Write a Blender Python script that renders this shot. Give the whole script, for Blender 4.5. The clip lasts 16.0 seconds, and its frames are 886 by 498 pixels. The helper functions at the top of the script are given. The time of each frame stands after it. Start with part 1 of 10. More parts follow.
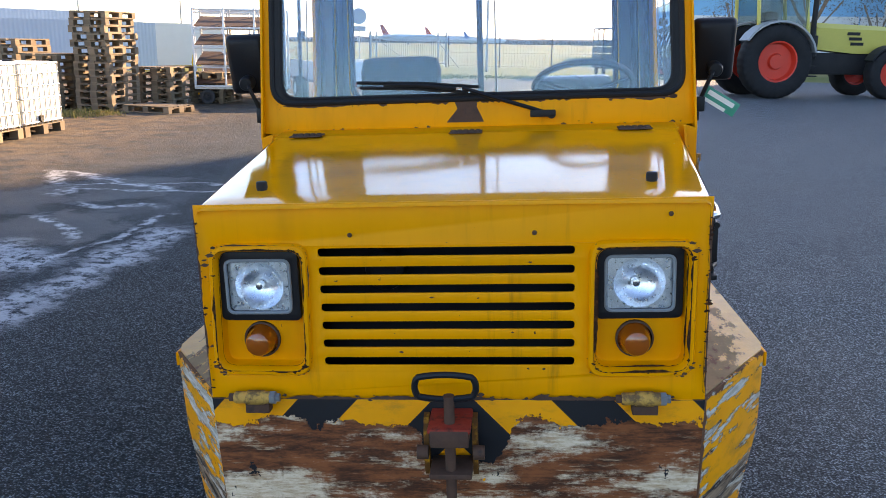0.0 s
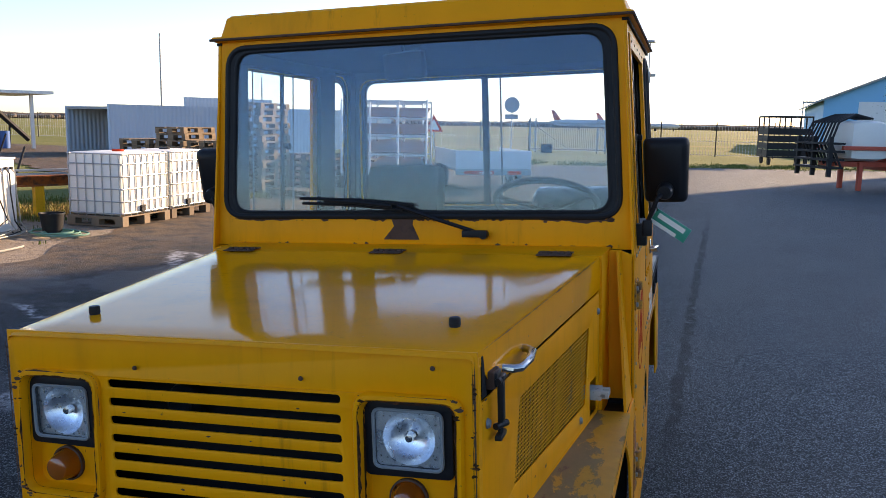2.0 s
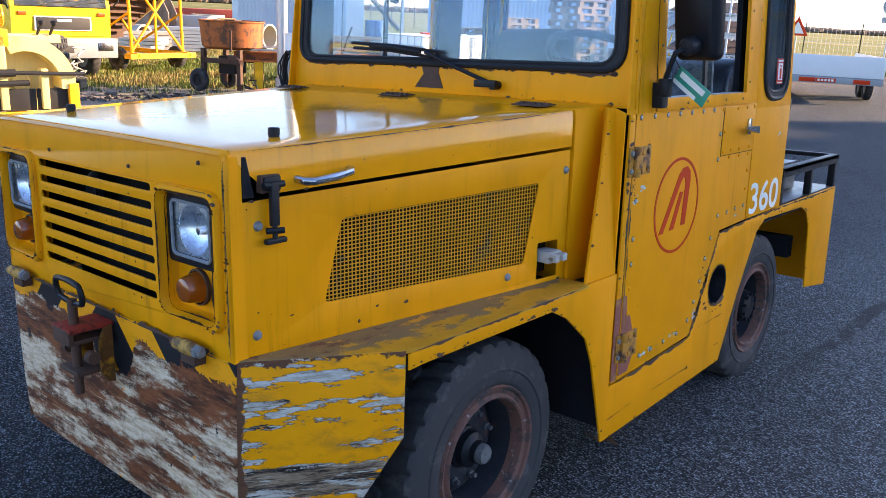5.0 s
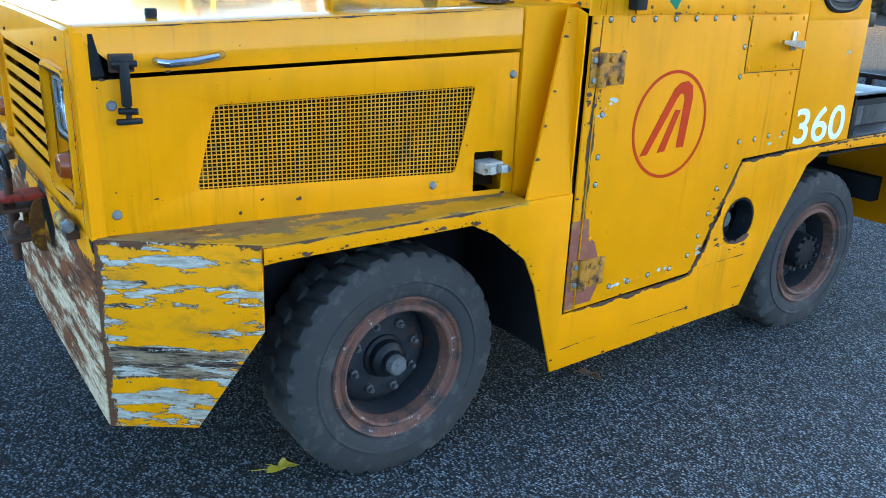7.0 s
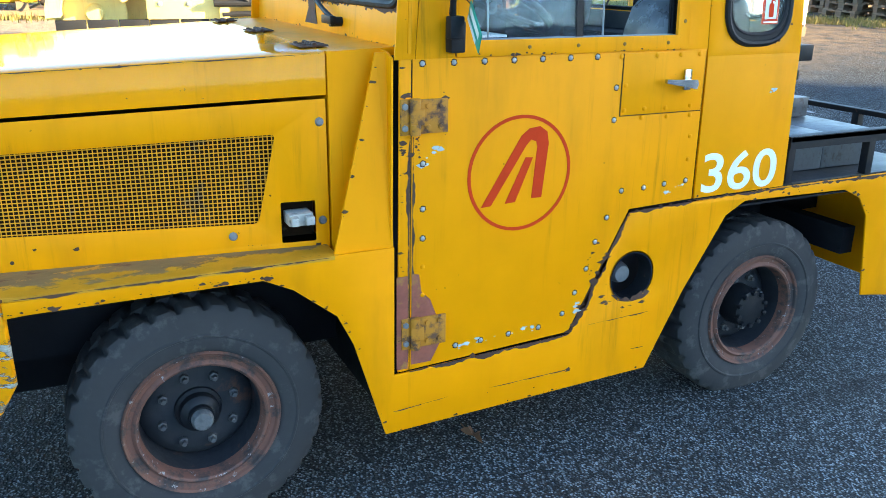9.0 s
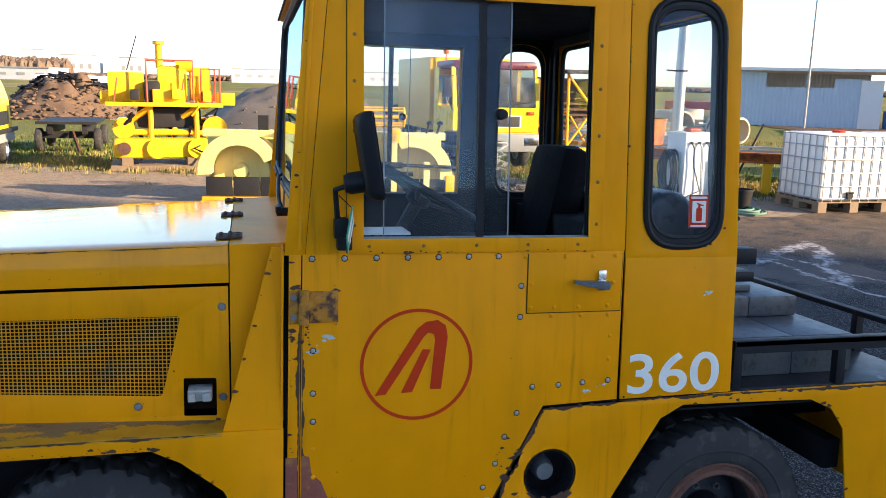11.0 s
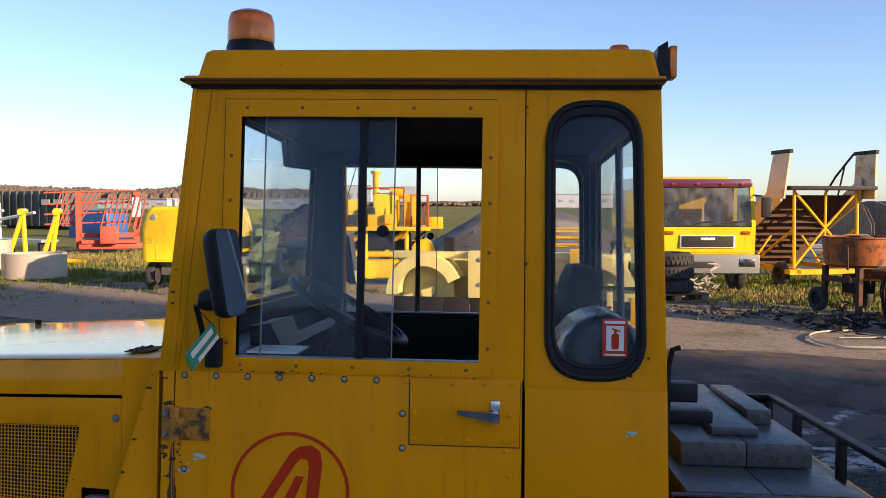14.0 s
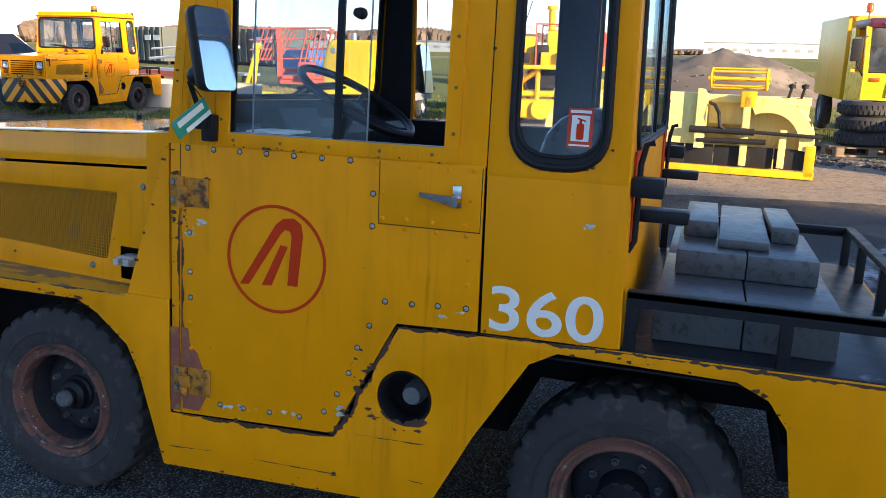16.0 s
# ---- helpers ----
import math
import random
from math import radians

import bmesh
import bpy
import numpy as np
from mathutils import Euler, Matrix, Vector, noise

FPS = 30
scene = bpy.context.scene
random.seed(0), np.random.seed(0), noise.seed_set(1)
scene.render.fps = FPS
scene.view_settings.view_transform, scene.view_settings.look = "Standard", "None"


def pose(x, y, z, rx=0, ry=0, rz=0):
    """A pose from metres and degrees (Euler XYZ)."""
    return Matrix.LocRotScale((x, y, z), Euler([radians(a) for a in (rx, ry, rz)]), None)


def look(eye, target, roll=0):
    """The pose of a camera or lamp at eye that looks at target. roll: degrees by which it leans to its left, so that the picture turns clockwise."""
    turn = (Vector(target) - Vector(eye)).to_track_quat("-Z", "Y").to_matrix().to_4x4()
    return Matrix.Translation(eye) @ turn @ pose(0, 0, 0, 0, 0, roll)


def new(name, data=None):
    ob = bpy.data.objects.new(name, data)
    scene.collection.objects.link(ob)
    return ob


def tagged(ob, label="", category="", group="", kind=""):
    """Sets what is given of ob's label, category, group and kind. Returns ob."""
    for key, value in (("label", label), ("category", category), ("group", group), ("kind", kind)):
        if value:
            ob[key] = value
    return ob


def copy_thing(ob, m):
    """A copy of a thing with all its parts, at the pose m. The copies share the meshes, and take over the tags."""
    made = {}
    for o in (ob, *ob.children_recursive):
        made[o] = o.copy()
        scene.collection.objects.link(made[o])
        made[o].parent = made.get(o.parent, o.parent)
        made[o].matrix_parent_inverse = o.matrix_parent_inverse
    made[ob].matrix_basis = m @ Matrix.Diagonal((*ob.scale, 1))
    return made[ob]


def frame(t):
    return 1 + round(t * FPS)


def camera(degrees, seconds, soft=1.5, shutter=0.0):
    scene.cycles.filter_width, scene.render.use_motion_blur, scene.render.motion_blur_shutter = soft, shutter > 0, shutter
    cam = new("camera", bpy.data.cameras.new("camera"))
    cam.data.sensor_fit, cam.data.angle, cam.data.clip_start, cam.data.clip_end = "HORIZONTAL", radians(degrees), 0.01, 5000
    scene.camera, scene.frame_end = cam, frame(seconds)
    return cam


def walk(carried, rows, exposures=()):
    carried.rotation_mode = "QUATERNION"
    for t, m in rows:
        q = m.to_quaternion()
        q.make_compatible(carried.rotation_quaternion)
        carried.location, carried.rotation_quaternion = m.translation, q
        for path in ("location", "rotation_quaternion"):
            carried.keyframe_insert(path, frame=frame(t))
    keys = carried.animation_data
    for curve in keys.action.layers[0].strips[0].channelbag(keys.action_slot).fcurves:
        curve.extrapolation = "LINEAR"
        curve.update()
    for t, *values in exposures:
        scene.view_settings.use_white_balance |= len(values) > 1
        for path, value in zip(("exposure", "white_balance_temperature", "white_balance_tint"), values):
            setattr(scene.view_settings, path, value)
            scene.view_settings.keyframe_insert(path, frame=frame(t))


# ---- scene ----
cam = camera(56.2, 16.0, soft=0.75)
# the tractor leans a little on the yard's crossfall; its own frame: front at y = 0, middle at x = 0, ground at z = 0
LEAN = pose(0, 0, -0.012, -0.6, -2.7, 0)
METRES, TURN = 6.2, 5.3
START = (0.151, -1.759, 1.5035)
ROWS = [
    (0.0, 0.0, 0.0, 0.0, -0.44, -13.22, 1.85),
    (0.5, 0.0421, -0.0063, 0.0054, 5.44, -11.54, 1.14),
    (1.0, 0.0755, -0.0053, 0.0101, 7.57, -11.0, 0.49),
    (1.5, 0.1055, 0.0133, 0.0146, 9.42, -7.98, 0.39),
    (2.0, 0.1329, 0.0262, 0.0156, 11.24, -7.27, 1.39),
    (2.5, 0.1749, 0.0309, 0.0153, 16.36, -5.82, 0.93),
    (3.0, 0.2044, 0.044, 0.007, 21.22, -6.27, 1.18),
    (3.5, 0.2264, 0.0701, 0.0052, 23.28, -7.18, 1.31),
    (4.0, 0.2522, 0.0873, -0.001, 25.78, -8.9, 1.43),
    (4.5, 0.2876, 0.0937, -0.0084, 33.07, -11.24, -0.54),
    (5.0, 0.3047, 0.1009, -0.0161, 35.89, -13.7, -1.09),
    (7.5, 0.3925, 0.2263, -0.025, 52.62, -19.77, -1.26),
    (8.0, 0.3998, 0.2623, -0.0191, 54.22, -19.8, -0.16),
    (8.5, 0.4188, 0.2919, -0.0161, 56.89, -19.65, -0.13),
    (11.0, 0.497, 0.4215, 0.0106, 71.39, -8.47, -1.32),
    (11.5, 0.4998, 0.4433, 0.0129, 74.3, -4.72, -1.19),
    (12.0, 0.4959, 0.4674, 0.0167, 76.78, -1.1, -0.82),
    (12.5, 0.5013, 0.4964, 0.0157, 79.33, -0.33, 0.13),
    (13.0, 0.5149, 0.5335, 0.0144, 82.2, -0.38, -0.36),
    (13.5, 0.5157, 0.5579, 0.0095, 86.08, -0.37, -0.28),
    (14.0, 0.5065, 0.5842, 0.0115, 88.76, -0.44, -0.88),
    (14.5, 0.5073, 0.609, 0.0096, 91.5, -0.61, -0.81),
    (15.0, 0.5165, 0.6402, 0.0012, 96.26, -3.24, -2.37),
    (15.5, 0.5187, 0.6626, -0.0061, 99.67, -8.7, -2.19),
    (16.0, 0.5045, 0.6828, -0.0122, 102.58, -11.26, -2.62),
]
EXPOSURES = [(t, stops + 0.32, (6500 if 7 < t < 9 else 6600 if t < 15.2 else 6400) + 900 * max(0.0, 1 - t / 2.5), 0 if 7 < t < 9 else 19 if t <= 2 else 22 if t < 6 or 12.2 < t < 15.2 else 15) for t, stops in ((0.0, 2.0), (0.5, 1.55), (1.0, 1.63), (1.5, 1.45), (2.0, 1.2), (2.5, 0.55), (3.0, 1.15), (4.0, 1.68), (4.5, 1.8), (5.0, 1.95), (7.5, 2.75), (8.0, 2.75), (8.5, 2.8), (11.0, 1.5), (11.5, 1.15), (12.0, 0.85), (12.5, 1.0), (13.0, 0.9), (13.5, 0.3), (14.0, 0.65), (14.5, 1.15), (15.0, 1.25), (16.0, 1.35))]
walk(cam, [(t, LEAN @ pose(*START, 0, 0, TURN) @ pose(METRES * x, METRES * y, METRES * z, 90 + pitch, roll, yaw)) for t, x, y, z, yaw, pitch, roll in ROWS], EXPOSURES)

# ---- light ----
SUN_AZ, SUN_EL = 30.3, 16.0
world = bpy.data.worlds.new("world")
scene.world = world
world.use_nodes = True
wn, wl = world.node_tree.nodes, world.node_tree.links
sky = wn.new("ShaderNodeTexSky")
sky.sky_type, sky.sun_disc = "NISHITA", False
sky.sun_elevation, sky.sun_rotation = radians(SUN_EL), radians(SUN_AZ)
sky.air_density, sky.dust_density, sky.ozone_density = 0.85, 0.5, 3.0
wl.new(sky.outputs[0], wn["Background"].inputs["Color"])
wn["Background"].inputs["Strength"].default_value = 0.12
sun = new("sun", bpy.data.lights.new("sun", "SUN"))
sun.data.energy, sun.data.angle, sun.data.color = 5.0, radians(0.53), (1.0, 0.75, 0.47)
sun.matrix_world = look((100 * math.sin(radians(SUN_AZ)), 100 * math.cos(radians(SUN_AZ)), 100 * math.tan(radians(SUN_EL))), (0, 0, 0))

# ---- mesh helpers ----
def put(bm, co, faces):
    vs = [bm.verts.new(c) for c in co]
    for f in faces:
        try:
            bm.faces.new([vs[i] for i in f])
        except ValueError:
            pass
    return vs


def box(bm, x0, x1, y0, y1, z0, z1, bev=0.0, m=None):
    co = [Vector((x, y, z)) for x in (x0, x1) for y in (y0, y1) for z in (z0, z1)]
    if bev <= 0:
        if m:
            co = [m @ c for c in co]
        put(bm, co, [(0, 1, 3, 2), (4, 6, 7, 5), (0, 4, 5, 1), (2, 3, 7, 6), (0, 2, 6, 4), (1, 5, 7, 3)])
        return bm
    # bevelled box: three shrunk copies of each corner
    b = min(bev, (x1 - x0) / 2.01, (y1 - y0) / 2.01, (z1 - z0) / 2.01)
    t = bmesh.new()
    put(t, co, [(0, 1, 3, 2), (4, 6, 7, 5), (0, 4, 5, 1), (2, 3, 7, 6), (0, 2, 6, 4), (1, 5, 7, 3)])
    bmesh.ops.bevel(t, geom=t.edges[:], offset=b, segments=2, profile=0.6, affect="EDGES")
    join(bm, t, m)
    return bm


def join(bm, other, m=None):
    other.verts.index_update()
    vs = [bm.verts.new(m @ v.co if m else v.co) for v in other.verts]
    for f in other.faces:
        try:
            bm.faces.new([vs[v.index] for v in f.verts])
        except ValueError:
            pass
    other.free()
    return bm


def boxes(*args, bev=0.0):
    bm = bmesh.new()
    for a in args:
        box(bm, *a, bev=bev)
    return bm


def ring_frame(d):
    d = Vector(d).normalized()
    u = d.orthogonal().normalized()
    return u, d.cross(u)


def cyl(bm, p0, p1, r0, r1=None, n=14, caps=True):
    p0, p1 = Vector(p0), Vector(p1)
    r1 = r0 if r1 is None else r1
    u, v = ring_frame(p1 - p0)
    a = [bm.verts.new(p0 + r0 * (math.cos(2 * math.pi * i / n) * u + math.sin(2 * math.pi * i / n) * v)) for i in range(n)]
    b = [bm.verts.new(p1 + r1 * (math.cos(2 * math.pi * i / n) * u + math.sin(2 * math.pi * i / n) * v)) for i in range(n)]
    for i in range(n):
        bm.faces.new((a[i], a[(i + 1) % n], b[(i + 1) % n], b[i]))
    if caps:
        bm.faces.new(a[::-1])
        bm.faces.new(b)
    return bm


def tube(bm, pts, r, n=8, closed=False):
    pts = [Vector(p) for p in pts]
    k = len(pts)
    rings = []
    u = None
    for i, p in enumerate(pts):
        a = pts[(i - 1) % k] if closed or i > 0 else p
        b = pts[(i + 1) % k] if closed or i < k - 1 else p
        d = (b - a).normalized()
        u = (u - u.dot(d) * d).normalized() if u is not None else d.orthogonal().normalized()
        v = d.cross(u)
        rings.append([bm.verts.new(p + r * (math.cos(2 * math.pi * j / n) * u + math.sin(2 * math.pi * j / n) * v)) for j in range(n)])
    for i in range(k if closed else k - 1):
        a, b = rings[i], rings[(i + 1) % k]
        for j in range(n):
            bm.faces.new((a[j], a[(j + 1) % n], b[(j + 1) % n], b[j]))
    if not closed:
        bm.faces.new(rings[0][::-1])
        bm.faces.new(rings[-1])
    return bm


def lathe(bm, profile, m=None, n=32, closed=False):
    """profile of (radius, height) turned about the local z axis."""
    m = m or Matrix()
    rings = []
    for r, h in profile:
        if r < 1e-6:
            rings.append([bm.verts.new(m @ Vector((0, 0, h)))])
        else:
            rings.append([bm.verts.new(m @ Vector((r * math.cos(2 * math.pi * i / n), r * math.sin(2 * math.pi * i / n), h))) for i in range(n)])
    k = len(rings)
    for i in range(k if closed else k - 1):
        a, b = rings[i], rings[(i + 1) % k]
        for j in range(n):
            q = [a[j % len(a)], a[(j + 1) % len(a)], b[(j + 1) % len(b)], b[j % len(b)]]
            q = [w for c, w in enumerate(q) if w not in q[:c]]
            if len(q) > 2:
                try:
                    bm.faces.new(q)
                except ValueError:
                    pass
    return bm


def hull(bm, pts):
    t = bmesh.new()
    for p in pts:
        t.verts.new(p)
    r = bmesh.ops.convex_hull(t, input=t.verts[:])
    bmesh.ops.delete(t, geom=[v for v in t.verts if not v.link_faces], context="VERTS")
    bmesh.ops.dissolve_limit(t, angle_limit=0.01, verts=t.verts[:], edges=t.edges[:])
    return join(bm, t)


def prism(bm, poly, off):
    """A flat polygon of 3D points pushed along off."""
    off = Vector(off)
    a = [bm.verts.new(Vector(p)) for p in poly]
    b = [bm.verts.new(Vector(p) + off) for p in poly]
    n = len(poly)
    bm.faces.new(a[::-1])
    bm.faces.new(b)
    for i in range(n):
        bm.faces.new((a[i], a[(i + 1) % n], b[(i + 1) % n], b[i]))
    return bm


def rounded(pts, r, seg=5):
    """A polygon's corners rounded; r is one radius or one for each corner."""
    out, n = [], len(pts)
    for i, p in enumerate(pts):
        p = Vector(p)
        a, b = Vector(pts[i - 1]), Vector(pts[(i + 1) % n])
        ri = r[i] if isinstance(r, (list, tuple)) else r
        if ri <= 0:
            out.append(tuple(p))
            continue
        da, db = (a - p).normalized(), (b - p).normalized()
        for k in range(seg + 1):
            t = k / seg
            out.append(tuple((1 - t) ** 2 * (p + da * ri) + 2 * t * (1 - t) * p + t * t * (p + db * ri)))
    return out


def rect(x0, x1, y0, y1, r=0.0, seg=5):
    p = [(x0, y0), (x1, y0), (x1, y1), (x0, y1)]
    return rounded(p, r, seg) if r else p


def circle(x, y, r, n=24):
    return [(x + r * math.cos(2 * math.pi * i / n), y + r * math.sin(2 * math.pi * i / n)) for i in range(n)]


def plate(outer, holes=(), t=0.004, to=None, bev=0.0):
    """A flat sheet with holes, as a bmesh. to: maps (u, v, n) to the place; n is the height over the sheet's middle."""
    cu = bpy.data.curves.new("plate", "CURVE")
    cu.dimensions, cu.fill_mode, cu.extrude, cu.bevel_depth, cu.bevel_resolution = "2D", "BOTH", t / 2 - bev, bev, 1
    for poly in (outer, *holes):
        s = cu.splines.new("POLY")
        s.points.add(len(poly) - 1)
        s.use_cyclic_u = True
        for pt, p in zip(s.points, poly):
            pt.co = (p[0], p[1], 0, 1)
    ob = bpy.data.objects.new("plate", cu)
    scene.collection.objects.link(ob)
    bpy.context.view_layer.update()
    me = bpy.data.meshes.new_from_object(ob.evaluated_get(bpy.context.evaluated_depsgraph_get()))
    bpy.data.objects.remove(ob)
    bpy.data.curves.remove(cu)
    bm = bmesh.new()
    bm.from_mesh(me)
    bpy.data.meshes.remove(me)
    bmesh.ops.remove_doubles(bm, verts=bm.verts[:], dist=1e-5)
    if to:
        for v in bm.verts:
            v.co = to(*v.co)
    return bm


def lettering(text, size, to, t=0.001, bold=0.0):
    cu = bpy.data.curves.new("text", "FONT")
    cu.body, cu.size, cu.extrude, cu.offset = text, size, t, bold
    ob = bpy.data.objects.new("text", cu)
    scene.collection.objects.link(ob)
    bpy.context.view_layer.update()
    me = bpy.data.meshes.new_from_object(ob.evaluated_get(bpy.context.evaluated_depsgraph_get()))
    bpy.data.objects.remove(ob)
    bpy.data.curves.remove(cu)
    bm = bmesh.new()
    bm.from_mesh(me)
    bpy.data.meshes.remove(me)
    for v in bm.verts:
        v.co = to(*v.co)
    return bm


def finish(name, bm, material, sharp=35, flat=False):
    if not flat:
        bmesh.ops.recalc_face_normals(bm, faces=bm.faces[:])
    me = bpy.data.meshes.new(name)
    bm.to_mesh(me)
    bm.free()
    me.materials.append(material)
    me.polygons.foreach_set("use_smooth", [True] * len(me.polygons))
    me.set_sharp_from_angle(angle=radians(sharp))
    return me


def part(name, bm, material, parent, label="", sharp=35):
    ob = new(name, bm if isinstance(bm, bpy.types.Mesh) else finish(name, bm, material, sharp))
    ob.parent = parent
    return tagged(ob, label) if label else ob


def thing(name, m, label, category, group="", kind=""):
    ob = new(name)
    ob.empty_display_size = 0.2
    ob.matrix_basis = m
    return tagged(ob, label, category, group, kind)


def solo(name, bm, material, m, label, category, group="", kind="", sharp=35):
    ob = new(name, finish(name, bm, material, sharp, kind == "structure"))
    ob.matrix_basis = m
    return tagged(ob, label, category, group, kind)


def mirrored(bm):
    """The same mesh on the other side (x turned to -x)."""
    t = bm.copy()
    for v in t.verts:
        v.co.x = -v.co.x
    bmesh.ops.reverse_faces(t, faces=t.faces[:])
    return t


# ---- materials ----
class Nodes:
    def __init__(self, name):
        self.mat = bpy.data.materials.new(name)
        self.mat.use_nodes = True
        self.n, self.l = self.mat.node_tree.nodes, self.mat.node_tree.links
        self.bsdf = self.n["Principled BSDF"]
        self.pos = self.n.new("ShaderNodeTexCoord").outputs["Object"]

    def link(self, a, b):
        if hasattr(a, "node"):
            self.l.new(a, b)
        else:
            b.default_value = a if not isinstance(a, tuple) or len(a) == 4 or b.type == "VECTOR" else (*a, 1)

    def scaled(self, s, off=(0, 0, 0)):
        m = self.n.new("ShaderNodeMapping")
        self.l.new(self.pos, m.inputs["Vector"])
        m.inputs["Scale"].default_value = s if isinstance(s, tuple) else (s, s, s)
        m.inputs["Location"].default_value = off
        return m.outputs[0]

    def noise(self, scale, detail=4.0, rough=0.55, off=(0, 0, 0)):
        t = self.n.new("ShaderNodeTexNoise")
        self.l.new(self.scaled(scale, off), t.inputs["Vector"])
        t.inputs["Scale"].default_value, t.inputs["Detail"].default_value, t.inputs["Roughness"].default_value = 1.0, detail, rough
        return t.outputs["Fac"]

    def voronoi(self, scale, out="Distance", feature="F1"):
        t = self.n.new("ShaderNodeTexVoronoi")
        t.feature = feature
        self.l.new(self.scaled(scale), t.inputs["Vector"])
        t.inputs["Scale"].default_value = 1.0
        return t.outputs[out]

    def math(self, op, a, b=0.0, clamp=False):
        t = self.n.new("ShaderNodeMath")
        t.operation, t.use_clamp = op, clamp
        self.link(a, t.inputs[0])
        self.link(b, t.inputs[1])
        return t.outputs[0]

    def step(self, fac, lo, hi):
        t = self.n.new("ShaderNodeMapRange")
        t.interpolation_type = "SMOOTHSTEP"
        self.link(fac, t.inputs["Value"])
        t.inputs["From Min"].default_value, t.inputs["From Max"].default_value = lo, hi
        return t.outputs[0]

    def mix(self, fac, a, b):
        t = self.n.new("ShaderNodeMix")
        t.data_type = "RGBA"
        self.link(fac, t.inputs[0])
        self.link(a, t.inputs[6])
        self.link(b, t.inputs[7])
        return t.outputs[2]

    def axes(self):
        t = self.n.new("ShaderNodeSeparateXYZ")
        self.l.new(self.pos, t.inputs[0])
        return t.outputs

    def shade(self, color, amount, scale):
        """The colour made a little lighter and darker from place to place."""
        t = self.n.new("ShaderNodeHueSaturation")
        self.link(color, t.inputs["Color"])
        self.link(self.math("ADD", self.math("MULTIPLY", self.noise(scale), 2 * amount), 1 - amount), t.inputs["Value"])
        return t.outputs[0]

    def scale_value(self, color, value):
        t = self.n.new("ShaderNodeHueSaturation")
        self.link(color, t.inputs["Color"])
        self.link(value, t.inputs["Value"])
        return t.outputs[0]

    def bump(self, height, strength, dist=0.002):
        t = self.n.new("ShaderNodeBump")
        t.inputs["Strength"].default_value, t.inputs["Distance"].default_value = strength, dist
        self.link(height, t.inputs["Height"])
        if self.bsdf.inputs["Normal"].is_linked:
            self.l.new(self.bsdf.inputs["Normal"].links[0].from_socket, t.inputs["Normal"])
        self.l.new(t.outputs[0], self.bsdf.inputs["Normal"])

    def set(self, **k):
        for key, v in k.items():
            self.link(v, self.bsdf.inputs[{"color": "Base Color", "rough": "Roughness", "metal": "Metallic", "coat": "Coat Weight", "coat_rough": "Coat Roughness", "spec": "Specular IOR Level", "trans": "Transmission Weight", "alpha": "Alpha", "emit": "Emission Color", "emit_power": "Emission Strength", "ior": "IOR", "sss": "Subsurface Weight"}[key]])
        return self.mat


def surf(name, color, rough=0.6, metal=0.0, var=0.12, scale=6.0, grain=60.0, bump=0.15, dirt=None, rand=0.0, spec=None):
    """A plain surface: colour varied at two scales, uneven gloss, fine relief; dirt: (colour, how much, scale)."""
    s = Nodes(name)
    c = s.shade(s.shade(color, var, scale), var * 0.6, grain)
    if dirt:
        c = s.mix(s.math("MULTIPLY", s.step(s.noise(dirt[2], 6.0, 0.65, (3, 1, 7)), 0.72 - dirt[1] * 0.4, 0.8 - dirt[1] * 0.3), 0.85), c, dirt[0])
    if rand:
        info = s.n.new("ShaderNodeObjectInfo")
        t = s.n.new("ShaderNodeHueSaturation")
        s.link(c, t.inputs["Color"])
        s.link(s.math("ADD", s.math("MULTIPLY", info.outputs["Random"], 2 * rand), 1 - rand), t.inputs["Value"])
        c = t.outputs[0]
    s.set(color=c, rough=s.math("ADD", s.math("MULTIPLY", s.noise(scale * 3), 0.3), rough - 0.15, True), metal=metal, spec=spec if spec is not None else (0.08 if max(color) < 0.009 else 0.2) if max(color) < 0.04 else 0.45)
    if bump:
        s.bump(s.noise(grain, 5.0), bump)
    return s.mat


RUST, RUST_DARK, PRIMER = (0.13, 0.045, 0.018), (0.05, 0.02, 0.012), (0.42, 0.46, 0.44)


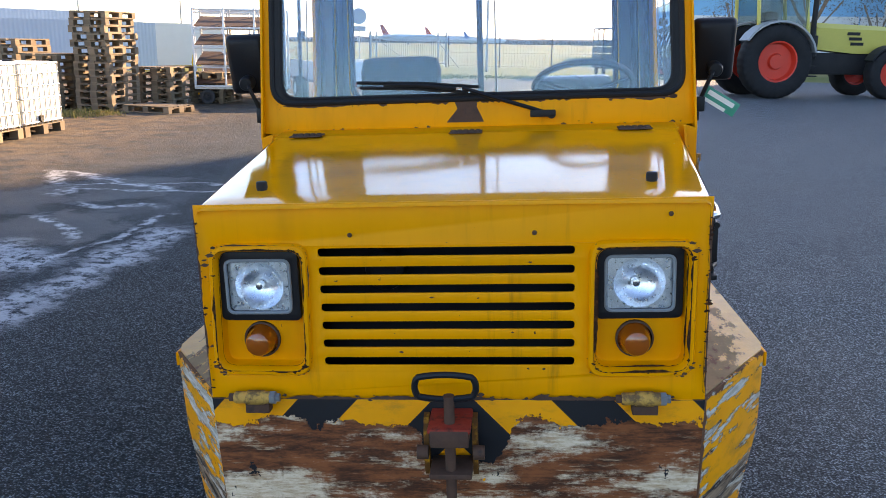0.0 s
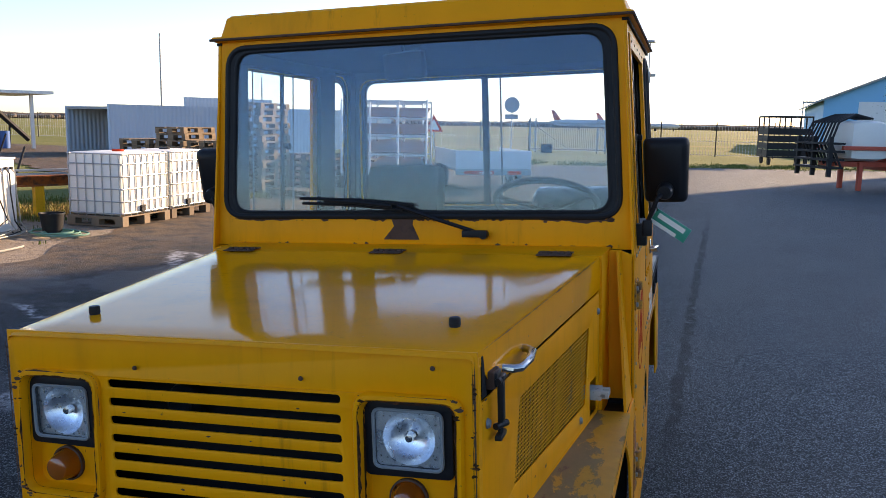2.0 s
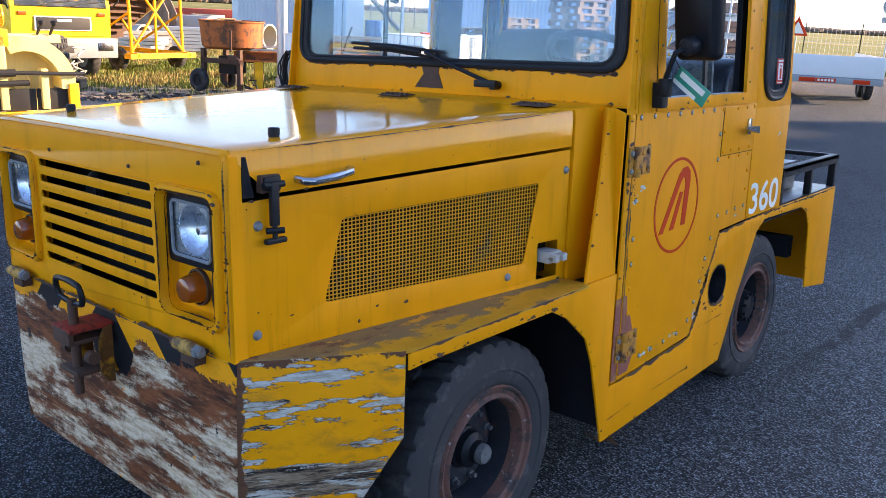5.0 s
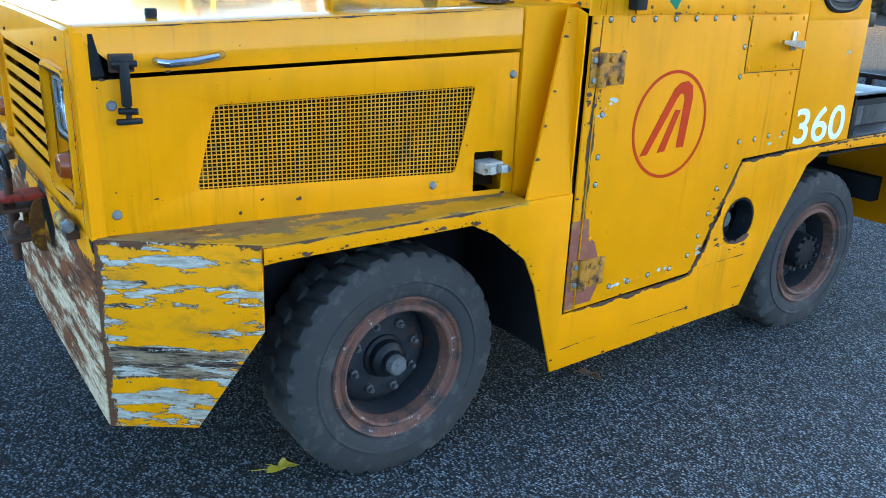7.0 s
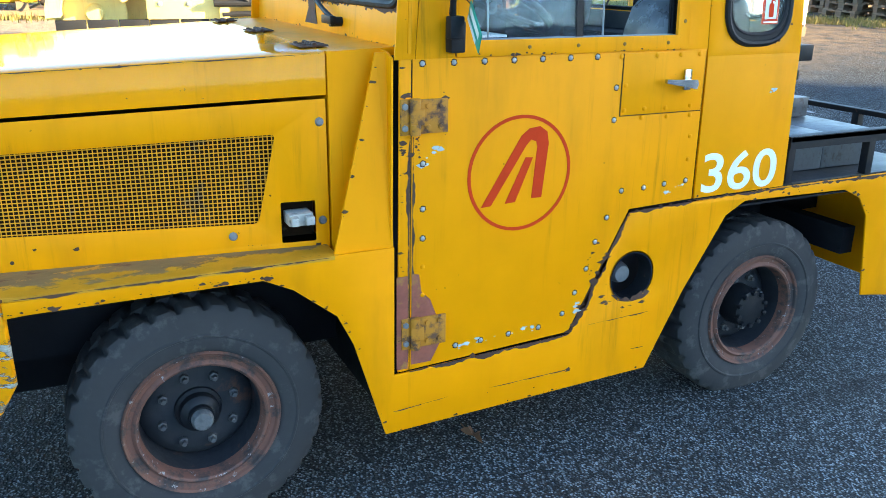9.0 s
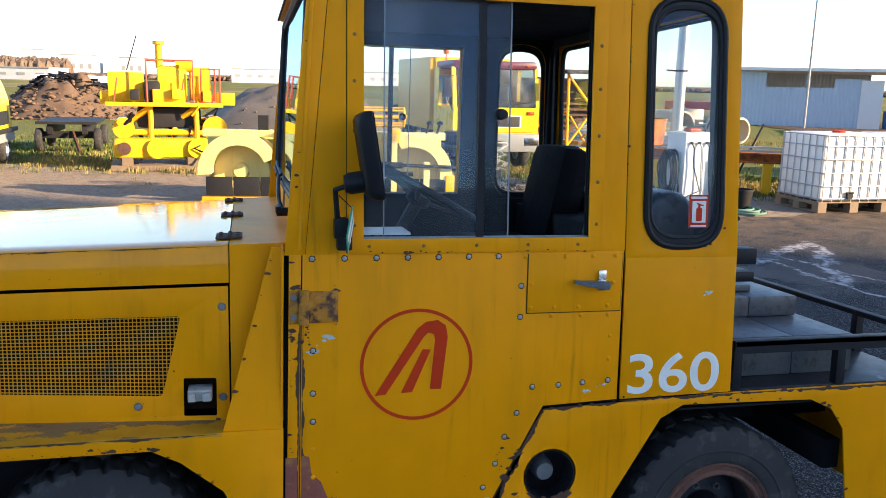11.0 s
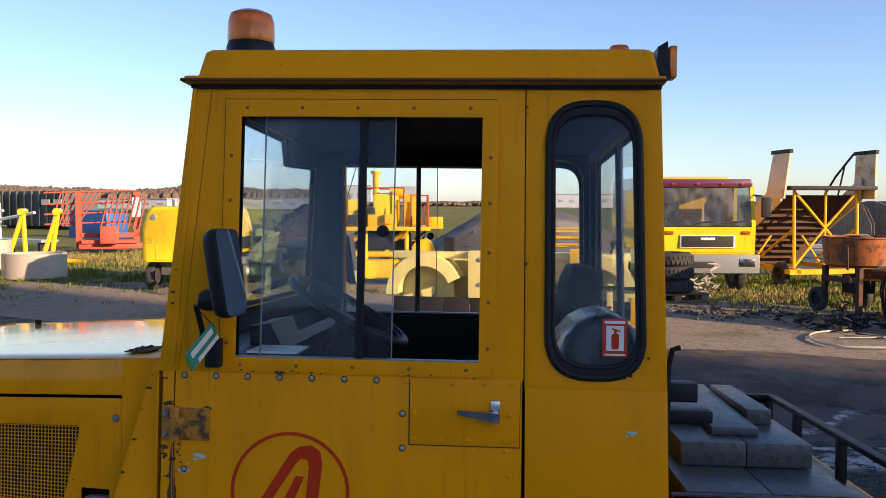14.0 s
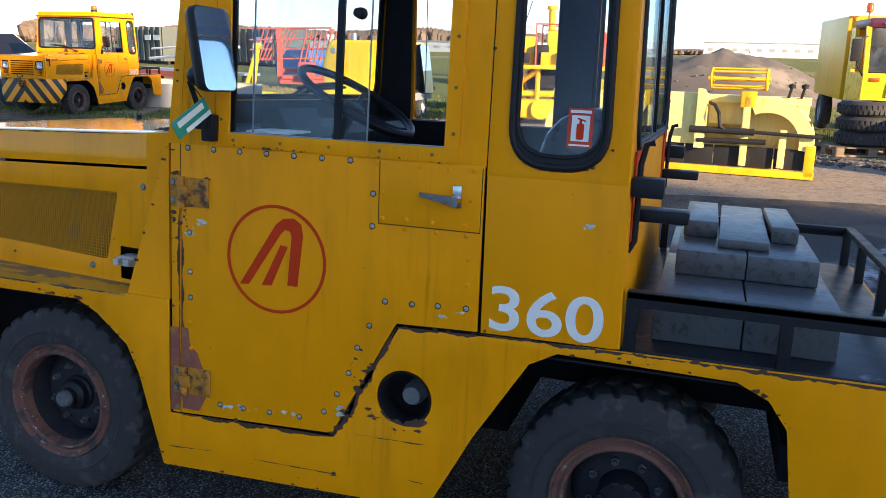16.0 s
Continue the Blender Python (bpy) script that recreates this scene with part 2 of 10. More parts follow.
def paint(name, color, wear=0.25, gloss=0.16, scale=1.0, spec=0.24):
    """Old vehicle paint: faded patches, run-down dirt, chips to rust, slight waviness."""
    s = Nodes(name)
    c = s.shade(s.shade(color, 0.1, 1.3 * scale), 0.07, 9.0 * scale)
    dull = s.step(s.noise((5 * scale, 5 * scale, 1.1 * scale), 5.0, 0.6, (5, 2, 0)), 0.5, 0.75)
    c = s.mix(s.math("MULTIPLY", dull, 0.35), c, (0.42, 0.17, 0.008))
    # grime washed down the sheets in fine streaks
    run = s.step(s.noise((34 * scale, 34 * scale, 1.6 * scale), 6.0, 0.7, (2, 6, 1)), 0.52, 0.78)
    run = s.math("MULTIPLY", run, s.step(s.noise(2.1 * scale, 4.0, 0.6, (7, 7, 2)), 0.42, 0.66))
    c = s.mix(s.math("MULTIPLY", run, 0.55), c, (0.16, 0.058, 0.008))
    chip = s.step(s.noise(55 * scale, 3.0, 0.6, (1, 8, 3)), 0.735 - wear * 0.08, 0.75 - wear * 0.08)
    area = s.step(s.noise(4 * scale, 3.0, 0.5, (9, 3, 4)), 0.5, 0.62)
    chip = s.math("MULTIPLY", chip, area)
    c = s.mix(chip, c, s.mix(s.noise(90), RUST_DARK, RUST))
    s.set(color=c, rough=s.math("ADD", s.math("ADD", s.math("MULTIPLY", s.noise(7 * scale, 5.0), 0.10), gloss - 0.12), s.math("MULTIPLY", chip, 0.5)), spec=spec)
    s.bump(s.noise(3.0 * scale, 2.0), 0.06, 0.008)
    s.bump(s.math("SUBTRACT", 1.0, chip), 0.5, 0.0006)
    return s.mat


YELLOW = (0.86, 0.31, 0.001)
yellow = paint("yellow_paint", YELLOW, gloss=0.5, spec=0.1)
polished_yellow = paint("polished_yellow_paint", YELLOW)


def worn(name, stripes):
    """Scraped bumper paint: long sideways scratches down to primer and rust; stripes: black warning stripes along the top."""
    s = Nodes(name)
    x, y, z = s.axes()
    c = s.shade(YELLOW, 0.14, 8.0)
    c = s.mix(s.math("MULTIPLY", s.step(s.noise((9, 9, 20), 6.0, 0.7, (0, 3, 1)), 0.5, 0.7), 0.5), c, (0.34, 0.15, 0.02))
    if stripes:
        # chevrons leaning outwards on both sides of the middle
        lean = s.math("ADD", s.math("ABSOLUTE", x), s.math("MULTIPLY", z, 0.95))
        band = s.math("FRACT", s.math("DIVIDE", s.math("SUBTRACT", lean, 0.745), 0.315))
        c = s.mix(s.step(band, 0.55, 0.56), c, (0.012, 0.012, 0.014))
    fine = s.noise((16, 16, 90), 7.0, 0.75, (4, 4, 4))
    fringe = s.math("MULTIPLY", s.math("SUBTRACT", s.noise((110, 110, 35), 3.0, 0.6, (1, 2, 3)), 0.5), 0.10)
    if stripes:
        # yellow and black stay along the top, behind the jaw and in a few islands; below lie rust and old cream paint
        edge = s.math("ADD", s.math("MULTIPLY", s.noise((11, 11, 15), 6.0, 0.62, (8, 2, 6)), 0.15), s.math("MULTIPLY", fringe, 0.30))
        behind = s.math("MULTIPLY", s.step(s.math("ABSOLUTE", s.math("SUBTRACT", x, 0.02)), 0.13, 0.06), 0.11)
        keep = s.step(s.math("ADD", s.math("ADD", z, edge), behind), 0.752, 0.755)
        isle = s.step(s.math("ADD", s.noise((7, 7, 9), 5.0, 0.6, (2, 9, 6)), fringe), 0.655, 0.662)
        bare = s.math("SUBTRACT", 1.0, s.math("MAXIMUM", keep, isle))
        broad = s.noise((3.2, 3.2, 15), 5.0, 0.6, (7, 1, 2))
        streak = s.math("ADD", s.math("ADD", s.math("MULTIPLY", broad, 0.62), s.math("MULTIPLY", s.noise((15, 15, 48), 8.0, 0.75, (3, 3, 3)), 0.38)), s.math("ADD", s.math("MULTIPLY", fringe, 0.5), s.math("MULTIPLY", s.step(z, 0.46, 0.66), 0.06)))
        rusty = s.mix(s.step(s.noise((7, 7, 34), 9.0, 0.78, (1, 5, 2)), 0.38, 0.62), (0.055, 0.022, 0.012), (0.24, 0.075, 0.026))
        rusty = s.mix(s.step(s.noise((5, 5, 60), 7.0, 0.7, (6, 2, 8)), 0.57, 0.66), rusty, (0.42, 0.29, 0.17))
        cream = s.mix(s.step(fine, 0.34, 0.62), (0.42, 0.26, 0.14), (0.70, 0.56, 0.39))
        cream = s.mix(s.math("MULTIPLY", s.step(s.noise((30, 30, 14), 6.0, 0.7, (2, 4, 4)), 0.55, 0.70), 0.6), cream, (0.20, 0.085, 0.035))
        under = s.mix(s.step(streak, 0.45, 0.54), cream, rusty)
    else:
        # long thin patches of pale primer, edged dark, spreading from the front corner; a brown scraped band low down
        lead = s.math("MULTIPLY", s.step(y, 0.34, 0.03), 0.075)
        rows = s.math("MULTIPLY", s.math("SUBTRACT", s.noise((0.3, 0.3, 21.0), 2.0, 0.5, (0, 0, 3.4)), 0.5), 0.24)
        k = s.math("ADD", s.math("ADD", s.math("MULTIPLY", s.noise((5.0, 5.0, 27.0), 7.0, 0.62, (2, 0, 5)), 0.7), s.math("MULTIPLY", s.noise((18, 18, 60), 7.0, 0.7, (8, 2, 6)), 0.3)), s.math("ADD", s.math("ADD", lead, rows), s.math("MULTIPLY", fringe, 0.25)))
        band = s.math("MULTIPLY", s.step(s.math("ADD", z, s.math("MULTIPLY", fringe, 0.2)), 0.395, 0.415), s.step(s.math("ADD", z, s.math("MULTIPLY", fringe, 0.2)), 0.49, 0.47))
        k = s.math("ADD", k, s.math("MULTIPLY", band, 0.10))
        bare = s.step(k, 0.553, 0.557)
        blue = s.mix(s.step(fine, 0.35, 0.65), (0.30, 0.26, 0.20), (0.56, 0.51, 0.43))
        brown = s.mix(s.step(s.noise((9, 9, 80), 8.0, 0.75), 0.40, 0.62), (0.02, 0.014, 0.012), (0.30, 0.20, 0.12))
        mud = s.step(s.math("ADD", s.noise((5, 5, 40), 8.0, 0.75, (3, 6, 2)), s.math("MULTIPLY", band, 0.13)), 0.57, 0.61)
        under = s.mix(mud, blue, brown)
        under = s.mix(s.step(k, 0.574, 0.560), under, s.mix(fine, (0.03, 0.02, 0.016), (0.16, 0.09, 0.05)))
        # rust where the plate's top and front edges are knocked
        knock = s.step(s.math("ADD", z, s.math("MULTIPLY", s.math("SUBTRACT", s.noise((22, 22, 22), 6.0, 0.7, (5, 5, 5)), 0.5), 0.09)), 0.733, 0.737)
        knock = s.math("MAXIMUM", knock, s.step(s.math("ADD", y, s.math("MULTIPLY", s.noise((30, 30, 18), 6.0, 0.7, (1, 5, 5)), 0.05)), 0.040, 0.036))
        bare = s.math("MAXIMUM", bare, knock)
        under = s.mix(knock, under, s.mix(fine, (0.04, 0.02, 0.014), (0.20, 0.085, 0.04)))
    c = s.mix(bare, c, under)
    s.set(color=c, rough=s.math("ADD", s.math("MULTIPLY", bare, 0.35), 0.45), spec=0.15)
    s.bump(s.math("SUBTRACT", 1.0, bare), 0.8, 0.0015)
    s.bump(fine, 0.4, 0.001)
    return s.mat


def rim_rust():
    """Flaking rim paint: rust red, dark grime and pale flecks."""
    s = Nodes("rust_red_rim_edge")
    c = s.mix(s.step(s.noise(14.0, 7.0, 0.7), 0.38, 0.56), (0.04, 0.030, 0.027), (0.155, 0.064, 0.040))
    c = s.mix(s.step(s.noise(45.0, 5.0, 0.7, (3, 1, 2)), 0.61, 0.69), c, (0.34, 0.31, 0.29))
    s.set(color=c, rough=0.75)
    s.bump(s.noise(60.0, 5.0), 0.5)
    return s.mat


def worn_step():
    """Step plate walked bare: grey-brown steel in the middle, yellow left towards the outer edge."""
    s = Nodes("worn_step_steel")
    x, y, z = s.axes()
    c = s.mix(s.noise((14, 6, 14), 7.0, 0.75), (0.085, 0.048, 0.018), (0.36, 0.225, 0.075))
    c = s.mix(s.step(s.noise((26, 12, 26), 6.0, 0.75, (2, 2, 2)), 0.56, 0.62), c, (0.14, 0.055, 0.022))
    out = s.math("ADD", s.math("MULTIPLY", s.noise((16, 7, 16), 8.0, 0.75, (5, 1, 3)), 1.0), s.math("MULTIPLY", s.step(s.math("ABSOLUTE", x), 0.66, 0.785), 0.20))
    left = s.step(out, 0.565, 0.58)
    c = s.mix(left, c, s.shade((0.55, 0.25, 0.01), 0.3, 20.0))
    s.set(color=c, rough=s.math("SUBTRACT", 0.72, s.math("MULTIPLY", left, 0.25)), metal=0.0)
    s.bump(s.noise((60, 30, 60), 6.0, 0.7), 0.5, 0.002)
    return s.mat


bumper_front = worn("scraped_bumper_paint", True)
bumper_side = worn("scraped_corner_paint", False)
steel_worn = worn_step()
hinge_rust = surf("rusty_painted_hinge", (0.10, 0.045, 0.022), 0.7, 0.0, 0.4, 30.0, 90.0, 0.4, ((0.52, 0.21, 0.008), 0.85, 28.0))
black_steel = surf("black_painted_steel", (0.012, 0.013, 0.015), 0.45, 0.0, 0.3, 8.0, 80.0, 0.2, ((0.09, 0.05, 0.03), 0.15, 12.0))
# near-black for cab lining, and for backing that keeps gaps and hollows dark
black_inside = surf("black_lining_and_backing", (0.008, 0.008, 0.010), 0.75, 0.0, 0.3, 5.0, 120.0, 0.3)
rubber = surf("black_rubber", (0.014, 0.014, 0.015), 0.55, 0.0, 0.2, 10.0, 90.0, 0.15)
tyre_rubber = surf("tyre_rubber", (0.036, 0.035, 0.035), 0.75, 0.0, 0.2, 5.0, 60.0, 0.3, ((0.075, 0.07, 0.066), 0.5, 14.0), spec=0.3)
plastic = surf("black_plastic", (0.010, 0.010, 0.012), 0.45, 0.0, 0.15, 12.0, 200.0, 0.1)
chrome = surf("chrome", (0.5, 0.5, 0.5), 0.2, 1.0, 0.08, 20.0, 120.0, 0.05)
zinc = surf("zinc_bolt", (0.20, 0.205, 0.205), 0.5, 0.4, 0.2, 30.0, 120.0, 0.1)
rust = surf("rusty_iron", (0.075, 0.034, 0.019), 0.8, 0.0, 0.4, 9.0, 70.0, 0.5, ((0.03, 0.018, 0.014), 0.4, 14.0))
rim_mat = surf("rusty_rim", (0.026, 0.027, 0.031), 0.6, 0.0, 0.35, 12.0, 70.0, 0.4, ((0.10, 0.045, 0.03), 0.3, 9.0))
rim_edge = rim_rust()
concrete = surf("cast_weight", (0.058, 0.066, 0.072), 0.36, 0.0, 0.4, 9.0, 60.0, 0.3, ((0.03, 0.022, 0.016), 0.5, 38.0), spec=0.5)
bed_steel = surf("bed_steel", (0.022, 0.023, 0.026), 0.35, 0.3, 0.4, 4.0, 50.0, 0.3, ((0.20, 0.20, 0.21), 0.28, 9.0))
amber = Nodes("amber_lens")
amber = amber.set(color=(0.45, 0.10, 0.006), rough=0.18, trans=0.35, coat=0.5)
beacon_mat = Nodes("orange_beacon_lens")
beacon_mat = beacon_mat.set(color=(0.88, 0.20, 0.006), rough=0.2, trans=0.6, coat=0.1, spec=0.3)
jaw_red = surf("worn_red_paint", (0.30, 0.035, 0.02), 0.6, 0.0, 0.3, 25.0, 120.0, 0.2, ((0.045, 0.022, 0.018), 0.6, 24.0), spec=0.12)
red_paint = surf("red_paint", (0.56, 0.04, 0.008), 0.55, 0.0, 0.12, 20.0, 120.0, 0.05, spec=0.1)
white_paint = surf("white_paint", (0.78, 0.75, 0.66), 0.45, 0.0, 0.06, 20.0, 120.0, 0.05)
grey_plastic = surf("grey_plastic", (0.20, 0.215, 0.22), 0.45, 0.0, 0.12, 20.0, 100.0, 0.1)
seat_vinyl = surf("black_seat_vinyl", (0.006, 0.0065, 0.008), 0.75, 0.0, 0.2, 8.0, 160.0, 0.25)
tag_green = surf("green_card", (0.015, 0.26, 0.17), 0.4, 0.0, 0.05, 20.0, 100.0, 0.02)


def glass(name, dust, tint=(0.96, 0.98, 0.99), rough=0.0, mirror=0.5):
    """Glass: see-through, mirroring more at a slant, with a film of dust and haze."""
    s = Nodes(name)
    out = s.n["Material Output"]
    s.n.remove(s.bsdf)
    tr, gl, df = s.n.new("ShaderNodeBsdfTransparent"), s.n.new("ShaderNodeBsdfGlossy"), s.n.new("ShaderNodeBsdfDiffuse")
    tr.inputs["Color"].default_value = (*tint, 1)
    gl.inputs["Roughness"].default_value = rough + 0.01
    # bluish gloss colour puts a deeper blue sky into the reflection
    gl.inputs["Color"].default_value = (0.52, 0.74, 1.0, 1)
    df.inputs["Color"].default_value = (0.62, 0.64, 0.62, 1)
    slant = s.n.new("ShaderNodeLayerWeight")
    slant.inputs["Blend"].default_value = 0.5
    fr = s.math("ADD", s.math("MULTIPLY", s.math("POWER", slant.outputs["Facing"], 5.0), 0.95), 0.045)
    a, b = s.n.new("ShaderNodeMixShader"), s.n.new("ShaderNodeMixShader")
    s.link(s.math("MULTIPLY", s.math("ADD", s.step(s.noise((3.0, 3.0, 1.6), 5.0, 0.6), 0.40, 0.72), s.math("MULTIPLY", s.noise(40.0, 4.0), 0.4)), dust), a.inputs[0])
    s.l.new(tr.outputs[0], a.inputs[1])
    s.l.new(df.outputs[0], a.inputs[2])
    s.link(s.math("MULTIPLY", fr, mirror, True), b.inputs[0])
    s.l.new(a.outputs[0], b.inputs[1])
    s.l.new(gl.outputs[0], b.inputs[2])
    s.l.new(b.outputs[0], out.inputs["Surface"])
    return s.mat


glass_front = glass("dusty_windscreen", 0.045, (0.92, 0.96, 0.99), 0.0, 0.95)
glass_side = glass("side_window_glass", 0.05, mirror=0.22)
glass_rear = glass("rear_window_glass", 0.06)
lamp_glass = glass("lamp_glass", 0.13, (0.97, 0.98, 1.0))
mirror_mat = Nodes("mirror_silver")
mirror_mat = mirror_mat.set(color=(0.80, 0.83, 0.86), rough=0.03, metal=1.0)


# ---- ground ----
from mathutils.geometry import tessellate_polygon

def asphalt_material():
    s = Nodes("asphalt")
    x, y, z = s.axes()
    stone = s.voronoi(130.0, "Color")
    sep = s.n.new("ShaderNodeSeparateColor")
    s.l.new(stone, sep.inputs[0])
    gap = s.step(s.voronoi(130.0), 0.62, 0.36)
    c = s.mix(s.math("MULTIPLY", gap, s.step(sep.outputs[0], 0.15, 1.0)), (0.0075, 0.0088, 0.0100), (0.150, 0.174, 0.19))
    # paler stones towards +x, fading out where y drops below 0.3
    pale_side = s.step(s.math("ADD", s.math("ADD", x, s.math("MULTIPLY", s.noise(0.6, 4.0), 0.8)), s.math("MULTIPLY", s.math("MINIMUM", s.math("SUBTRACT", y, 0.3), 0.0), 1.1)), 0.1, 2.3)
    c = s.mix(pale_side, c, s.mix(s.math("MULTIPLY", gap, s.step(sep.outputs[0], 0.1, 0.95)), (0.020, 0.0232, 0.0252), (0.255, 0.296, 0.318)))
    c = s.shade(s.shade(s.shade(c, 0.25, 0.35), 0.15, 2.0), 0.55, 38.0)
    grit = s.math("ADD", 0.62, s.math("ADD", s.math("MULTIPLY", s.step(s.noise(75.0, 2.0, 0.6, (3, 1, 0)), 0.38, 0.62), 0.46), s.math("MULTIPLY", s.step(s.noise(21.0, 3.0, 0.6, (8, 1, 0)), 0.35, 0.65), 0.34)))
    c = s.scale_value(c, grit)
    # paler patches, and brown towards -x: dust with the sun's warm tone painted in
    pale = s.math("MULTIPLY", s.step(s.noise(0.11, 4.0), 0.45, 0.7), 0.14)
    c = s.mix(pale, c, (0.105, 0.118, 0.122))
    dusty = s.math("MULTIPLY", s.step(s.math("ADD", x, s.math("MULTIPLY", s.noise(0.5, 5.0), 3.0)), -2.2, -6.0), s.step(s.noise(3.0, 5.0, 0.7), 0.3, 0.62))
    c = s.mix(s.math("MULTIPLY", dusty, s.math("ADD", 0.48, s.math("MULTIPLY", s.math("MULTIPLY", gap, sep.outputs[1]), 0.5))), c, s.mix(s.noise(30.0, 6.0, 0.75), (0.13, 0.085, 0.048), (0.36, 0.25, 0.15)))
    wet = s.step(s.noise(0.5, 5.0, 0.6, (4, 9, 0)), 0.5, 0.62)
    zone = s.math("MULTIPLY", s.step(x, -2.2, -3.6), s.step(y, -6.0, -1.0))
    zone = s.math("MULTIPLY", zone, s.step(y, 10.0, 6.0))
    wet = s.math("MULTIPLY", wet, zone)
    c = s.mix(s.math("MULTIPLY", wet, 0.3), c, (0.02, 0.021, 0.023))
    # wet puddles and dried salt along the streaks that ran from them
    for px, py, r in ((-3.6, 4.6, 0.55), (-3.9, 6.5, 0.6), (-6.1, 4.1, 0.5), (-4.6, 5.6, 0.5)):
        dx, dy = s.math("SUBTRACT", x, px), s.math("SUBTRACT", y, py)
        d = s.math("SQRT", s.math("ADD", s.math("MULTIPLY", dx, dx), s.math("MULTIPLY", s.math("MULTIPLY", dy, dy), 0.5)))
        d = s.math("ADD", d, s.math("MULTIPLY", s.math("SUBTRACT", s.noise(2.2, 5.0, 0.6, (px, 0, 0)), 0.5), 1.2))
        puddle = s.step(d, r, r - 0.12)
        wet = s.math("MAXIMUM", wet, puddle)
        c = s.mix(s.math("MULTIPLY", puddle, 0.75), c, (0.013, 0.014, 0.016))
    wob = s.math("MULTIPLY", s.math("SUBTRACT", s.noise(1.7, 5.0, 0.6, (1, 1, 0)), 0.5), 0.7)
    rag = s.step(s.noise(9.0, 6.0, 0.75), 0.40, 0.56)
    for x0, y0, x1, y1, w in ((-2.75, 2.0, -2.65, 4.9, 0.20), (-3.15, 3.2, -2.9, 5.4, 0.05), (-5.3, 7.5, -3.2, 6.3, 0.07), (-4.5, 6.6, -4.3, 5.8, 0.06), (-3.4, 1.2, -2.8, 2.6, 0.06), (-4.9, 4.4, -3.9, 3.9, 0.05), (-4.6, 6.3, -2.6, 6.4, 0.035), (-4.8, 6.6, -2.6, 6.9, 0.035), (-4.2, 5.6, -3.0, 5.5, 0.07), (-4.1, 5.2, -3.1, 4.1, 0.06), (-5.4, 7.6, -4.5, 6.4, 0.09), (-4.0, 4.1, -3.0, 3.2, 0.30)):
        ln = math.hypot(x1 - x0, y1 - y0)
        ux, uy = (x1 - x0) / ln, (y1 - y0) / ln
        dx, dy = s.math("SUBTRACT", x, x0), s.math("SUBTRACT", y, y0)
        along = s.math("ADD", s.math("MULTIPLY", dx, ux), s.math("MULTIPLY", dy, uy))
        off = s.math("ABSOLUTE", s.math("ADD", s.math("SUBTRACT", s.math("MULTIPLY", dy, ux), s.math("MULTIPLY", dx, uy)), wob))
        salt = s.math("MULTIPLY", s.step(off, w * 1.4, w * 0.2), s.math("MULTIPLY", s.step(along, 0.0, 0.4), s.step(along, ln, ln - 0.4)))
        c = s.mix(s.math("MULTIPLY", s.math("MULTIPLY", salt, rag), 0.72), c, (0.50, 0.51, 0.53))
    # a tarred joint running along the yard
    joint = s.math("ABSOLUTE", s.math("SUBTRACT", s.math("SUBTRACT", s.math("ADD", x, s.math("MULTIPLY", s.math("SUBTRACT", s.noise(2.2, 4.0, 0.6), 0.5), 0.16)), s.math("MULTIPLY", y, 0.035)), 0.76))
    joint = s.math("MULTIPLY", s.math("MULTIPLY", s.step(joint, 0.055, 0.025), s.step(s.noise(7.0, 5.0, 0.7, (2, 5, 0)), 0.36, 0.5)), s.math("MULTIPLY", s.step(y, 2.4, 3.4), s.step(y, 16.0, 11.0)))
    c = s.mix(s.math("MULTIPLY", joint, 0.85), c, (0.008, 0.008, 0.009))
    s.set(color=c, rough=s.math("SUBTRACT", s.math("ADD", 0.66, s.math("MULTIPLY", s.noise(1.5), 0.28)), s.math("MULTIPLY", wet, 0.22)), spec=s.math("ADD", s.math("ADD", 0.15, s.math("MULTIPLY", pale_side, 0.25)), s.math("MULTIPLY", wet, 0.25)))
    s.bump(s.voronoi(130.0), 1.0, 0.007)
    s.bump(s.noise(1.2, 3.0), 0.25, 0.02)
    return s.mat


def gravel_material():
    s = Nodes("packed_gravel")
    c = s.mix(s.noise(0.6, 5.0), (0.19, 0.135, 0.082), (0.34, 0.255, 0.165))
    c = s.mix(s.math("MULTIPLY", s.step(s.noise(6.0, 9.0, 0.8, (2, 2, 0)), 0.44, 0.66), 0.75), c, (0.07, 0.05, 0.032))
    c = s.mix(s.math("MULTIPLY", s.step(s.noise(15.0, 6.0, 0.8, (5, 2, 0)), 0.56, 0.66), 0.7), c, (0.36, 0.30, 0.22))
    sep = s.n.new("ShaderNodeSeparateColor")
    s.l.new(s.voronoi(40.0, "Color"), sep.inputs[0])
    c = s.mix(s.math("MULTIPLY", sep.outputs[0], 0.45), c, (0.38, 0.34, 0.29))
    moss = s.step(s.noise(0.45, 6.0, 0.65, (3, 7, 0)), 0.56, 0.66)
    c = s.mix(s.math("MULTIPLY", moss, 0.7), c, (0.10, 0.11, 0.035))
    s.set(color=c, rough=0.9)
    s.bump(s.voronoi(40.0), 0.6, 0.015)
    s.bump(s.noise(7.0, 8.0, 0.75), 1.0, 0.06)
    s.bump(s.noise(0.8, 4.0), 0.4, 0.06)
    return s.mat


def grass_material():
    s = Nodes("meadow")
    c = s.mix(s.noise(0.12, 6.0, 0.65), (0.085, 0.115, 0.022), (0.20, 0.185, 0.055))
    c = s.mix(s.step(s.noise((0.02, 0.06, 0.02), 5.0), 0.5, 0.65), c, (0.26, 0.21, 0.085))
    c = s.shade(c, 0.3, 9.0)
    s.set(color=c, rough=0.95, spec=0.15)
    s.bump(s.noise(25.0, 5.0), 0.9, 0.05)
    return s.mat


asphalt, gravel, meadow = asphalt_material(), gravel_material(), grass_material()


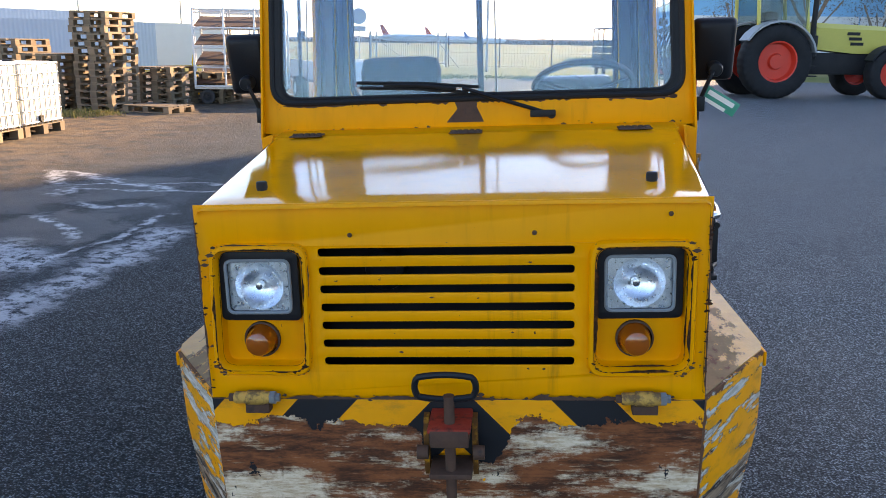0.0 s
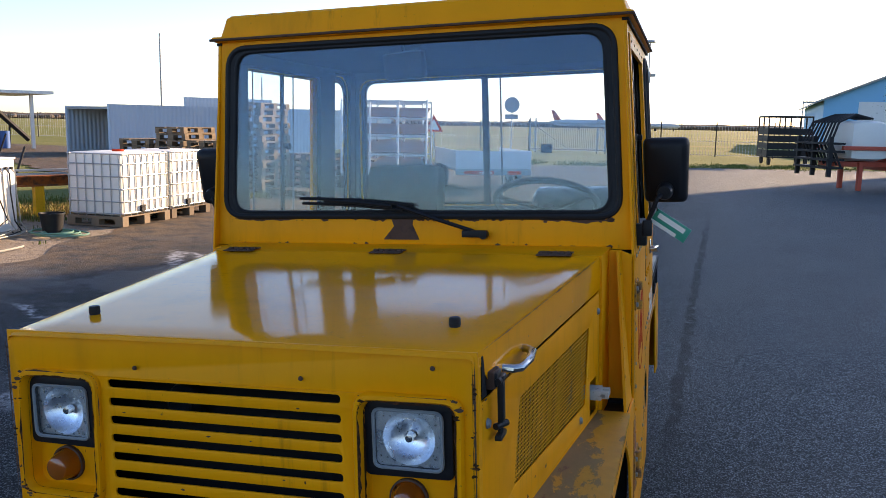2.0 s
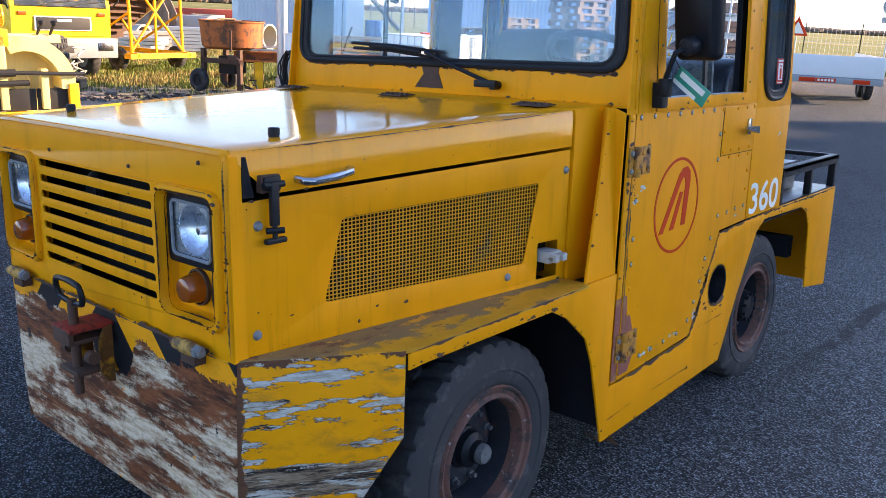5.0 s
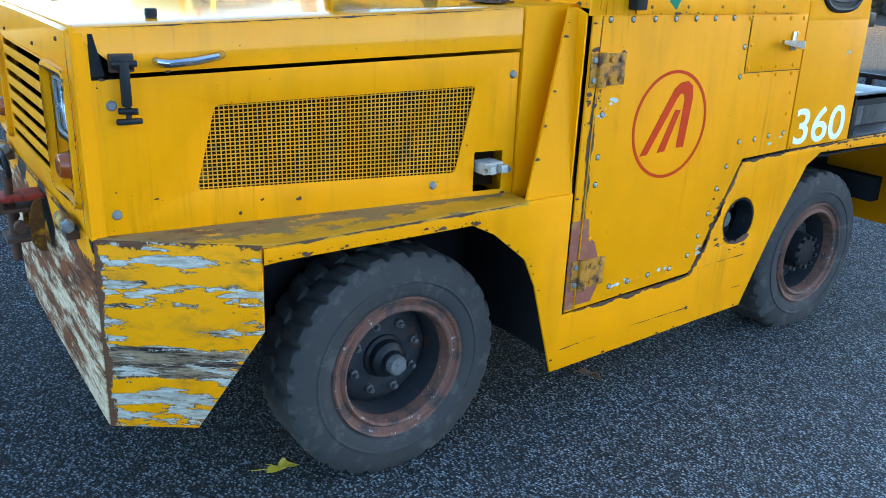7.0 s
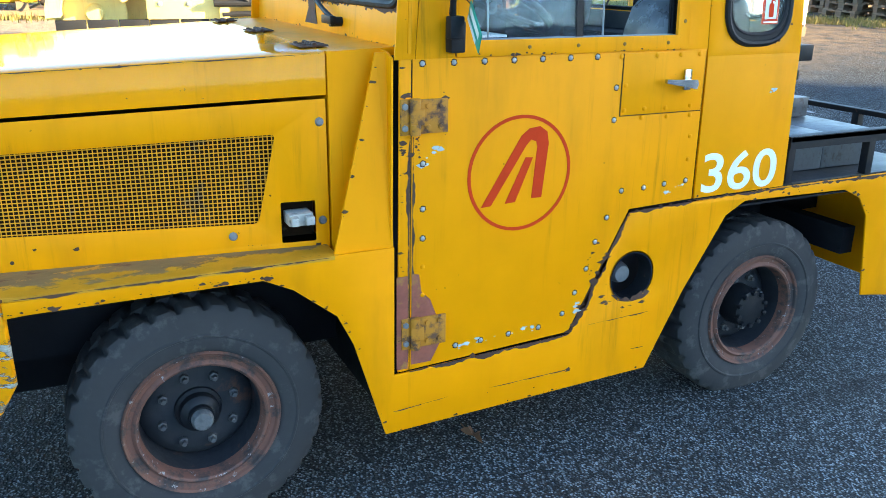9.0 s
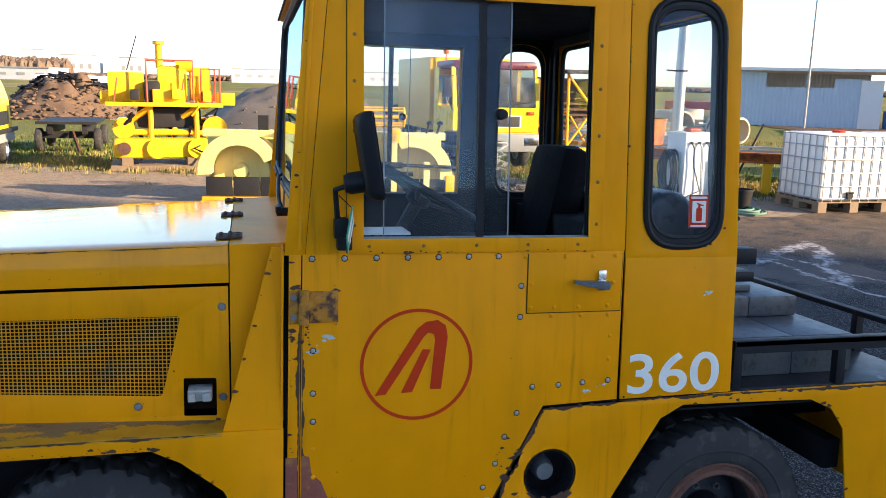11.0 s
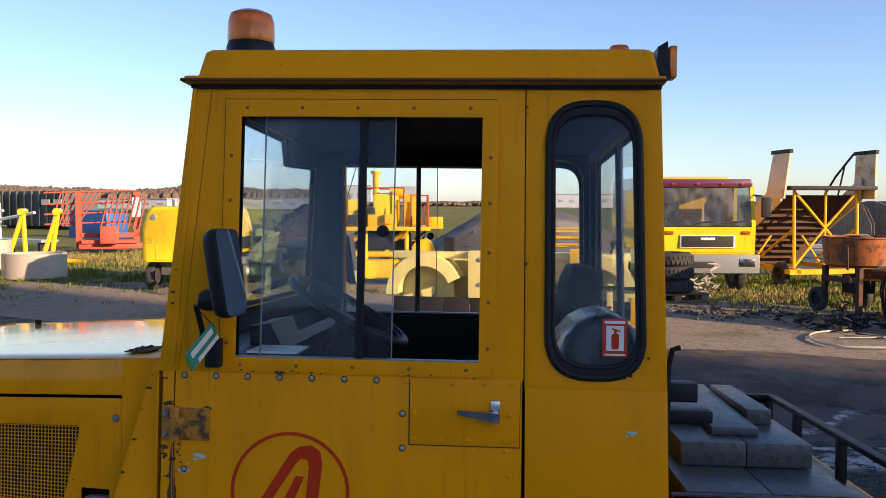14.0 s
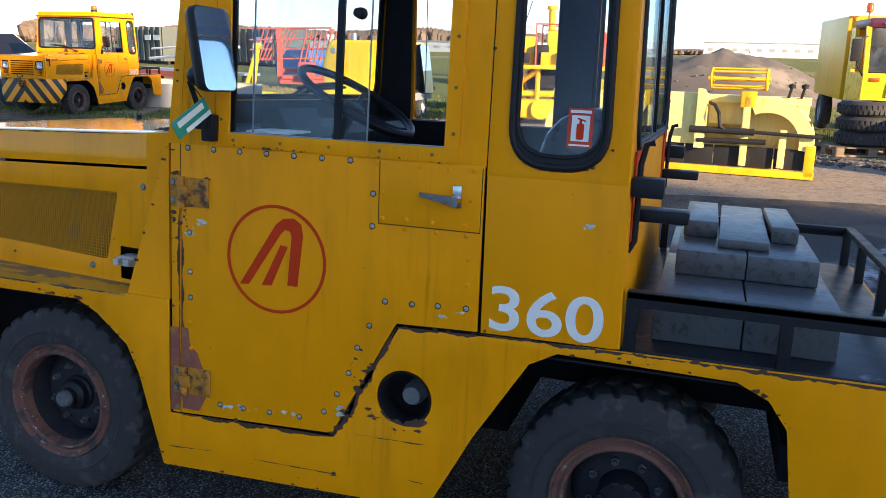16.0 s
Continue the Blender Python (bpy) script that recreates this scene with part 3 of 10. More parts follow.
def wavy(pts, amp, size, step=1.0):
    """An outline broken into short steps and shaken a little."""
    out = []
    for a, b in zip(pts, pts[1:] + pts[:1]):
        a, b = Vector((*a, 0)), Vector((*b, 0))
        n = max(1, int((b - a).length / step))
        for i in range(n):
            p = a + (b - a) * i / n
            out.append((p.x + amp * noise.noise(p * size), p.y + amp * noise.noise(p * size + Vector((7, 3, 1)))))
    return out


def flat_sheet(outline, z):
    bm = bmesh.new()
    vs = [bm.verts.new((x, y, z)) for x, y in outline]
    for tri in tessellate_polygon([[Vector((x, y, 0)) for x, y in outline]]):
        f = bm.faces.new([vs[i] for i in tri])
        f.normal_update()
        if f.normal.z < 0:
            f.normal_flip()
    return bm


bm = bmesh.new()
put(bm, [(-2500, -2500, -0.03), (2500, -2500, -0.03), (2500, 2500, -0.03), (-2500, 2500, -0.03)], [(0, 1, 2, 3)])
solo("ground", bm, meadow, Matrix(), "wide flat airfield meadow of short dry grass", "ground", kind="structure")
yard_edge = [(60, -60), (60, 34), (20, 35), (8, 37), (-3, 33.5), (-9, 33), (-20, 36), (-45, 40), (-48, 30), (-24, 24), (-10.5, 14), (-7.0, 8.5), (-6.6, 4), (-7.2, 0), (-9, -6), (-14, -14), (-30, -60)]
solo("pavement", flat_sheet(wavy(yard_edge, 0.6, 0.7, 0.3), -0.002), asphalt, Matrix(), "rough grey asphalt yard with wet and salty patches", "yard", kind="structure")
gravel_edge = [(-5, 14), (-5, -4), (-8, -20), (-13, -20), (-14.4, -6), (-14.6, -2), (-12.6, 1), (-12.9, 4.2), (-12.2, 7), (-11, 8.6), (-10.2, 10.5), (-12, 14)]
solo("gravel_strip", flat_sheet(wavy(gravel_edge, 0.5, 0.5, 0.6), -0.012), gravel, Matrix(), "trodden brown gravel and dirt strip beside the asphalt", "ground", kind="structure")

# a tall hall added out of view to cast the shadow over the yard
hall_wall = surf("hall_cladding", (0.35, 0.36, 0.37), 0.6, 0.0, 0.08, 0.5, 8.0, 0.1)
bm = bmesh.new()
box(bm, 0.3, 22, 0, 25, 0, 26)
# lower side block added to step the shadow's edge
box(bm, -1.5, 0.3, 0, 8, 0, 18)
solo("hall", bm, hall_wall, pose(29.4, 66.0, 0, 0, 0, -SUN_AZ), "tall grey sheet-clad hall added out of view to shade the yard", "building", kind="structure")

# an added low block behind the camera, never seen, closes the yard for reflections
bm = bmesh.new()
box(bm, 0, 14, 0, 62, 0, 3.6)
solo("service_building", bm, hall_wall, pose(36, -28, 0), "long plain grey block added out of view beside the yard", "building", kind="structure")



# ---- the tow tractor ----
tractor = thing("tow_tractor", LEAN, "yellow airport tow tractor with a glazed cab and scraped rusty bumper", "tow tractor")
SIDE = 0.779


def side_low(u, v, n):
    return (SIDE + n, u, v)


def side_up(u, v, n):
    return (SIDE - max(0.0, v - 1.2) * 0.047 + n, u, v)


def front_to(y):
    """Onto the front, whose sheet is folded back a little towards both corners."""
    return lambda u, v, n: (u, y + 0.009 * max(0.0, (abs(u) - 0.285) / 0.28) - n, v)


def both(name, bm, material, label=""):
    a = part(name, mirrored(bm), material, tractor, label)
    return part(name, bm, material, tractor, label), a


# front sheet with its slots and lamp recesses
silver = surf("lamp_silver", (0.82, 0.85, 0.88), 0.3, 1.0, 0.25, 30.0, 120.0, 0.1)
FY = -0.004
slots = [rect(-0.292, 0.275, 1.085 - 0.0423 * i - 0.0108, 1.085 - 0.0423 * i + 0.0108, 0.0105, 4) for i in range(7)]
recess = [rounded([(-0.535, 1.102), (-0.545, 0.803), (-0.324, 0.803), (-0.316, 1.102)], 0.035), rounded([(0.530, 1.100), (0.528, 0.801), (0.305, 0.801), (0.308, 1.100)], 0.035)]
part("front_panel", plate([(-0.565, 0.738), (0.56, 0.738), (0.562, 1.193), (-0.567, 1.193)], slots + recess, 0.006, front_to(FY), 0.0015), yellow, tractor, "yellow front sheet with seven cooling slots")
for k, r in enumerate(recess):
    ring = bmesh.new()
    cx, cz = sum(p[0] for p in r) / len(r), sum(p[1] for p in r) / len(r)
    loops = []
    for sc, d in ((1.0, 0.0), (1.035, 0.0), (1.03, -0.010), (1.005, -0.017), (0.955, -0.018), (0.925, -0.012), (0.905, 0.004), (0.885, 0.024), (0.86, 0.028)):
        loops.append([ring.verts.new((cx + (u - cx) * (1 + (sc - 1) * 1.3), front_to(FY)(u, 0, 0)[1] + d, cz + (v - cz) * sc)) for u, v in r])
    for a, b in zip(loops, loops[1:]):
        for i in range(len(r)):
            ring.faces.new((a[i], a[(i + 1) % len(r)], b[(i + 1) % len(r)], b[i]))
    part("lamp_recess", ring, yellow, tractor, "pressed yellow lamp recess with chipped rim")
    s = 1 if cx > 0 else -1
    # headlamp
    hx, hz = (-0.434, 1.005) if s < 0 else (0.414, 1.006)
    LY = FY + 0.006
    part("lamp_panel", plate(rect(cx - 0.105, cx + 0.105, 0.797, 1.098, 0.03), [rect(hx - 0.078, hx + 0.078, hz - 0.066, hz + 0.066)], 0.003, front_to(LY + 0.022)), yellow, tractor)
    bezel = plate(rect(hx - 0.091, hx + 0.091, hz - 0.078, hz + 0.078, 0.012), [rect(hx - 0.073, hx + 0.073, hz - 0.061, hz + 0.061, 0.016)], 0.02, front_to(LY + 0.010), 0.003)
    lamp = part("headlamp", bezel, plastic, tractor, "square headlamp in a black bezel")
    shell = bmesh.new()
    q = rect(hx - 0.074, hx + 0.074, hz - 0.062, hz + 0.062, 0.016)
    join(shell, plate(q, [circle(hx, hz, 0.056, 32)], 0.002, front_to(LY + 0.006)))
    lathe(shell, [(0.056, 0.0), (0.05, -0.012), (0.038, -0.024), (0.022, -0.032), (0.0, -0.035)], pose(hx, LY + 0.010, hz, 90), 32)
    part("reflector", shell, silver, lamp, "silvered reflector", 60)
    bulb = bmesh.new()
    lathe(bulb, [(0, 0.020), (0.008, 0.018), (0.010, 0.008), (0.010, 0.0), (0, 0)], pose(hx - 0.005, LY + 0.040, hz - 0.005, 90), 14)
    part("bulb", bulb, chrome, lamp)
    lens = bmesh.new()
    ribs = 26
    cols = []
    for i in range(ribs * 2 + 1):
        u = hx - 0.072 + 0.144 * i / (ribs * 2)
        row = []
        for j in range(9):
            v = hz - 0.06 + 0.12 * j / 8
            e = ((u - hx) / 0.075) ** 2 + ((v - hz) / 0.063) ** 2
            row.append(lens.verts.new((u, LY + 0.004 - 0.010 * (1 - e / 2) - (0.0012 if i % 2 and j > 3 else 0), v)))
        cols.append(row)
    for a, b in zip(cols, cols[1:]):
        for j in range(8):
            lens.faces.new((a[j], b[j], b[j + 1], a[j + 1]))
    part("lens", lens, lamp_glass, lamp, "ribbed clear lens").visible_shadow = False
    rim = bmesh.new()
    tube(rim, [(u, LY + 0.001, v) for u, v in rect(hx - 0.073, hx + 0.073, hz - 0.061, hz + 0.061, 0.016)], 0.004, 6, True)
    part("lens_rim", rim, grey_plastic, lamp)
    ind = bmesh.new()
    ix = -0.440 if s < 0 else 0.407
    lathe(ind, [(0, 0.047), (0.018, 0.046), (0.026, 0.042), (0.030, 0.033), (0.034, 0.012), (0.036, 0.004), (0.038, 0.0)], pose(ix, LY + 0.020, 0.875, 90), 28)
    turn = part("indicator", ind, amber, tractor, "round amber turn signal")
    ind = bmesh.new()
    lathe(ind, [(0.038, 0.006), (0.042, 0.005), (0.042, -0.004), (0.03, -0.004)], pose(ix, LY + 0.020, 0.875, 90), 28)
    part("indicator_ring", ind, rust, turn)

for sg in (1, -1):
    part("front_return", hull(bmesh.new(), [(sg * x, y, z) for x in (0.552, 0.561) for y in (0.006, 0.035) for z in (0.738, 1.18)]), yellow, tractor)
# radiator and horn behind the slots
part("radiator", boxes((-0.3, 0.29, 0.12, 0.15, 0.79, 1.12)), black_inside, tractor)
bm = bmesh.new()
lathe(bm, [(0, 0.0), (0.02, 0.004), (0.03, 0.012), (0.045, 0.0), (0.05, -0.02), (0, -0.03)], pose(-0.155, 0.075, 1.02, 90), 24)
part("horn", bm, plastic, tractor)
# bolts of the front
for bx, bz in ((-0.216, 1.124), (0.187, 1.124), (0.474, 1.161)):
    bm = bmesh.new()
    lathe(bm, [(0, 0.005), (0.004, 0.004), (0.0055, 0.0)], pose(bx, FY - 0.003, bz, 90), 10)
    part("bolt", bm, rust, tractor)

# engine cover: lid with its flange, side sheets, hinges
HF, HR, ZF, ZR, YR = 0.562, 0.686, 1.193, 1.238, 1.082


def cover_x(y):
    return HF + (HR - HF) * (y - 0.035) / (YR - 0.035)


def cover_z(y):
    return ZF + (ZR - ZF) * (y - 0.035) / (YR - 0.035)


bm = bmesh.new()
rows_y = [-0.007, 0.0, 0.012] + [0.1 + 0.98 * i / 12 for i in range(13)] + [1.081]
grid = []
for y in rows_y:
    w, z = cover_x(y), cover_z(y)
    zb = 1.089 + (1.129 - 1.089) * (y - 0.035) / (YR - 0.035) + 0.004
    lip = 0.012 if y < 0.04 else 0.0
    xs = [-w, -w, -w + 0.003, -w + 0.012] + [-w + 0.012 + (2 * w - 0.024) * i / 14 for i in range(1, 14)] + [w - 0.012, w - 0.003, w, w]
    zs = [zb if y > 0.04 else z - 0.014, z - 0.012, z - 0.003, z] + [z + 0.0025 * math.sin(math.pi * i / 14) for i in range(1, 14)] + [z, z - 0.003, z - 0.012, zb if y > 0.04 else z - 0.014]
    grid.append([bm.verts.new((x, y, q - (0.008 if y < -0.004 else 0.002 if y < 0.005 else 0))) for x, q in zip(xs, zs)])
for a, b in zip(grid, grid[1:]):
    for i in range(len(a) - 1):
        bm.faces.new((a[i], a[i + 1], b[i + 1], b[i]))
bm.faces.new(grid[-1])
hood = part("engine_cover", bm, polished_yellow, tractor, "glossy yellow engine cover lid", 50)
for bx, by in ((0.464, 0.195), (-0.46, 0.172)):
    bm = bmesh.new()
    lathe(bm, [(0.0125, 0), (0.0125, 0.005), (0.0138, 0.005), (0.0132, 0.019), (0.011, 0.0215), (0, 0.0215)], pose(bx, by, cover_z(by), 0), 16)
    part("rubber_stop", bm, rubber, hood, "black rubber stop")
for hx in (-0.572, -0.02, 0.545):
    bm = bmesh.new()
    zz = 1.2405
    box(bm, hx - 0.055, hx + 0.055, 1.045, 1.078, zz, zz + 0.004, 0.001)
    box(bm, hx - 0.055, hx + 0.055, 1.088, 1.118, zz + 0.002, zz + 0.006, 0.001)
    for k in range(5):
        cyl(bm, (hx - 0.05 + 0.021 * k, 1.083, zz + 0.005), (hx - 0.035 + 0.021 * k, 1.083, zz + 0.005), 0.006, n=10)
    for k in (-0.04, 0, 0.04):
        for yy in (1.058, 1.106):
            lathe(bm, [(0.007, 0.003), (0.005, 0.007), (0, 0.008)], pose(hx + k, yy, zz + 0.001), 8)
    part("hinge", bm, rust, tractor, "rusty cover hinge")


def cover_side(u, v, n):
    return (cover_x(u) - 0.004 + n, u, v)


mesh_hole = rounded([(0.2325, 0.829), (0.90, 0.812), (0.953, 1.04), (0.283, 1.022)], 0.014)
side_sheet = plate([(0.036, 0.745), (1.078, 0.735), (1.078, 1.122), (0.036, 1.082)], [mesh_hole, rect(0.955, 1.045, 0.755, 0.865, 0.006)], 0.004, cover_side, 0.001)
both("side_sheet", side_sheet, yellow, "yellow engine side sheet with a wire mesh vent")
bm = bmesh.new()
tl, tr, bl, br = (0.283, 1.022), (0.953, 1.04), (0.2325, 0.829), (0.90, 0.812)
for i in range(66):
    t = (i + 0.5) / 66
    a = (bl[0] + (br[0] - bl[0]) * t, bl[1] + (br[1] - bl[1]) * t)
    # wires stand upright, cut off by the slanted ends
    x = 0.235 + 0.715 * t
    lo = max(0.0, (x - 0.9) / 0.053 if x > 0.9 else 0.0)
    hi = min(1.0, (x - 0.2325) / 0.0505)
    z0 = 0.826 - 0.014 * t + lo * 0.22
    z1 = 0.829 + hi * (1.022 + 0.018 * t - 0.829) + 0.003
    if z1 - z0 > 0.01:
        xx = cover_x(x) - 0.009
        box(bm, xx - 0.0008, xx + 0.0008, x - 0.00115, x + 0.00115, z0, z1)
for j in range(21):
    t = (j + 0.5) / 21
    y0, y1 = bl[0] + (tl[0] - bl[0]) * t - 0.003, br[0] + (tr[0] - br[0]) * t + 0.003
    z0, z1 = bl[1] + (tl[1] - bl[1]) * t, br[1] + (tr[1] - br[1]) * t
    hull(bm, [(cover_x(y) - 0.0085 + d, y, z + e) for y, z in ((y0, z0), (y1, z1)) for d in (-0.0008, 0.0008) for e in (-0.00115, 0.00115)])
both("vent_mesh", bm, surf("dusty_yellow_wire", (0.70, 0.30, 0.02), 0.7, 0.0, 0.25, 9.0, 80.0, 0.1, ((0.30, 0.20, 0.09), 0.4, 12.0), spec=0.05), "woven wire vent mesh")
# near-black backing behind the mesh, its colour standing in for the dark bay
backing_dark = surf("dusty_vent_backing", (0.018, 0.010, 0.005), 0.9, 0.0, 0.6, 7.0, 40.0, 0.3, ((0.16, 0.14, 0.08), 0.25, 6.0), spec=0.05)
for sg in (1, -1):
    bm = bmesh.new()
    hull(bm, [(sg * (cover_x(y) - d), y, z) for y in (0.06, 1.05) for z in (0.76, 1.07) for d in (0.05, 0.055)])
    part("engine_shroud", bm, backing_dark, tractor)
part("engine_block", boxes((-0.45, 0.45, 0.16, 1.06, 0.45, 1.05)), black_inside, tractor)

# black wedge laid on the corner for the shade of an open gap
part("corner_gap", prism(bmesh.new(), [(0.5602, 0.0355, 1.178), (0.5612, 0.045, 1.178), (0.5632, 0.062, 1.092), (0.5602, 0.0355, 1.092)], (0.003, 0, 0)), black_inside, tractor)
# latch, handle, bolts on the cover side
bm = bmesh.new()
lx = cover_x(0.097) + 0.004
box(bm, lx - 0.008, lx + 0.012, 0.075, 0.118, 1.105, 1.135, 0.004)
box(bm, lx + 0.008, lx + 0.022, 0.085, 0.106, 1.03, 1.125, 0.005)
cyl(bm, (lx + 0.014, 0.07, 1.118), (lx + 0.014, 0.122, 1.118), 0.007)
cyl(bm, (lx + 0.012, 0.098, 1.03), (lx + 0.012, 0.098, 1.0), 0.006)
box(bm, lx + 0.004, lx + 0.02, 0.072, 0.125, 0.992, 1.004, 0.004)
cyl(bm, (lx + 0.005, 0.08, 1.02), (lx + 0.022, 0.115, 1.02), 0.007)
part("cover_latch", bm, black_steel, tractor, "black over-centre latch")
bm = bmesh.new()
box(bm, lx - 0.012, lx + 0.006, 0.07, 0.12, 1.1, 1.138, 0.003)
part("latch_plate", bm, rust, tractor)
bm = bmesh.new()
hx = cover_x(0.23)
tube(bm, [(hx - 0.018, 0.165, 1.122), (hx + 0.012, 0.17, 1.119), (hx + 0.027, 0.185, 1.119), (hx + 0.036, 0.24, 1.124), (hx + 0.034, 0.285, 1.131), (hx + 0.018, 0.3, 1.132), (hx - 0.004, 0.303, 1.132)], 0.0095, 10)
part("lift_handle", bm, chrome, tractor, "chromed grab handle")
for by, bz in ((0.07, 1.03), (0.06, 0.79), (0.835, 0.785), (1.062, 1.066), (1.062, 0.81), (0.33, 0.765), (0.62, 1.14), (0.345, 1.15)):
    bm = bmesh.new()
    big = bz < 1.1 and by != 0.33
    lathe(bm, [(0, 0.008), (0.008, 0.007), (0.012, 0.0)] if big else [(0, 0.003), (0.005, 0.0)], pose(cover_x(by) - 0.002, by, bz, 0, 90, 0), 10)
    part("bolt", bm, zinc if big else rust, tractor)
bm = bmesh.new()
sx = 0.672
box(bm, sx - 0.03, sx + 0.030, 0.968, 1.032, 0.806, 0.838, 0.004)
box(bm, sx + 0.025, sx + 0.052, 0.970, 0.990, 0.812, 0.834, 0.003)
box(bm, sx + 0.025, sx + 0.052, 1.008, 1.030, 0.812, 0.834, 0.003)
socket = part("battery_socket", bm, surf("aged_pale_plastic", (0.40, 0.39, 0.34), 0.55, 0.0, 0.15, 20.0, 100.0, 0.1, ((0.10, 0.08, 0.06), 0.4, 30.0)), tractor, "grey charging socket")
part("socket_cave", boxes((sx - 0.08, sx - 0.075, 0.95, 1.05, 0.75, 0.87)), black_inside, tractor)

# cowl behind the cover and the slanted gussets
bm = bmesh.new()
hull(bm, [(s * x, y, z) for s in (1, -1) for x, y, z in ((0.692, 1.084, 1.238), (0.705, 1.27, 1.246), (0.692, 1.084, 0.70), (0.705, 1.27, 0.70))])
part("cowl", bm, yellow, tractor)
both("gusset", prism(bmesh.new(), [(0.771, 1.062, 0.742), (0.777, 1.220, 0.742), (0.742, 1.226, 1.236), (0.735, 1.194, 1.236)], (-0.008, 0, 0)), yellow, "slanted yellow gusset plate")
both("gusset_web", prism(bmesh.new(), [(0.70, 1.213, 0.742), (0.775, 1.213, 0.742), (0.775, 1.219, 1.225), (0.74, 1.219, 1.238), (0.70, 1.219, 1.24)], (0, 0.006, 0)), yellow)

# black filler strips put shade into the gap behind the gussets
for sg in (1, -1):
    part("seam_strip", hull(bmesh.new(), [(sg * x, y, z) for y in (1.2255, 1.262) for x, z in ((0.70, 0.742), (0.764, 0.742), (0.732, 1.225), (0.70, 1.225))]), black_inside, tractor)

# front bumper, its slanted corners, the step plates over the front wheels
prof = [(-0.50, 0.272), (0.538, 0.272), (0.56, 0.735), (-0.565, 0.735), (-0.55, 0.40), (-0.535, 0.315)]
part("bumper", plate(prof, (), 0.016, front_to(FY + 0.004), 0.003), bumper_front, tractor, "rusty scraped bumper plate with black and yellow warning stripes")
U = math.hypot(0.210, 0.299)


def corner_to(u, v, n):
    return (0.557 + 0.210 * u / U + n * 0.806 - (0.735 - v) * 0.03, 0.008 + 0.299 * u / U - n * 0.59, v)


both("bumper_corner", plate([(0.0, 0.272), (0.205, 0.275), (0.365, 0.53), (0.365, 0.737), (0.0, 0.737)], (), 0.014, corner_to, 0.003), bumper_side, "scraped yellow bumper corner showing primer")
both("step_plate", prism(bmesh.new(), [(0.555, 0.004, 0.733), (0.767, 0.307, 0.733), (0.781, 0.354, 0.733), (0.783, 1.07, 0.733), (0.66, 1.07, 0.733)], (0, 0, 0.010)), steel_worn, "worn brown-grey step plate")
coupling_paint = surf("greasy_yellow_coupling", (0.50, 0.27, 0.06), 0.6, 0.0, 0.3, 20.0, 90.0, 0.3, ((0.10, 0.06, 0.035), 0.75, 30.0), spec=0.15)
for gx in (-0.452, 0.425):
    bm = bmesh.new()
    lathe(bm, [(0.0, -0.05), (0.012, -0.05), (0.014, -0.046), (0.014, -0.022), (0.017, -0.018), (0.017, 0.018), (0.0145, 0.022), (0.0145, 0.034), (0.0, 0.034)], pose(gx, -0.026, 0.750, 0, 90, 0), 16)
    coup = part("hose_coupling", bm, coupling_paint, tractor, "dirty yellow hydraulic quick coupling")
    bm = bmesh.new()
    lathe(bm, [(0.0, 0.034), (0.0155, 0.034), (0.0155, 0.046), (0.010, 0.048), (0.010, 0.056), (0.0, 0.056)], pose(gx, -0.026, 0.750, 0, 90, 0), 6)
    part("coupling_nut", bm, zinc, coup)
    bm = bmesh.new()
    lathe(bm, [(0.0, -0.062), (0.010, -0.062), (0.010, -0.05), (0.0, -0.05)], pose(gx, -0.026, 0.750, 0, 90, 0), 6)
    part("coupling_nut", bm, rust, coup)
    part("coupling_bracket", boxes((gx - 0.026, gx + 0.03, -0.03, 0.0, 0.712, 0.738), bev=0.003), rust, coup)

# towing jaw with pin
cheek_paint = surf("rusty_yellow_cheek", (0.50, 0.20, 0.01), 0.7, 0.0, 0.3, 20.0, 90.0, 0.3, ((0.06, 0.025, 0.015), 1.0, 22.0), spec=0.1)
for s in (1, -1):
    bm = bmesh.new()
    hull(bm, [(s * 0.055 - 0.005 + d, y, z) for d in (-0.006, 0.006) for y, z in ((-0.012, 0.71), (-0.03, 0.705), (-0.046, 0.67), (-0.046, 0.59), (-0.03, 0.565), (-0.012, 0.56))])
    part("jaw_cheek", bm, cheek_paint, tractor, "chipped yellow cheek of the towing jaw")
bm = bmesh.new()
box(bm, -0.05, 0.045, -0.115, 0.0, 0.703, 0.716, 0.005)
part("jaw_top", bm, jaw_red, tractor, "worn red top of the towing jaw")
bm = bmesh.new()
box(bm, -0.045, 0.04, -0.11, -0.01, 0.672, 0.684, 0.005)
box(bm, -0.045, 0.04, -0.116, -0.102, 0.672, 0.712, 0.004)
box(bm, -0.05, 0.045, -0.105, -0.01, 0.59, 0.604, 0.005)
cyl(bm, (-0.003, -0.08, 0.53), (-0.003, -0.08, 0.78), 0.012)
for s in (1, -1):
    cyl(bm, (s * 0.05 - 0.003, -0.07, 0.64), (s * 0.075 - 0.003, -0.07, 0.64), 0.016)
part("towing_jaw", bm, rust, tractor, "rusty towing jaw and pin")
bm = bmesh.new()
tube(bm, [(-0.01 + 0.045 * max(-1, min(1, 1.6 * math.cos(a))) + 0.022 * math.cos(a), -0.082 - 0.004 * math.sin(a), 0.800 + 0.03 * math.sin(a)) for a in [2 * math.pi * i / 28 for i in range(28)]], 0.0075, 8, True)
part("pin_loop", bm, black_steel, tractor, "steel pull loop of the towing pin")

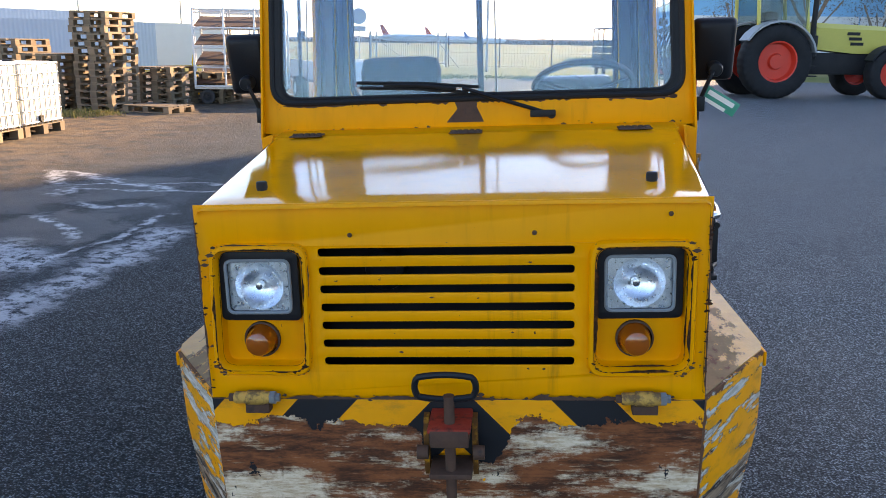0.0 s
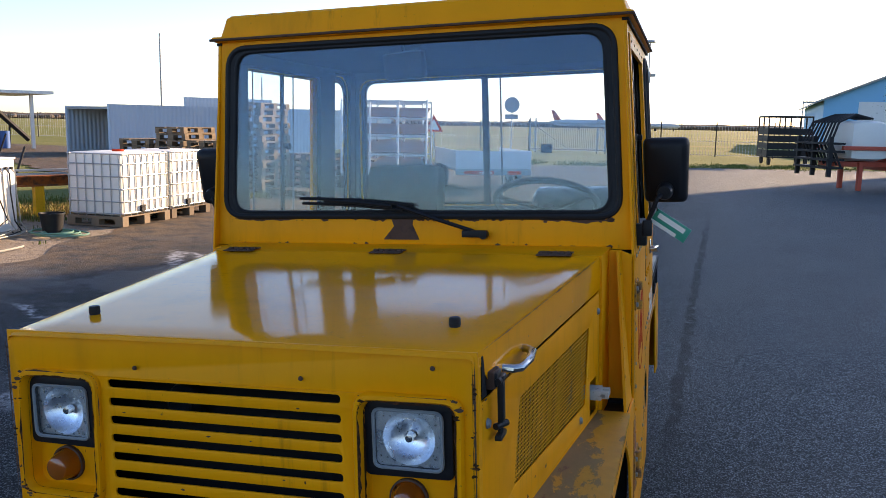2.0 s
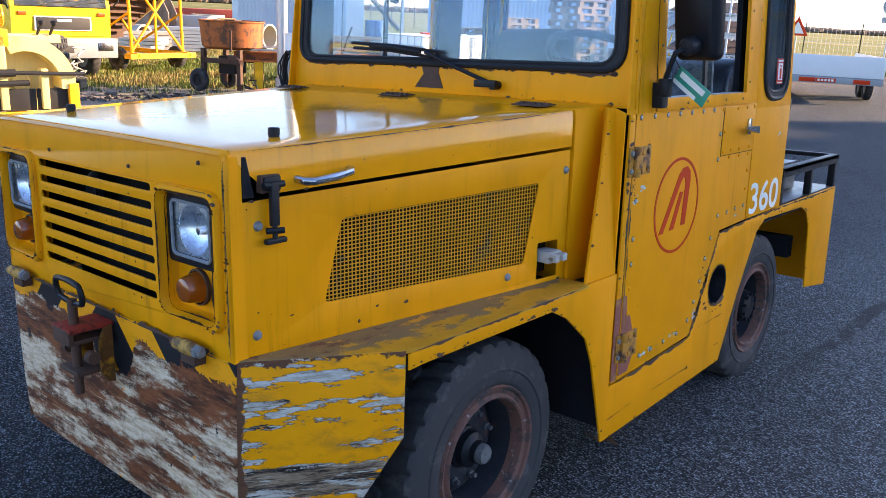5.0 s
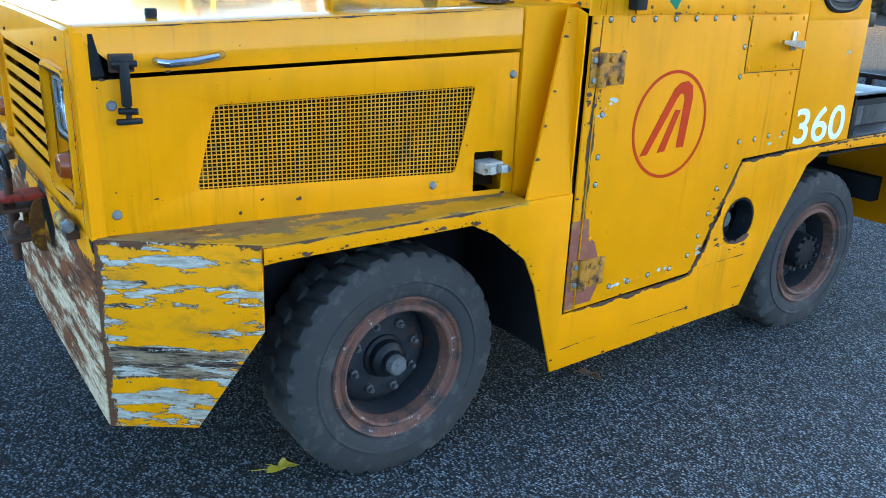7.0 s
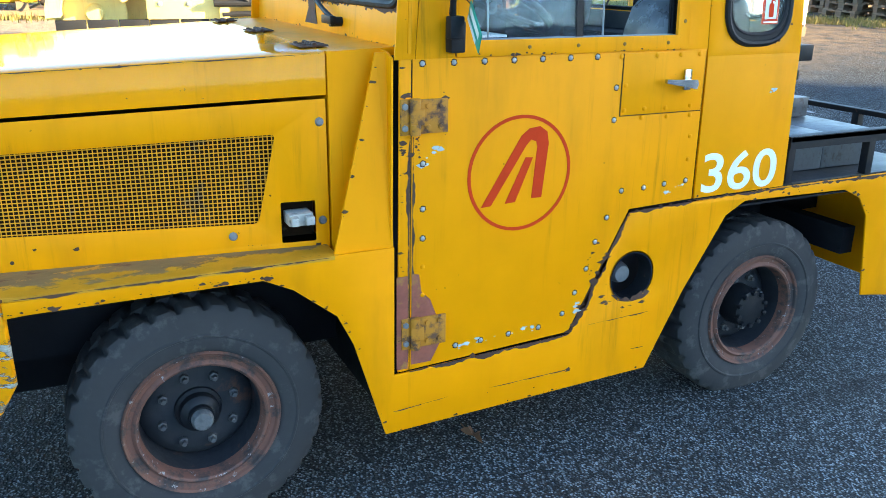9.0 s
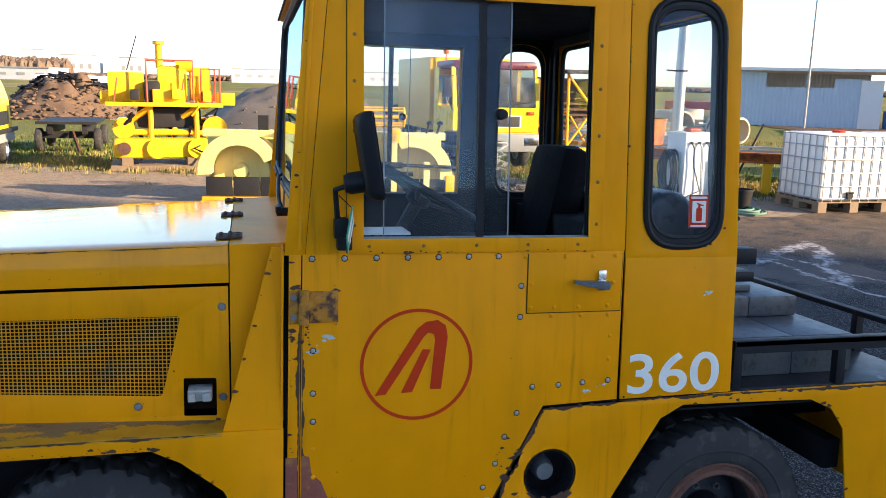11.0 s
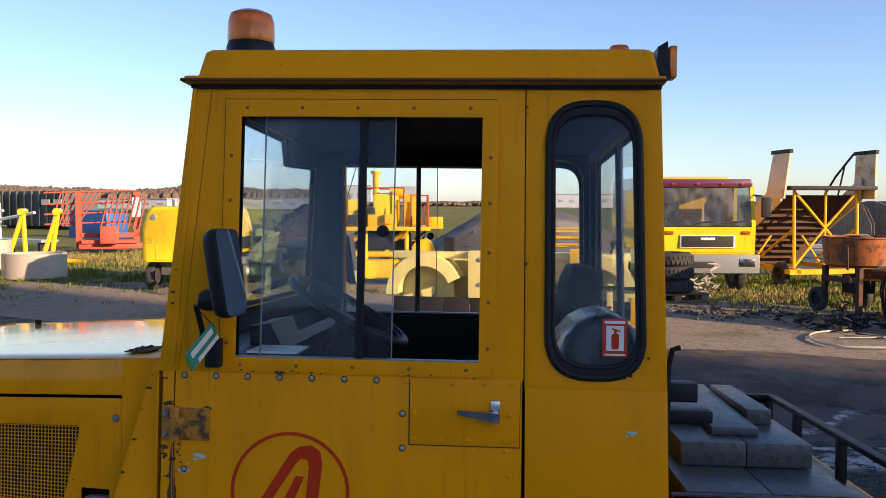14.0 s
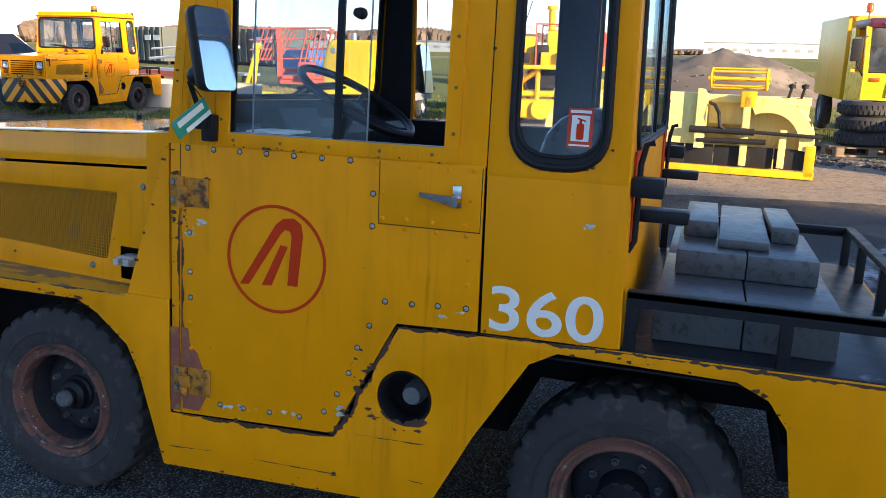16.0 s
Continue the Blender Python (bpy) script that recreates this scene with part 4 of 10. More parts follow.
# lower body side with both wheel arches
arch = [(1.219, 0.742), (1.216, 0.374), (1.782, 0.392), (1.974, 0.752), (2.206, 0.760), (2.565, 0.772), (3.335, 0.776), (3.345, 0.28), (3.045, 0.325), (3.03, 0.42), (3.0, 0.63), (2.95, 0.70), (2.87, 0.737), (2.42, 0.745), (2.345, 0.705), (2.2, 0.47), (2.075, 0.228), (1.192, 0.2), (1.106, 0.489), (1.063, 0.578), (0.952, 0.668), (0.877, 0.705), (0.354, 0.703), (0.31, 0.70), (0.31, 0.733), (1.06, 0.733), (1.06, 0.742)]
body_side = plate(arch, [circle(1.997, 0.55, 0.078)], 0.008, side_low, 0.002)
both("body_side", body_side, yellow, "yellow lower body side with wheel arches")
for s in (1, -1):
    bm = bmesh.new()
    lathe(bm, [(0.082, 0.0), (0.082, -0.06), (0.074, -0.06), (0.074, 0.004), (0.082, 0.004)], pose(s * (SIDE + 0.0), 1.997, 0.55, 0, s * 90, 0), 28)
    part("filler_sleeve", bm, black_steel, tractor)
    bm = bmesh.new()
    lathe(bm, [(0, 0.03), (0.026, 0.028), (0.032, 0.015), (0.034, 0.0), (0.034, -0.05)], pose(s * (SIDE - 0.075), 2.0, 0.54, 0, s * 90, 0), 20)
    part("filler_cap", bm, zinc, tractor, "grey filler cap deep in its hole")
    # near-black plate added to keep the filler hole dark
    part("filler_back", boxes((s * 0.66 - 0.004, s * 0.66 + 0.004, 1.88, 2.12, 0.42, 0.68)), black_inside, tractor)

# hollow behind the skirts: near-black wheel and frame boxes to block light, and axles
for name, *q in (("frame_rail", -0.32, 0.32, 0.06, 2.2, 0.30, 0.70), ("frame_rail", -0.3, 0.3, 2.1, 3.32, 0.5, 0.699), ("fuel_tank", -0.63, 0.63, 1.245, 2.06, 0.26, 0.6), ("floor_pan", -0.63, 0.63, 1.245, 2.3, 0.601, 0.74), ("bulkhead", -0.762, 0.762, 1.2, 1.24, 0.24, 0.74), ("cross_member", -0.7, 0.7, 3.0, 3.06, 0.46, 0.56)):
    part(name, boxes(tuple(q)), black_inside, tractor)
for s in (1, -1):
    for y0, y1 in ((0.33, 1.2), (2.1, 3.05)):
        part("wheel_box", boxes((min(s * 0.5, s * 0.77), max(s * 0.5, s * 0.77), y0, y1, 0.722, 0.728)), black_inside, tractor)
for yy in (0.716, 2.612):
    bm = bmesh.new()
    cyl(bm, (-0.6, yy, 0.34), (0.6, yy, 0.34), 0.05)
    part("axle", bm, black_steel, tractor)


nut_grey = surf("dusty_wheel_nut", (0.075, 0.072, 0.072), 0.7, 0.0, 0.4, 40.0, 90.0, 0.3, ((0.03, 0.022, 0.018), 0.5, 40.0))


def wheel(y, s, zc, drive):
    """A wheel of a heavy lug tyre on a deep steel rim; outer face towards s."""
    m = pose(s * 0.60, y, zc, 0, s * 90, 0)
    bm = bmesh.new()
    prof = [(0.194, 0.085), (0.199, 0.096), (0.215, 0.104), (0.243, 0.1055), (0.246, 0.109), (0.250, 0.109), (0.253, 0.1055), (0.285, 0.1015), (0.302, 0.097), (0.313, 0.0915), (0.319, 0.085), (0.323, 0.06), (0.322, 0.03), (0.322, 0.006)]
    prof += [(0.32, 0.0)] + [(r, -h) for r, h in prof[:3:-1] if r > 0.27] + [(0.21, -0.104), (0.19, -0.085)]
    n, lugs = 240, 30
    rings = []
    for r, h in prof:
        ring = []
        for i in range(n):
            a = 2 * math.pi * i / n
            on = ((i * lugs / n + (0.5 if h < 0 else 0.0) + 0.35 * abs(h) / 0.09) % 1.0) < 0.74
            rr = r + (0.004 if on else -0.007) if r > 0.315 and abs(h) > 0.003 else r + (0.001 if on else -0.002) if r > 0.3 else r
            ring.append(bm.verts.new(m @ Vector((rr * math.cos(a), rr * math.sin(a), h))))
        rings.append(ring)
    for a, b in zip(rings, rings[1:]):
        for i in range(n):
            bm.faces.new((a[i], a[(i + 1) % n], b[(i + 1) % n], b[i]))
    w = part("wheel", bm, tyre_rubber, tractor, "worn black lug tyre on a rusty steel rim", 40)
    bm = bmesh.new()
    lathe(bm, [(0.194, 0.088), (0.204, 0.099), (0.200, 0.107), (0.194, 0.104), (0.190, 0.096), (0.178, 0.093), (0.174, 0.099), (0.169, 0.103), (0.163, 0.099), (0.159, 0.085), (0.157, 0.06)], m, 48)
    part("rim_edge", bm, rim_edge, w, "rust-red rim flange")
    bm = bmesh.new()
    lathe(bm, [(0.159, 0.064), (0.155, 0.03), (0.152, -0.02), (0.147, -0.012), (0.135, -0.002), (0.118, 0.008), (0.09, 0.010), (0.07, 0.010), (0.0, 0.010)], m, 48)
    part("rim_disc", bm, rim_mat, w, "dark rusty wheel disc with nuts")
    for i in range(8):
        a = 2 * math.pi * i / 8 + 0.3
        part("wheel_nut", lathe(bmesh.new(), [(0.013, 0), (0.013, 0.014), (0.008, 0.016), (0.007, 0.028), (0, 0.028)], m @ pose(0.100 * math.cos(a), 0.100 * math.sin(a), 0.008), 6), nut_grey, w)
    bm = bmesh.new()
    if drive:
        lathe(bm, [(0.075, -0.01), (0.072, 0.06), (0.066, 0.085), (0.05, 0.09), (0.0, 0.09)], m, 28)
        for i in range(10):
            a = 2 * math.pi * i / 10
            part("hub_bolt", lathe(bmesh.new(), [(0.009, 0.05), (0.009, 0.098), (0, 0.1)], m @ pose(0.06 * math.cos(a), 0.06 * math.sin(a), 0), 6), black_steel, w)
        part("hub", bm, black_steel, w, "black bolted wheel hub")
    else:
        lathe(bm, [(0.064, 0.008), (0.062, 0.018), (0.054, 0.024), (0.052, 0.046), (0.044, 0.054), (0.034, 0.058), (0.033, 0.074), (0.0, 0.074)], m, 24)
        part("hub", bm, black_steel, w, "black greasy hub")
        bm = bmesh.new()
        lathe(bm, [(0.029, 0.07), (0.029, 0.086), (0.024, 0.094), (0.0, 0.096)], m, 20)
        part("hub_cap", bm, surf("greasy_grey_hub", (0.10, 0.10, 0.098), 0.75, 0.0, 0.6, 40.0, 80.0, 0.4, ((0.03, 0.03, 0.03), 0.4, 30.0)), w, "grey greasy hub cap")


for s, dz in ((1, 0.0), (-1, 0.062)):
    wheel(0.716, s, 0.302 + dz, False)
    wheel(2.612, s, 0.302 + dz, True)

# ---- cab ----
cab_lining = surf("dark_grey_cab_lining", (0.035, 0.037, 0.04), 0.6, 0.0, 0.3, 5.0, 120.0, 0.3)
def front_wall(u, v, n):
    return (u, 1.264 + (v - 1.22) * 0.052 - n, v)


ws_out = rounded([(-0.738, 1.345), (0.735, 1.345), (0.708, 1.968), (-0.708, 1.968)], 0.075, 7)
part("windscreen_wall", plate([(-0.785, 1.238), (0.782, 1.238), (0.748, 1.995), (-0.75, 1.995)], [ws_out], 0.012, front_wall, 0.002), yellow, tractor, "yellow windscreen surround with rusty lower edge")


part("windscreen_lining", plate([(-0.75, 1.24), (0.75, 1.24), (0.72, 1.985), (-0.72, 1.985)], [ws_out], 0.006, lambda u, v, n: front_wall(u, v, n - 0.014)), black_inside, tractor)


def seal(name, outline, to, width, shrink=0.03):
    """A black rubber profile round a window, with the window pane in it."""
    bm = bmesh.new()
    tube(bm, [to(u, v, 0.006) for u, v in outline], width, 8, True)
    cu, cv = sum(p[0] for p in outline) / len(outline), sum(p[1] for p in outline) / len(outline)
    inner = []
    for u, v in outline:
        d = Vector((cu - u, cv - v)).normalized() * shrink
        inner.append((u + d.x, v + d.y))
    tube(bm, [to(u, v, 0.004) for u, v in inner], width * 0.7, 8, True)
    n = len(outline)
    vs = [[bm.verts.new(to(*p, 0.009)) for p in q] for q in (outline, inner)]
    for i in range(n):
        bm.faces.new((vs[0][i], vs[0][(i + 1) % n], vs[1][(i + 1) % n], vs[1][i]))
    return bm, inner


bm, inner = seal("seal", ws_out, front_wall, 0.011, 0.032)
part("windscreen_seal", bm, rubber, tractor, "black rubber windscreen seal")
part("windscreen", plate(inner, (), 0.004, front_wall), glass_front, tractor, "dusty windscreen").visible_shadow = False

# rust eating out from under the seal
bm = bmesh.new()
for i in range(46):
    u = random.choice([random.uniform(-0.62, -0.5), random.uniform(0.66, 0.74), random.uniform(-0.7, 0.7), random.uniform(0.18, 0.3), random.uniform(-0.2, 0.1)])
    r = random.uniform(0.004, 0.012)
    join(bm, plate([(u + r * random.uniform(0.6, 1.6) * math.cos(a), 1.334 + 0.6 * r * random.uniform(0.5, 1.5) * math.sin(a)) for a in [2 * math.pi * k / 9 for k in range(9)]], (), 0.0012, lambda p, q, n: front_wall(p, q, n + 0.0065)))
tagged(part("rust_patch", bm, rust, tractor), kind="stuff")
bm = plate([(-0.10, 1.262), (0.035, 1.262), (0.01, 1.315), (0.012, 1.337), (-0.07, 1.337), (-0.06, 1.31)], (), 0.002, lambda p, q, n: front_wall(p, q, n + 0.0072))
part("patch_plate", bm, rust, tractor, "dark rusty wedge-shaped patch")

# wiper
bm = bmesh.new()
piv = Vector((0.275, 1.245, 1.283))
tube(bm, [piv, (0.19, 1.235, 1.312), (0.06, 1.238, 1.352), (-0.04, 1.245, 1.385)], 0.007, 8)
cyl(bm, piv + Vector((0, 0.02, 0)), piv + Vector((0, -0.02, 0)), 0.014)
box(bm, 0.2, 0.29, 1.222, 1.24, 1.276, 1.30, 0.004, pose(0, 0, 0))
wiper = part("wiper", bm, plastic, tractor, "black windscreen wiper")
bm = bmesh.new()
for d, l0, l1 in ((0.0, -0.42, 0.02), (0.018, -0.41, -0.02)):
    tube(bm, [(l0, 1.252, 1.412 - d), ((l0 + l1) / 2, 1.246, 1.405 - d), (l1, 1.25, 1.386 - d)], 0.006, 6)
tube(bm, [(-0.32, 1.25, 1.402), (-0.2, 1.238, 1.398), (-0.06, 1.24, 1.382)], 0.007, 6)
part("wiper_blade", bm, rubber, wiper)

# door on both sides
stained = bmesh.new()
stained.faces.new([stained.verts.new((r * math.cos(a), r * math.sin(a), 0.0012)) for a, r in [(2 * math.pi * q / 14, 0.0092 + 0.0014 * math.sin(2.7 * q)) for q in range(14)]])
lathe(stained, [(0.007, 0.0), (0.0062, 0.003), (0.0034, 0.0045), (0, 0.0047)], None, 8)
rivet_bare = finish("rivet", stained, surf("dull_rivet", (0.36, 0.35, 0.33), 0.5, 0.4, 0.3, 40.0, 120.0, 0.1, spec=0.4))
rivet_bare.materials.append(surf("rivet_grime", (0.05, 0.022, 0.01), 0.9, 0.0, 0.3, 60.0, 200.0, 0.1))
for p in rivet_bare.polygons:
    p.material_index = 1 if p.index < 1 else 0
rivet_painted = finish("rivet", lathe(bmesh.new(), [(0.007, 0.0), (0.0062, 0.003), (0.0034, 0.0045), (0, 0.0047)], None, 8), yellow)
screw_mesh = finish("screw", lathe(bmesh.new(), [(0.0055, 0.0), (0.004, 0.003), (0, 0.0035)], None, 8), surf("dull_brass_screw", (0.26, 0.12, 0.02), 0.6, 0.0, 0.3, 40.0, 90.0, 0.1))


gap_line = surf("dark_joint_gap", (0.055, 0.024, 0.008), 0.9, 0.0, 0.5, 12.0, 90.0, 0.1)


def rust_line(pts, to, n, size, seed):
    """Ragged rust spots strewn along a seam, each a thin flake."""
    rnd = random.Random(seed)
    bm = bmesh.new()
    for _ in range(n):
        k = rnd.randrange(len(pts) - 1)
        t = rnd.random()
        u, v = pts[k][0] + (pts[k + 1][0] - pts[k][0]) * t, pts[k][1] + (pts[k + 1][1] - pts[k][1]) * t
        r = size * (0.25 + 1.5 * rnd.random() ** 3)
        u, v = u + rnd.gauss(0, size * 0.4), v + rnd.gauss(0, size * 0.4)
        a0 = rnd.uniform(0, 6.28)
        bm.faces.new([bm.verts.new(to(u + r * rnd.uniform(0.4, 1.5) * math.cos(a0 + a), v + 0.6 * r * rnd.uniform(0.4, 1.3) * math.sin(a0 + a), rnd.uniform(0, 0.0004))) for a in [2 * math.pi * q / 8 for q in range(8)]])
    return bm


win = [(1.43, 1.258), (2.087, 1.258), (2.087, 1.911), (1.43, 1.911)]
door_up = plate([(1.283, 1.222), (2.197, 1.222), (2.191, 1.984), (1.352, 1.984)], [win], 0.01, side_up, 0.002)
door_low = plate([(1.264, 0.386), (1.774, 0.408), (1.964, 0.768), (2.196, 0.776), (2.194, 1.2195), (1.275, 1.2195)], (), 0.01, side_low, 0.002)
trim = plate([(1.392, 1.224), (2.123, 1.224), (2.123, 1.951), (1.392, 1.951)], [[(1.434, 1.262), (2.083, 1.262), (2.083, 1.907), (1.434, 1.907)]], 0.005, lambda u, v, n: side_up(u, v, n + 0.0075), 0.001)
hinge_post = plate([(1.230, 0.384), (1.258, 0.385), (1.268, 1.2195), (1.240, 1.2195)], (), 0.008, side_low, 0.002)
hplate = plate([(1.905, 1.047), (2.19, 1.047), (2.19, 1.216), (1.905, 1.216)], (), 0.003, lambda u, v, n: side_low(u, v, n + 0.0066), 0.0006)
doors = both("door", door_low, yellow, "yellow sheet door with rivets and a sliding window")
for k, s in ((0, 1), (1, -1)):
    d = doors[k]

    def add(name, bm, material, label="", copyit=True):
        t = mirrored(bm) if s < 0 else bm.copy()
        return part(name, t, material, d, label)

    add("door_upper", door_up, yellow)
    add("window_trim", trim, yellow, "screwed yellow window frame")
    # black strips in the door gaps, their shade put in as colour
    for q in ([(1.273, 1.2225), (1.288, 1.2225), (1.357, 1.98), (1.342, 1.98)], [(2.192, 1.2225), (2.209, 1.2225), (2.203, 1.98), (2.186, 1.98)]):
        add("door_gap", plate(q, (), 0.004, lambda u, v, n: side_up(u, v, n - 0.0005)), black_inside)
    add("door_inner_lining", plate([(1.30, 1.222), (2.197, 1.222), (2.191, 1.984), (1.355, 1.984)], [win], 0.006, lambda u, v, n: side_up(u, v, n - 0.036)), black_inside)
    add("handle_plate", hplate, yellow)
    # dark strips paint the shadow gap, with its dirt, round handle plate and window
    add("joint_dirt", plate([(1.9015, 1.0435), (2.1925, 1.0435), (2.1925, 1.2165), (1.9015, 1.2165)], [[(1.907, 1.049), (2.188, 1.049), (2.188, 1.214), (1.907, 1.214)]], 0.002, lambda u, v, n: side_low(u, v, n + 0.0056)), gap_line)
    add("joint_dirt", plate([(1.3885, 1.2255), (1.3935, 1.2255), (1.3935, 1.9545), (1.3885, 1.9545)], (), 0.002, lambda u, v, n: side_up(u, v, n + 0.0056)), gap_line)
    add("joint_dirt", plate([(1.3936, 1.950), (2.1215, 1.950), (2.1215, 1.9545), (1.3936, 1.9545)], (), 0.002, lambda u, v, n: side_up(u, v, n + 0.0056)), gap_line)
    add("hinge_post", hinge_post, yellow)
    # black strip painting the shade of the hinge-side gap
    add("door_gap", plate([(1.254, 0.386), (1.270, 0.386), (1.281, 1.2195), (1.262, 1.2195)], (), 0.004, lambda u, v, n: side_low(u, v, n + 0.0005)), black_inside)
    # sliding panes and their rails
    pane1 = plate([(1.44, 1.262), (1.772, 1.262), (1.772, 1.908), (1.44, 1.908)], (), 0.004, lambda u, v, n: side_up(u, v, n - 0.012))
    pane2 = plate([(1.494, 1.262), (1.85, 1.262), (1.85, 1.908), (1.494, 1.908)], (), 0.004, lambda u, v, n: side_up(u, v, n - 0.022))
    add("sliding_pane", pane1, glass_side, "sliding side window pane").visible_shadow = False
    add("sliding_pane", pane2, glass_side).visible_shadow = False
    bm = bmesh.new()
    add("pane_stile", plate([(1.754, 1.262), (1.774, 1.262), (1.774, 1.908), (1.754, 1.908)], (), 0.010, lambda u, v, n: side_up(u, v, n - 0.012)), plastic, "dark upright edge of the sliding pane")
    for eu in (1.494, 1.849):
        add("glass_edge", plate([(eu - 0.0015, 1.262), (eu + 0.0015, 1.262), (eu + 0.0015, 1.908), (eu - 0.0015, 1.908)], (), 0.005, lambda u, v, n: side_up(u, v, n - 0.022)), grey_plastic)
    join(bm, plate([(1.43, 1.256), (2.087, 1.256), (2.087, 1.264), (1.43, 1.264)], (), 0.03, lambda u, v, n: side_up(u, v, n - 0.017)))
    add("window_rail", bm, grey_plastic)
    bm = bmesh.new()
    lathe(bm, [(0.016, 0), (0.016, 0.012), (0.011, 0.016), (0.011, 0.03), (0.013, 0.032), (0, 0.034)], pose(side_up(0, 1.60, 0)[0] - 0.02, 1.82, 1.603, 0, 90, 0), 16)
    add("pane_knob", bm, plastic)
    # handle
    bm = bmesh.new()
    hx = SIDE + 0.008
    box(bm, hx, hx + 0.010, 2.114, 2.140, 1.108, 1.168, 0.006)
    cyl(bm, (hx, 2.127, 1.128), (hx + 0.04, 2.127, 1.128), 0.013)
    hull(bm, [(hx + 0.028 + a, 2.135, 1.128 + b) for a in (0, 0.014) for b in (-0.013, 0.013)] + [(hx + 0.026 + a, 2.03, 1.139 + b) for a in (0, 0.01) for b in (-0.005, 0.006)])
    add("door_handle", bm, chrome, "chromed lever handle")
    # strap hinges
    for hz in (1.081, 0.494):
        bm = bmesh.new()
        box(bm, SIDE + 0.004, SIDE + 0.011, 1.29, 1.368, hz - 0.043, hz + 0.043, 0.002)
        box(bm, SIDE + 0.004, SIDE + 0.010, 1.238, 1.262, hz - 0.045, hz + 0.045, 0.002)
        cyl(bm, (SIDE + 0.014, 1.275, hz - 0.045), (SIDE + 0.014, 1.275, hz - 0.018), 0.014, n=12)
        cyl(bm, (SIDE + 0.014, 1.275, hz + 0.02), (SIDE + 0.014, 1.275, hz + 0.046), 0.014, n=12)
        box(bm, SIDE + 0.005, SIDE + 0.02, 1.262, 1.30, hz - 0.02, hz + 0.02, 0.004)
        for yy in (1.249, 1.312, 1.348):
            for zz in (-0.027, 0.027):
                add("hinge_bolt", lathe(bmesh.new(), [(0.009, 0.0), (0.008, 0.006), (0, 0.007)], pose(SIDE + 0.010, yy, hz + zz, 0, 90, 0), 6), zinc if yy < 1.26 else hinge_rust)
        add("door_hinge", bm, hinge_rust, "rusty strap hinge with remains of yellow paint")
    bm = bmesh.new()
    join(bm, plate([(1.266, 0.40), (1.325, 0.40), (1.352, 0.45), (1.343, 0.53), (1.322, 0.585), (1.296, 0.61), (1.290, 0.66), (1.269, 0.665)], (), 0.001, lambda u, v, n: side_low(u, v, n + 0.0056)))
    join(bm, plate([(1.224, 0.39), (1.256, 0.39), (1.258, 0.66), (1.226, 0.66)], (), 0.001, lambda u, v, n: side_low(u, v, n + 0.0046)))
    add("faded_patch", bm, surf("red_primer_patch", (0.26, 0.075, 0.045), 0.7, 0.0, 0.4, 20.0, 90.0, 0.2, ((0.35, 0.17, 0.03), 0.5, 18.0)))
    # rivets and screws
    rv = [(1.298 + 0.0862 * i, 1.211, 1) for i in range(7)] + [(y, 1.209, 0) for y in (1.895, 2.015, 2.099, 2.168)]
    rv += [(1.885, 1.125, 1), (1.885, 1.035, 1), (1.915, 1.06, 0), (1.985, 1.062, 0), (2.06, 1.06, 0), (2.15, 1.062, 0), (1.98, 1.036, 0), (2.07, 1.034, 0), (2.155, 1.034, 0), (1.915, 1.13, 0), (2.165, 1.13, 0)]
    rv += [(2.165, 0.97, 0), (2.165, 0.90, 0), (2.165, 0.835, 1), (2.085, 0.832, 1), (2.01, 0.828, 1), (1.93, 0.826, 1), (1.885, 0.75, 1), (1.85, 0.68, 1), (1.825, 0.6, 1), (1.79, 0.53, 1), (1.75, 0.47, 1)]
    rv += [(1.30, 0.96, 1), (1.30, 0.84, 1), (1.30, 0.76, 1), (1.30, 0.68, 0), (1.30, 0.6, 0), (1.40, 0.433, 1), (1.48, 0.434, 1), (1.57, 0.437, 1), (1.67, 0.44, 1)]
    screws = [(side_up(0, z, 0.010)[0], y, z, 2) for y in (1.45, 1.6, 1.75, 1.9, 2.05) for z in (1.243, 1.93)]
    screws += [(side_up(0, z, 0.010)[0], y, z, 2) for z in (1.3, 1.42, 1.55, 1.68, 1.8) for y in (1.41, 2.105)]
    for x, y, z, w in [(SIDE + 0.005 + (0.003 if y > 1.905 and z > 1.04 else 0), y, z, w) for y, z, w in rv] + screws:
        ob = part("rivet" if w < 2 else "screw", (rivet_bare if w == 1 else rivet_painted) if w < 2 else screw_mesh, None, d)
        ob.matrix_basis = pose(s * x, y, z, 0, s * 90, 0)
    if s > 0:
        # emblem: a ring and an arrow-like sign, painted
        red_to = lambda u, v, n: side_low(u, v, n + 0.0058)
        cy, cz, r = 1.588, 0.908, 0.160
        em = plate(circle(cy, cz, r, 56), [circle(cy, cz, r - 0.0095, 56)], 0.0012, red_to)
        part("emblem_ring", em, red_paint, d, "painted red emblem ring")
        arm = [(1.470, 0.824), (1.500, 0.826), (1.604, 0.985), (1.618, 0.999), (1.634, 0.994), (1.638, 0.978), (1.626, 0.836), (1.658, 0.835), (1.674, 0.985), (1.668, 1.018), (1.645, 1.034), (1.612, 1.03), (1.588, 1.012)]
        em = plate(arm, (), 0.0012, red_to)
        join(em, plate([(1.543, 0.828), (1.575, 0.830), (1.626, 0.95), (1.603, 0.952)], (), 0.0012, red_to))
        part("emblem", em, red_paint, d, "painted red slanted emblem")
for b in (door_up, trim, hplate, hinge_post):
    b.free()

